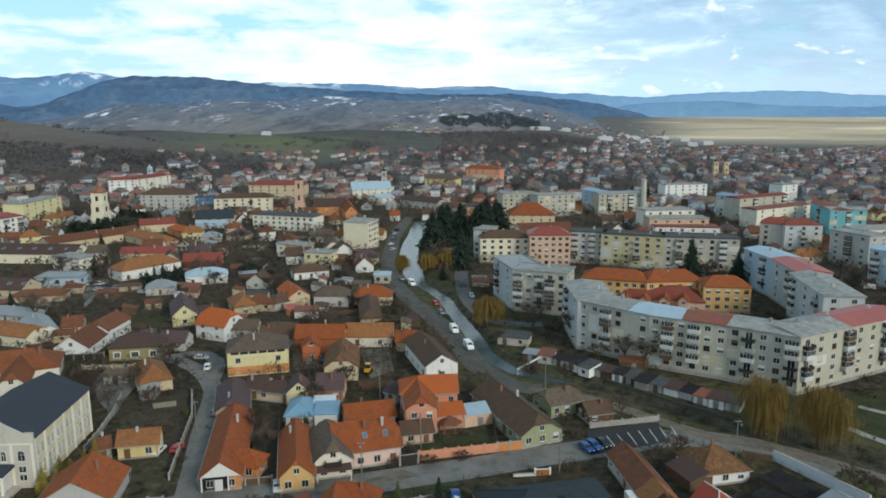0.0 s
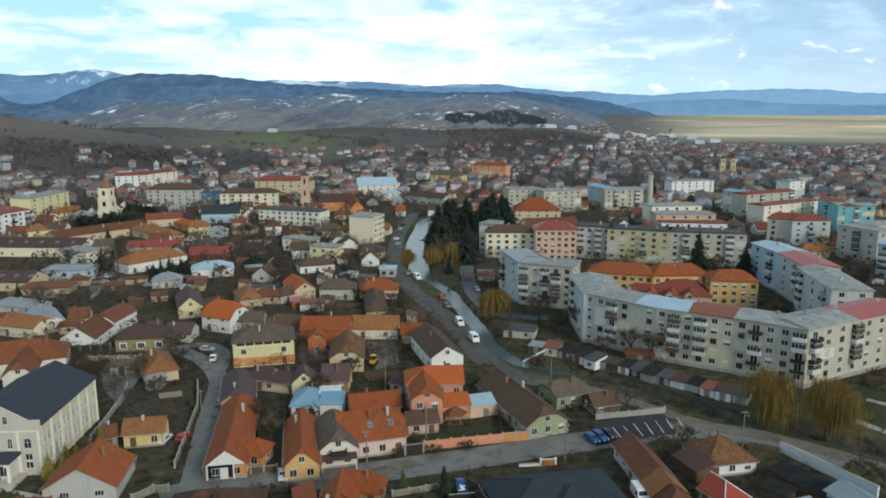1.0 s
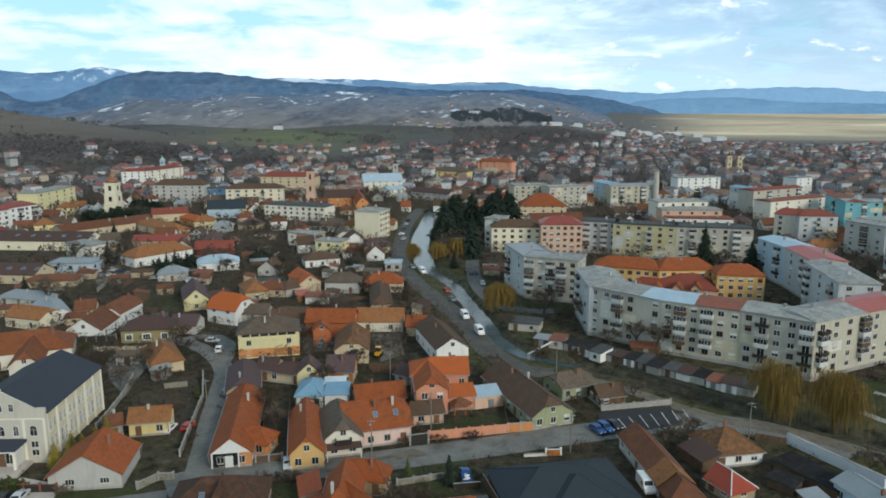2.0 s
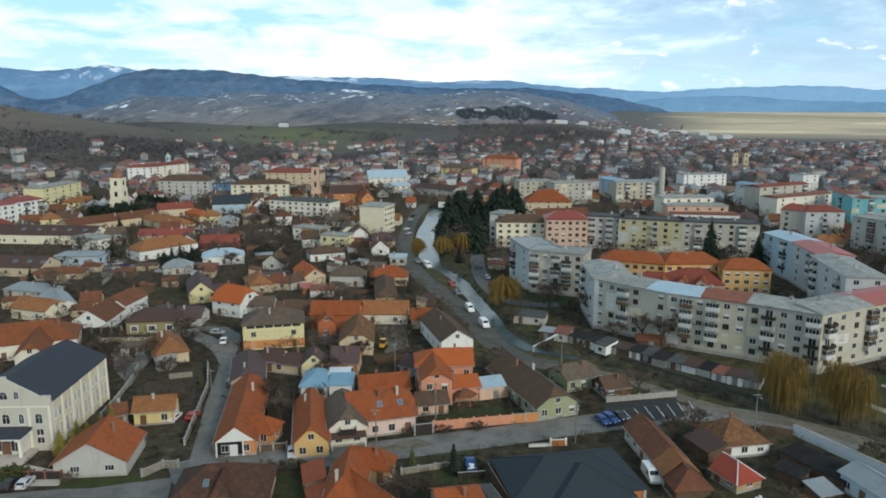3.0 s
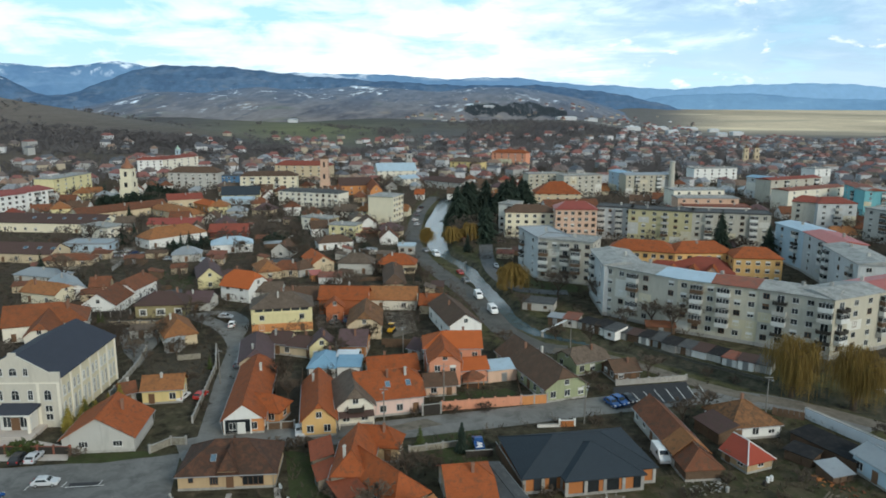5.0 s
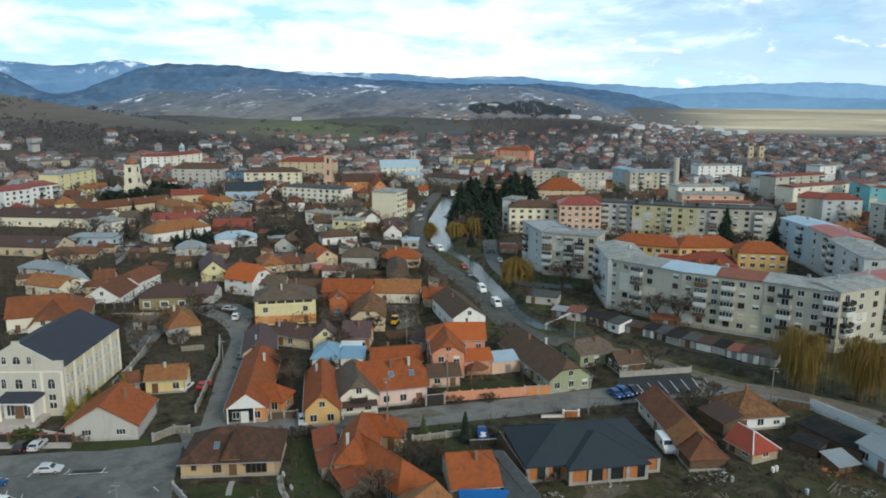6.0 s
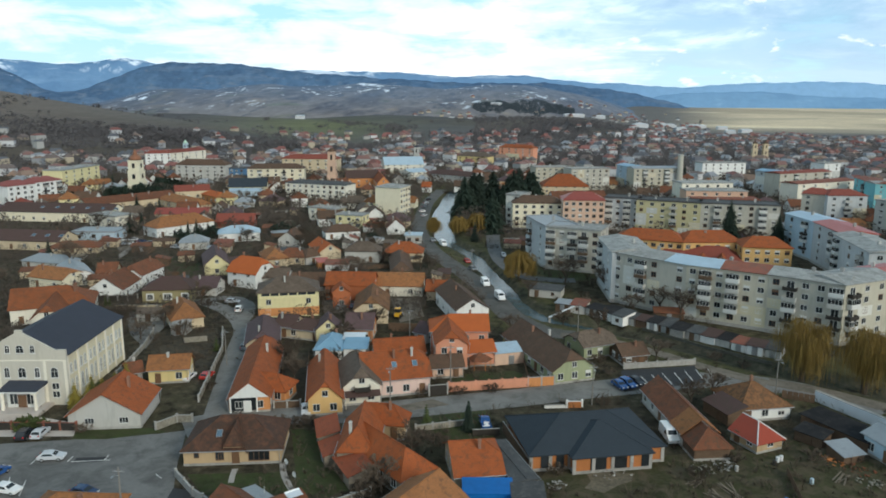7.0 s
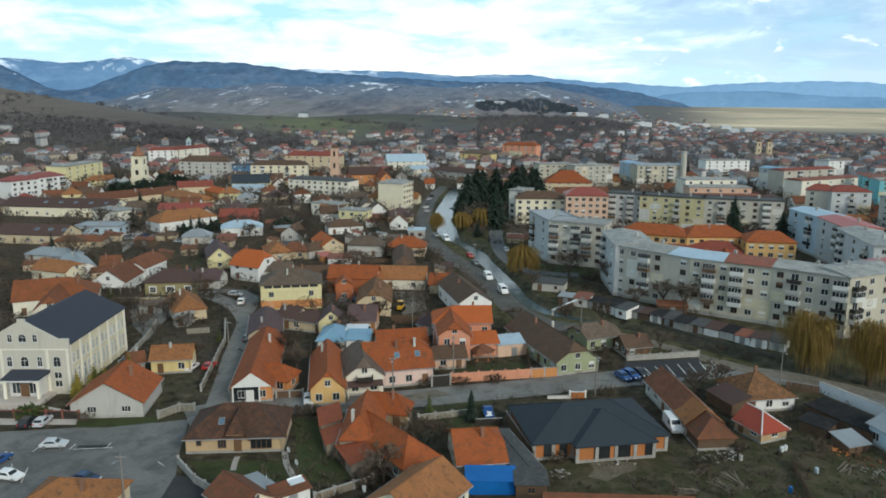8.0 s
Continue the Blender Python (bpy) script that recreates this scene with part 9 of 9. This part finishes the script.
def free(x, y, r):
    if river_distance(np.array(x), np.array(y)) < 9 + r and y < 480:
        return False
    for bx, by, br in BUILT:
        if (x - bx) ** 2 + (y - by) ** 2 < (br + r) ** 2:
            return False
    for px, py, pr in PAVED:
        if (x - px) ** 2 + (y - py) ** 2 < (pr + r) ** 2:
            return False
    return True


def town_density(x, y):
    r, a = math.hypot(x, y), math.degrees(math.atan2(x, y))
    if abs(a) > 40 or y < 150:
        return 0.0
    edge = 960 + 60 * float(smooth(-6, 0, np.array(a))) + 570 * float(smooth(6, 15, np.array(a)))
    return 0.0 if r > edge + 70 * math.sin(a * 0.9) else 1.0


HOUSE_KINDS = []
for i, (wl, rf, kd, size) in enumerate(((WHITE, RUST, "gable", (10, 8, 3.4, 7.0)), (BEIGE, RUST, "hip", (11, 9, 3.6, 6.8)), (CREAM, ORANGE_PALE, "half", (12, 8, 3.4, 6.6)),
                                        (WHITE, RUST, "hip", (9, 9, 5.6, 8.6)), (GREYWALL, BROWN, "gable", (11, 8, 3.2, 6.4)), (PEACH, RED, "hip", (10, 9, 4.6, 7.6)),
                                        (IVORY, GREYBROWN, "half", (13, 9, 3.8, 7.2)), (PALEYELLOW, ORANGE_PALE, "hip", (10, 10, 5.4, 8.8)), (WHITE, BROWN, "gable", (12, 9, 4.4, 7.6)),
                                        (GREYWALL, GREY_SHEET, "hip", (11, 8, 3.4, 5.8)), (BEIGE, PLUM, "hip", (12, 10, 3.6, 6.8)))):
    HOUSE_KINDS.append((wl, rf, kd, size))
NAMES = {WHITE: "white", BEIGE: "beige", CREAM: "cream", GREYWALL: "grey", PEACH: "peach", IVORY: "ivory", PALEYELLOW: "pale yellow"}
ROOFS = {UMBER: 'dark', ORANGE: "orange tile", RUST: "rust-brown tile", ORANGE_PALE: "ochre tile", BROWN: "brown tile", RED: "red tile", GREYBROWN: "grey-brown tile", CRIMSON: "red metal", GREY_SHEET: "grey metal", PLUM: "dark plum tile"}
far_sources = {}


def town_house(x, y, rot, i):
    wl, rf, kd, (L, W, E, H) = HOUSE_KINDS[i]
    BUILT.append((x, y, 0.42 * math.hypot(L, W)))
    if i not in far_sources:
        far_sources[i] = house(x, y, rot, L, W, E, H, kd, wl, rf, f"small {NAMES[wl]} town house with a {ROOFS[rf]} roof", "house", "town houses", panes=False, gutters=False, chim=1, attic=False)
    else:
        copy_thing(far_sources[i], pose(x, y, 0, 0, 0, rot))


def far_town(spots):
    """The suburbs beyond: hundreds of small ridge-roofed houses in one mesh."""
    # roofs and walls greyed and blued: distance haze put into their colours
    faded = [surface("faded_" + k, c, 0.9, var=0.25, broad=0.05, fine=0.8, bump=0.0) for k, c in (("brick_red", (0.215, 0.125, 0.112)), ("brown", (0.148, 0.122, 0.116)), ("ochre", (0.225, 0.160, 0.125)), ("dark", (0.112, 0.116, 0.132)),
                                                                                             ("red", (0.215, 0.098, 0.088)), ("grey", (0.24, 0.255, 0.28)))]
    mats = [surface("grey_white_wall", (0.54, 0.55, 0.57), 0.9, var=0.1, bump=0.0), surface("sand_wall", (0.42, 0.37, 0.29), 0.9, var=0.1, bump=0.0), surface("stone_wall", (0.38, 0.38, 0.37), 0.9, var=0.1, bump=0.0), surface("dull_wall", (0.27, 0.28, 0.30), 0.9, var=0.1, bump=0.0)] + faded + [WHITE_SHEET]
    V, F, S = [], [], []
    for x, y, z, rot, L, W, E, H, wl, rf in spots:
        c, s = math.cos(rot), math.sin(rot)
        b = len(V)
        o = 0.5
        loc = [(-L, -W, -2), (L, -W, -2), (L, W, -2), (-L, W, -2), (-L, -W, E), (L, -W, E), (L, W, E), (-L, W, E),
               (-L - o, -W - o, E - .3), (L + o, -W - o, E - .3), (L + o, W + o, E - .3), (-L - o, W + o, E - .3), (-L * 0.7, 0, H), (L * 0.7, 0, H)]
        V += [(x + c * u - s * v, y + s * u + c * v, z + w) for u, v, w in loc]
        for f in ((0, 1, 5, 4), (1, 2, 6, 5), (2, 3, 7, 6), (3, 0, 4, 7)):
            F.append([b + k for k in f]), S.append(wl)
        for f in ((8, 9, 13, 12), (10, 11, 12, 13), (9, 10, 13), (11, 8, 12), (11, 10, 9, 8)):
            F.append([b + k for k in f]), S.append(rf)
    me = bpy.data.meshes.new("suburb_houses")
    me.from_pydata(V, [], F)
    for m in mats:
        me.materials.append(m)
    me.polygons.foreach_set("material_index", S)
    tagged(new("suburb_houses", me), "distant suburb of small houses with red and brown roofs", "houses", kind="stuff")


def fill_town():
    count, spots = 0, []
    cells = []
    y = 190.0
    while y < 1700:
        step = 15.5 if y < 620 else 18
        half = y * 0.78
        x = -half
        while x < half:
            cells.append((x + FILL.uniform(-4, 4), y + FILL.uniform(-4, 4)))
            x += step
        y += step
    cells.sort(key=lambda c: math.hypot(*c))
    for x, y in cells:
        if not town_density(x, y) or FILL.random() < (0.60 if math.hypot(x, y) > 520 else 0.84 if math.hypot(x, y) < 340 else 0.68):
            continue
        r = math.hypot(x, y)
        if count < 166 and r < 900:
            if not free(x, y, 5.0):
                continue
            town_house(x, y, FILL.choice((0, 90)) + math.degrees(math.atan2(-x, y)) * 0.5 + FILL.uniform(-18, 18), FILL.randrange(len(HOUSE_KINDS)))
            count += 1
        else:
            if r < 900 and not free(x, y, 6.0):
                continue
            z = float(land_height(np.array(x), np.array(y)))
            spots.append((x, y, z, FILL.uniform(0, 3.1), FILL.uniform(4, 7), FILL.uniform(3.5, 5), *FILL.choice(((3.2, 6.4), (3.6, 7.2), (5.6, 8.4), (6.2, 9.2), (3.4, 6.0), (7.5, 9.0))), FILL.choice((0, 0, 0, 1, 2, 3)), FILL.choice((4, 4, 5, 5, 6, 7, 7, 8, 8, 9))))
    # hamlets and farmsteads on the slopes
    for a, r, k, sp in ((-13, 1120, 12, 35), (-9.5, 1150, 7, 35), (-5, 1150, 22, 50), (-1.5, 1150, 14, 40), (3, 1180, 8, 50), (7, 1250, 8, 50), (-2.5, 1900, 9, 40), (12.5, 2100, 50, 240),
                        (15.5, 2000, 60, 230), (-20, 1080, 6, 60)):
        for _ in range(k):
            rr, aa = r + FILL.gauss(0, sp), radians(a) + FILL.gauss(0, sp) / r
            if math.degrees(aa) > 17.5 and rr > 1650:
                continue
            x, y = rr * math.sin(aa), rr * math.cos(aa)
            z = hill_height(x, y)
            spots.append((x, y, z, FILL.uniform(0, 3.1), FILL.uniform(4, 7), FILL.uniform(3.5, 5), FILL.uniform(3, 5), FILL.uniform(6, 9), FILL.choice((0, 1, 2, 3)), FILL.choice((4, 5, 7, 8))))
    # long white works and warehouses at the plain's edge
    for a, r, L in ((14.6, 1950, 16), (16.6, 2050, 24), (18.4, 1950, 12), (12.6, 1700, 16), (7.6, 1900, 26), (9.6, 1950, 12), (1.6, 2100, 16), (20, 1750, 12), (15.5, 1760, 12), (19, 1660, 10), (-13.6, 1700, 10)):
        x, y = r * math.sin(radians(a)), r * math.cos(radians(a))
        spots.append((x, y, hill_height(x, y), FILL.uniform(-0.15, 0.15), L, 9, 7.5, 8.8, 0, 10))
    far_town(spots)


def fill_trees():
    """Bare garden trees and scrub between the houses; the hillside scrub and woods are one mass."""
    n, tries = 0, 0
    while n < 300 and tries < 5000:
        tries += 1
        r, a = FILL.uniform(130, 700), radians(FILL.uniform(-36, 36))
        x, y = r * math.sin(a), r * math.cos(a)
        if y < 100 or not free(x, y, 0.8):
            continue
        plant(FILL.choice(("bare_mid", "bare_mid", "bare_small", "bare_small", "shrub", "shrub", "bare_big", "spruce_small" if FILL.random() < 0.35 and r > 300 else "shrub")), x, y)
        n += 1
    V, F = [], []
    rng = random.Random(9)

    def twigs(x, y, z, h, w, k, fine=1.0):
        """A leafless crown: many small slivers within an egg-shaped outline."""
        for _ in range(k):
            t, u = rng.uniform(0, 6.28), rng.random()
            q = math.sin(math.pi * (0.12 + 0.8 * u)) * w * math.sqrt(rng.random())
            cx, cy, cz = x + q * math.cos(t), y + q * math.sin(t), z + h * u * 0.85
            l, s = fine * 0.30 * h * rng.uniform(0.6, 1.2), fine * 0.16 * w * rng.uniform(0.6, 1.4)
            b = len(V)
            dx = rng.uniform(-0.5, 0.5) * w * fine
            V.extend(((cx - s, cy, cz), (cx + s, cy + s, cz + 0.1 * l), (cx + dx, cy + rng.uniform(-0.3, 0.3) * w * fine, cz + l)))
            F.append((b, b + 1, b + 2))

    # wooded foot of the western hill, hedges and copses
    for _ in range(6500):
        r, a = 980 * (1.6 ** rng.random()), rng.uniform(-40, 30)
        x, y = r * math.sin(radians(a)), r * math.cos(radians(a))
        if a > 10 and r > 1400 and rng.random() < 0.8:
            continue
        if a < -18 and r > 1080 and rng.random() < 0.85:
            continue
        if -19 < a < -7 and 1030 < r < 1450 and rng.random() < 0.85:
            continue
        if float(ripple(np.array(x), np.array(y), 60, 4.0)) < 0.12 + rng.gauss(0, 0.07):
            continue
        twigs(x, y, hill_height(x, y) - 0.5, rng.uniform(4, 8), rng.uniform(3, 8), 13)
    for _ in range(1700):
        r, a = rng.uniform(900, 1110), rng.uniform(-38, -8)
        x, y = r * math.sin(radians(a)), r * math.cos(radians(a))
        if r > 1000 + 45 * math.sin(a * 0.8) and a > -19:
            continue
        twigs(x, y, hill_height(x, y) - 0.5, rng.uniform(3, 6), rng.uniform(3, 7), 13)
    # tree crowns between the houses, far and near
    for lo, hi, a0, a1, count in ((650, 1230, -38, 38, 7000), (700, 1500, 0, 38, 9000), (330, 650, -38, 38, 7500), (190, 330, -36, 4, 1500)):
        if hi == 650:
            far_v, far_f = V[:], F[:]
            V.clear(), F.clear()
        for _ in range(count):
            r, a = rng.uniform(lo, hi), rng.uniform(a0, a1)
            x, y = r * math.sin(radians(a)), r * math.cos(radians(a))
            if (r < 800 and not free(x, y, 0.5)) or (a < -18 and r > 1060) or (-19 < a < -7 and r > 1030):
                continue
            twigs(x, y, hill_height(x, y) - 0.2, rng.uniform(2.5, 8.0 if hi > 330 else 5.5), rng.uniform(1.4, 4.0), 14 if hi > 650 else 34 if hi > 330 else 60, 1.0 if hi > 650 else 0.5 if hi > 330 else 0.3)
    me = bpy.data.meshes.new("orchard_trees")
    me.from_pydata(V, [], F)
    me.materials.append(surface("orchard_twigs", (0.080, 0.068, 0.058), 0.95, var=0.4, broad=0.02, fine=0.2, bump=0.0))
    tagged(new("orchard_trees", me), "leafless brown orchard trees and saplings between houses", "trees", kind="stuff")
    V, F = far_v, far_f
    me = bpy.data.meshes.new("far_woods")
    me.from_pydata(V, [], F)
    me.materials.append(surface("winter_woods", (0.098, 0.094, 0.100), 0.95, var=0.4, broad=0.01, fine=0.05, bump=0.0))
    tagged(new("far_woods", me), "leafless grey-brown woods and scrub on the slopes", "woods", kind="stuff")
    # a spruce plantation on the slope, haze put into its blue-grey colour
    V.clear(), F.clear()
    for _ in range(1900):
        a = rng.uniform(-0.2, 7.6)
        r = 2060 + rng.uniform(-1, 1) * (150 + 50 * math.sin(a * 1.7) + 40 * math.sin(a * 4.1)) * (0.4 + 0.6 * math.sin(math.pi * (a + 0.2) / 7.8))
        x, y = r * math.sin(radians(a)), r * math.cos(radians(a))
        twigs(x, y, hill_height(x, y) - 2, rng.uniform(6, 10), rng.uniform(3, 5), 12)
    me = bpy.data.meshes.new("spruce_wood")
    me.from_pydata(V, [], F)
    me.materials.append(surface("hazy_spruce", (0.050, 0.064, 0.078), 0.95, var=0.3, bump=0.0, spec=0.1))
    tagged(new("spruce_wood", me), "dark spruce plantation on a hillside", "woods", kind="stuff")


def garden_scrub():
    """Dead stalks, brambles and saplings all over the gardens, too many to count."""
    rng = random.Random(41)
    V, F = [], []
    n = 0
    while n < 9000:
        r, a = 95 + 420 * rng.random() ** 1.3, radians(rng.uniform(-37, 37))
        x, y = r * math.sin(a), r * math.cos(a)
        if not free(x, y, 0.3):
            n += 0.15
            continue
        n += 1
        z = float(land_height(np.array(x), np.array(y)))
        h = rng.choice((0.3, 0.45, 0.6, 0.9, 1.4)) * (1.0 if r < 200 else 1.3)
        for _ in range(12):
            t, l = rng.uniform(0, 6.28), h * rng.uniform(0.5, 1.1)
            o = Vector((x + rng.gauss(0, 0.25 * h), y + rng.gauss(0, 0.25 * h), z))
            d = Vector((math.cos(t) * 0.9, math.sin(t) * 0.9, 1)) * l
            w = Vector((-math.sin(t), math.cos(t), 0)) * rng.uniform(0.012, 0.035) * (1.0 if r < 200 else 1.8)
            b = len(V)
            V.extend((tuple(o - w), tuple(o + w), tuple(o + d + w * 1.4), tuple(o + d * 0.9 - w * 2)))
            F.append((b, b + 1, b + 2, b + 3))
    me = bpy.data.meshes.new("garden_scrub")
    me.from_pydata(V, [], F)
    me.materials.append(surface("dead_stalks", (0.080, 0.064, 0.046), 0.95, var=0.7, broad=0.12, fine=1.0, bump=0.0))
    tagged(new("garden_scrub", me), "dead brown stalks and brambles in the gardens", "scrub", kind="stuff")


def fill_sheds():
    """Small outbuildings and fences in the back gardens."""
    rng = random.Random(63)
    roofs = ((FELT_DARK, "dark felt"), (BROWN, "brown tile"), (RUST, "rust-brown tile"), (GREY_SHEET, "grey metal"), (RUST_SHEET, "rusty"), (UMBER, "dark brown"), (GREYBROWN, "grey-brown tile"))
    walls = ((TIMBER, "timber"), (GREYWALL, "grey"), (BEIGE, "beige"), (TIMBER, "board"), (WHITE, "whitewashed"))
    n = tries = 0
    while n < 62 and tries < 4000:
        tries += 1
        r, a = rng.uniform(190, 440), radians(rng.uniform(-33, 8) if rng.random() < 0.8 else rng.uniform(-33, 32))
        x, y = r * math.sin(a), r * math.cos(a)
        L, W = rng.uniform(3.5, 8.5), rng.uniform(2.8, 4.6)
        if not free(x, y, 0.36 * math.hypot(L, W)):
            continue
        (rf, rn), (wl, wn) = rng.choice(roofs), rng.choice(walls)
        h = rng.uniform(2.1, 2.7)
        shed(x, y, rng.choice((0, 90)) + math.degrees(a) * -0.4 + rng.uniform(-12, 12), L, W, h, h + rng.uniform(0.3, 1.1), wl, rf, f"small {wn} outbuilding with a {rn} roof")
        n += 1
    n = tries = 0
    while n < 55 and tries < 4000:
        tries += 1
        r, a = rng.uniform(130, 420), radians(rng.uniform(-34, 6))
        x, y = r * math.sin(a), r * math.cos(a)
        L, t = rng.uniform(5, 13), rng.choice((0, 1.57)) - 0.4 * a + rng.uniform(-0.2, 0.2)
        dx, dy = math.cos(t) * L, math.sin(t) * L
        if not all(free(x + dx * k, y + dy * k, 0.4) for k in (0, 0.33, 0.67, 1)):
            continue
        m, nm = rng.choice(((TIMBER, "dark boarded"), (CONCRETE, "pale concrete"), (TIMBER, "weathered wooden"), (STONE, "rubble stone")))
        wall_line(x, y, x + dx, y + dy, rng.uniform(1.1, 1.8), m, f"{nm} fence between back gardens", False, 0.12, "garden_fence", cap=False)
        n += 1


fill_town()
fill_sheds()
fill_trees()
garden_scrub()
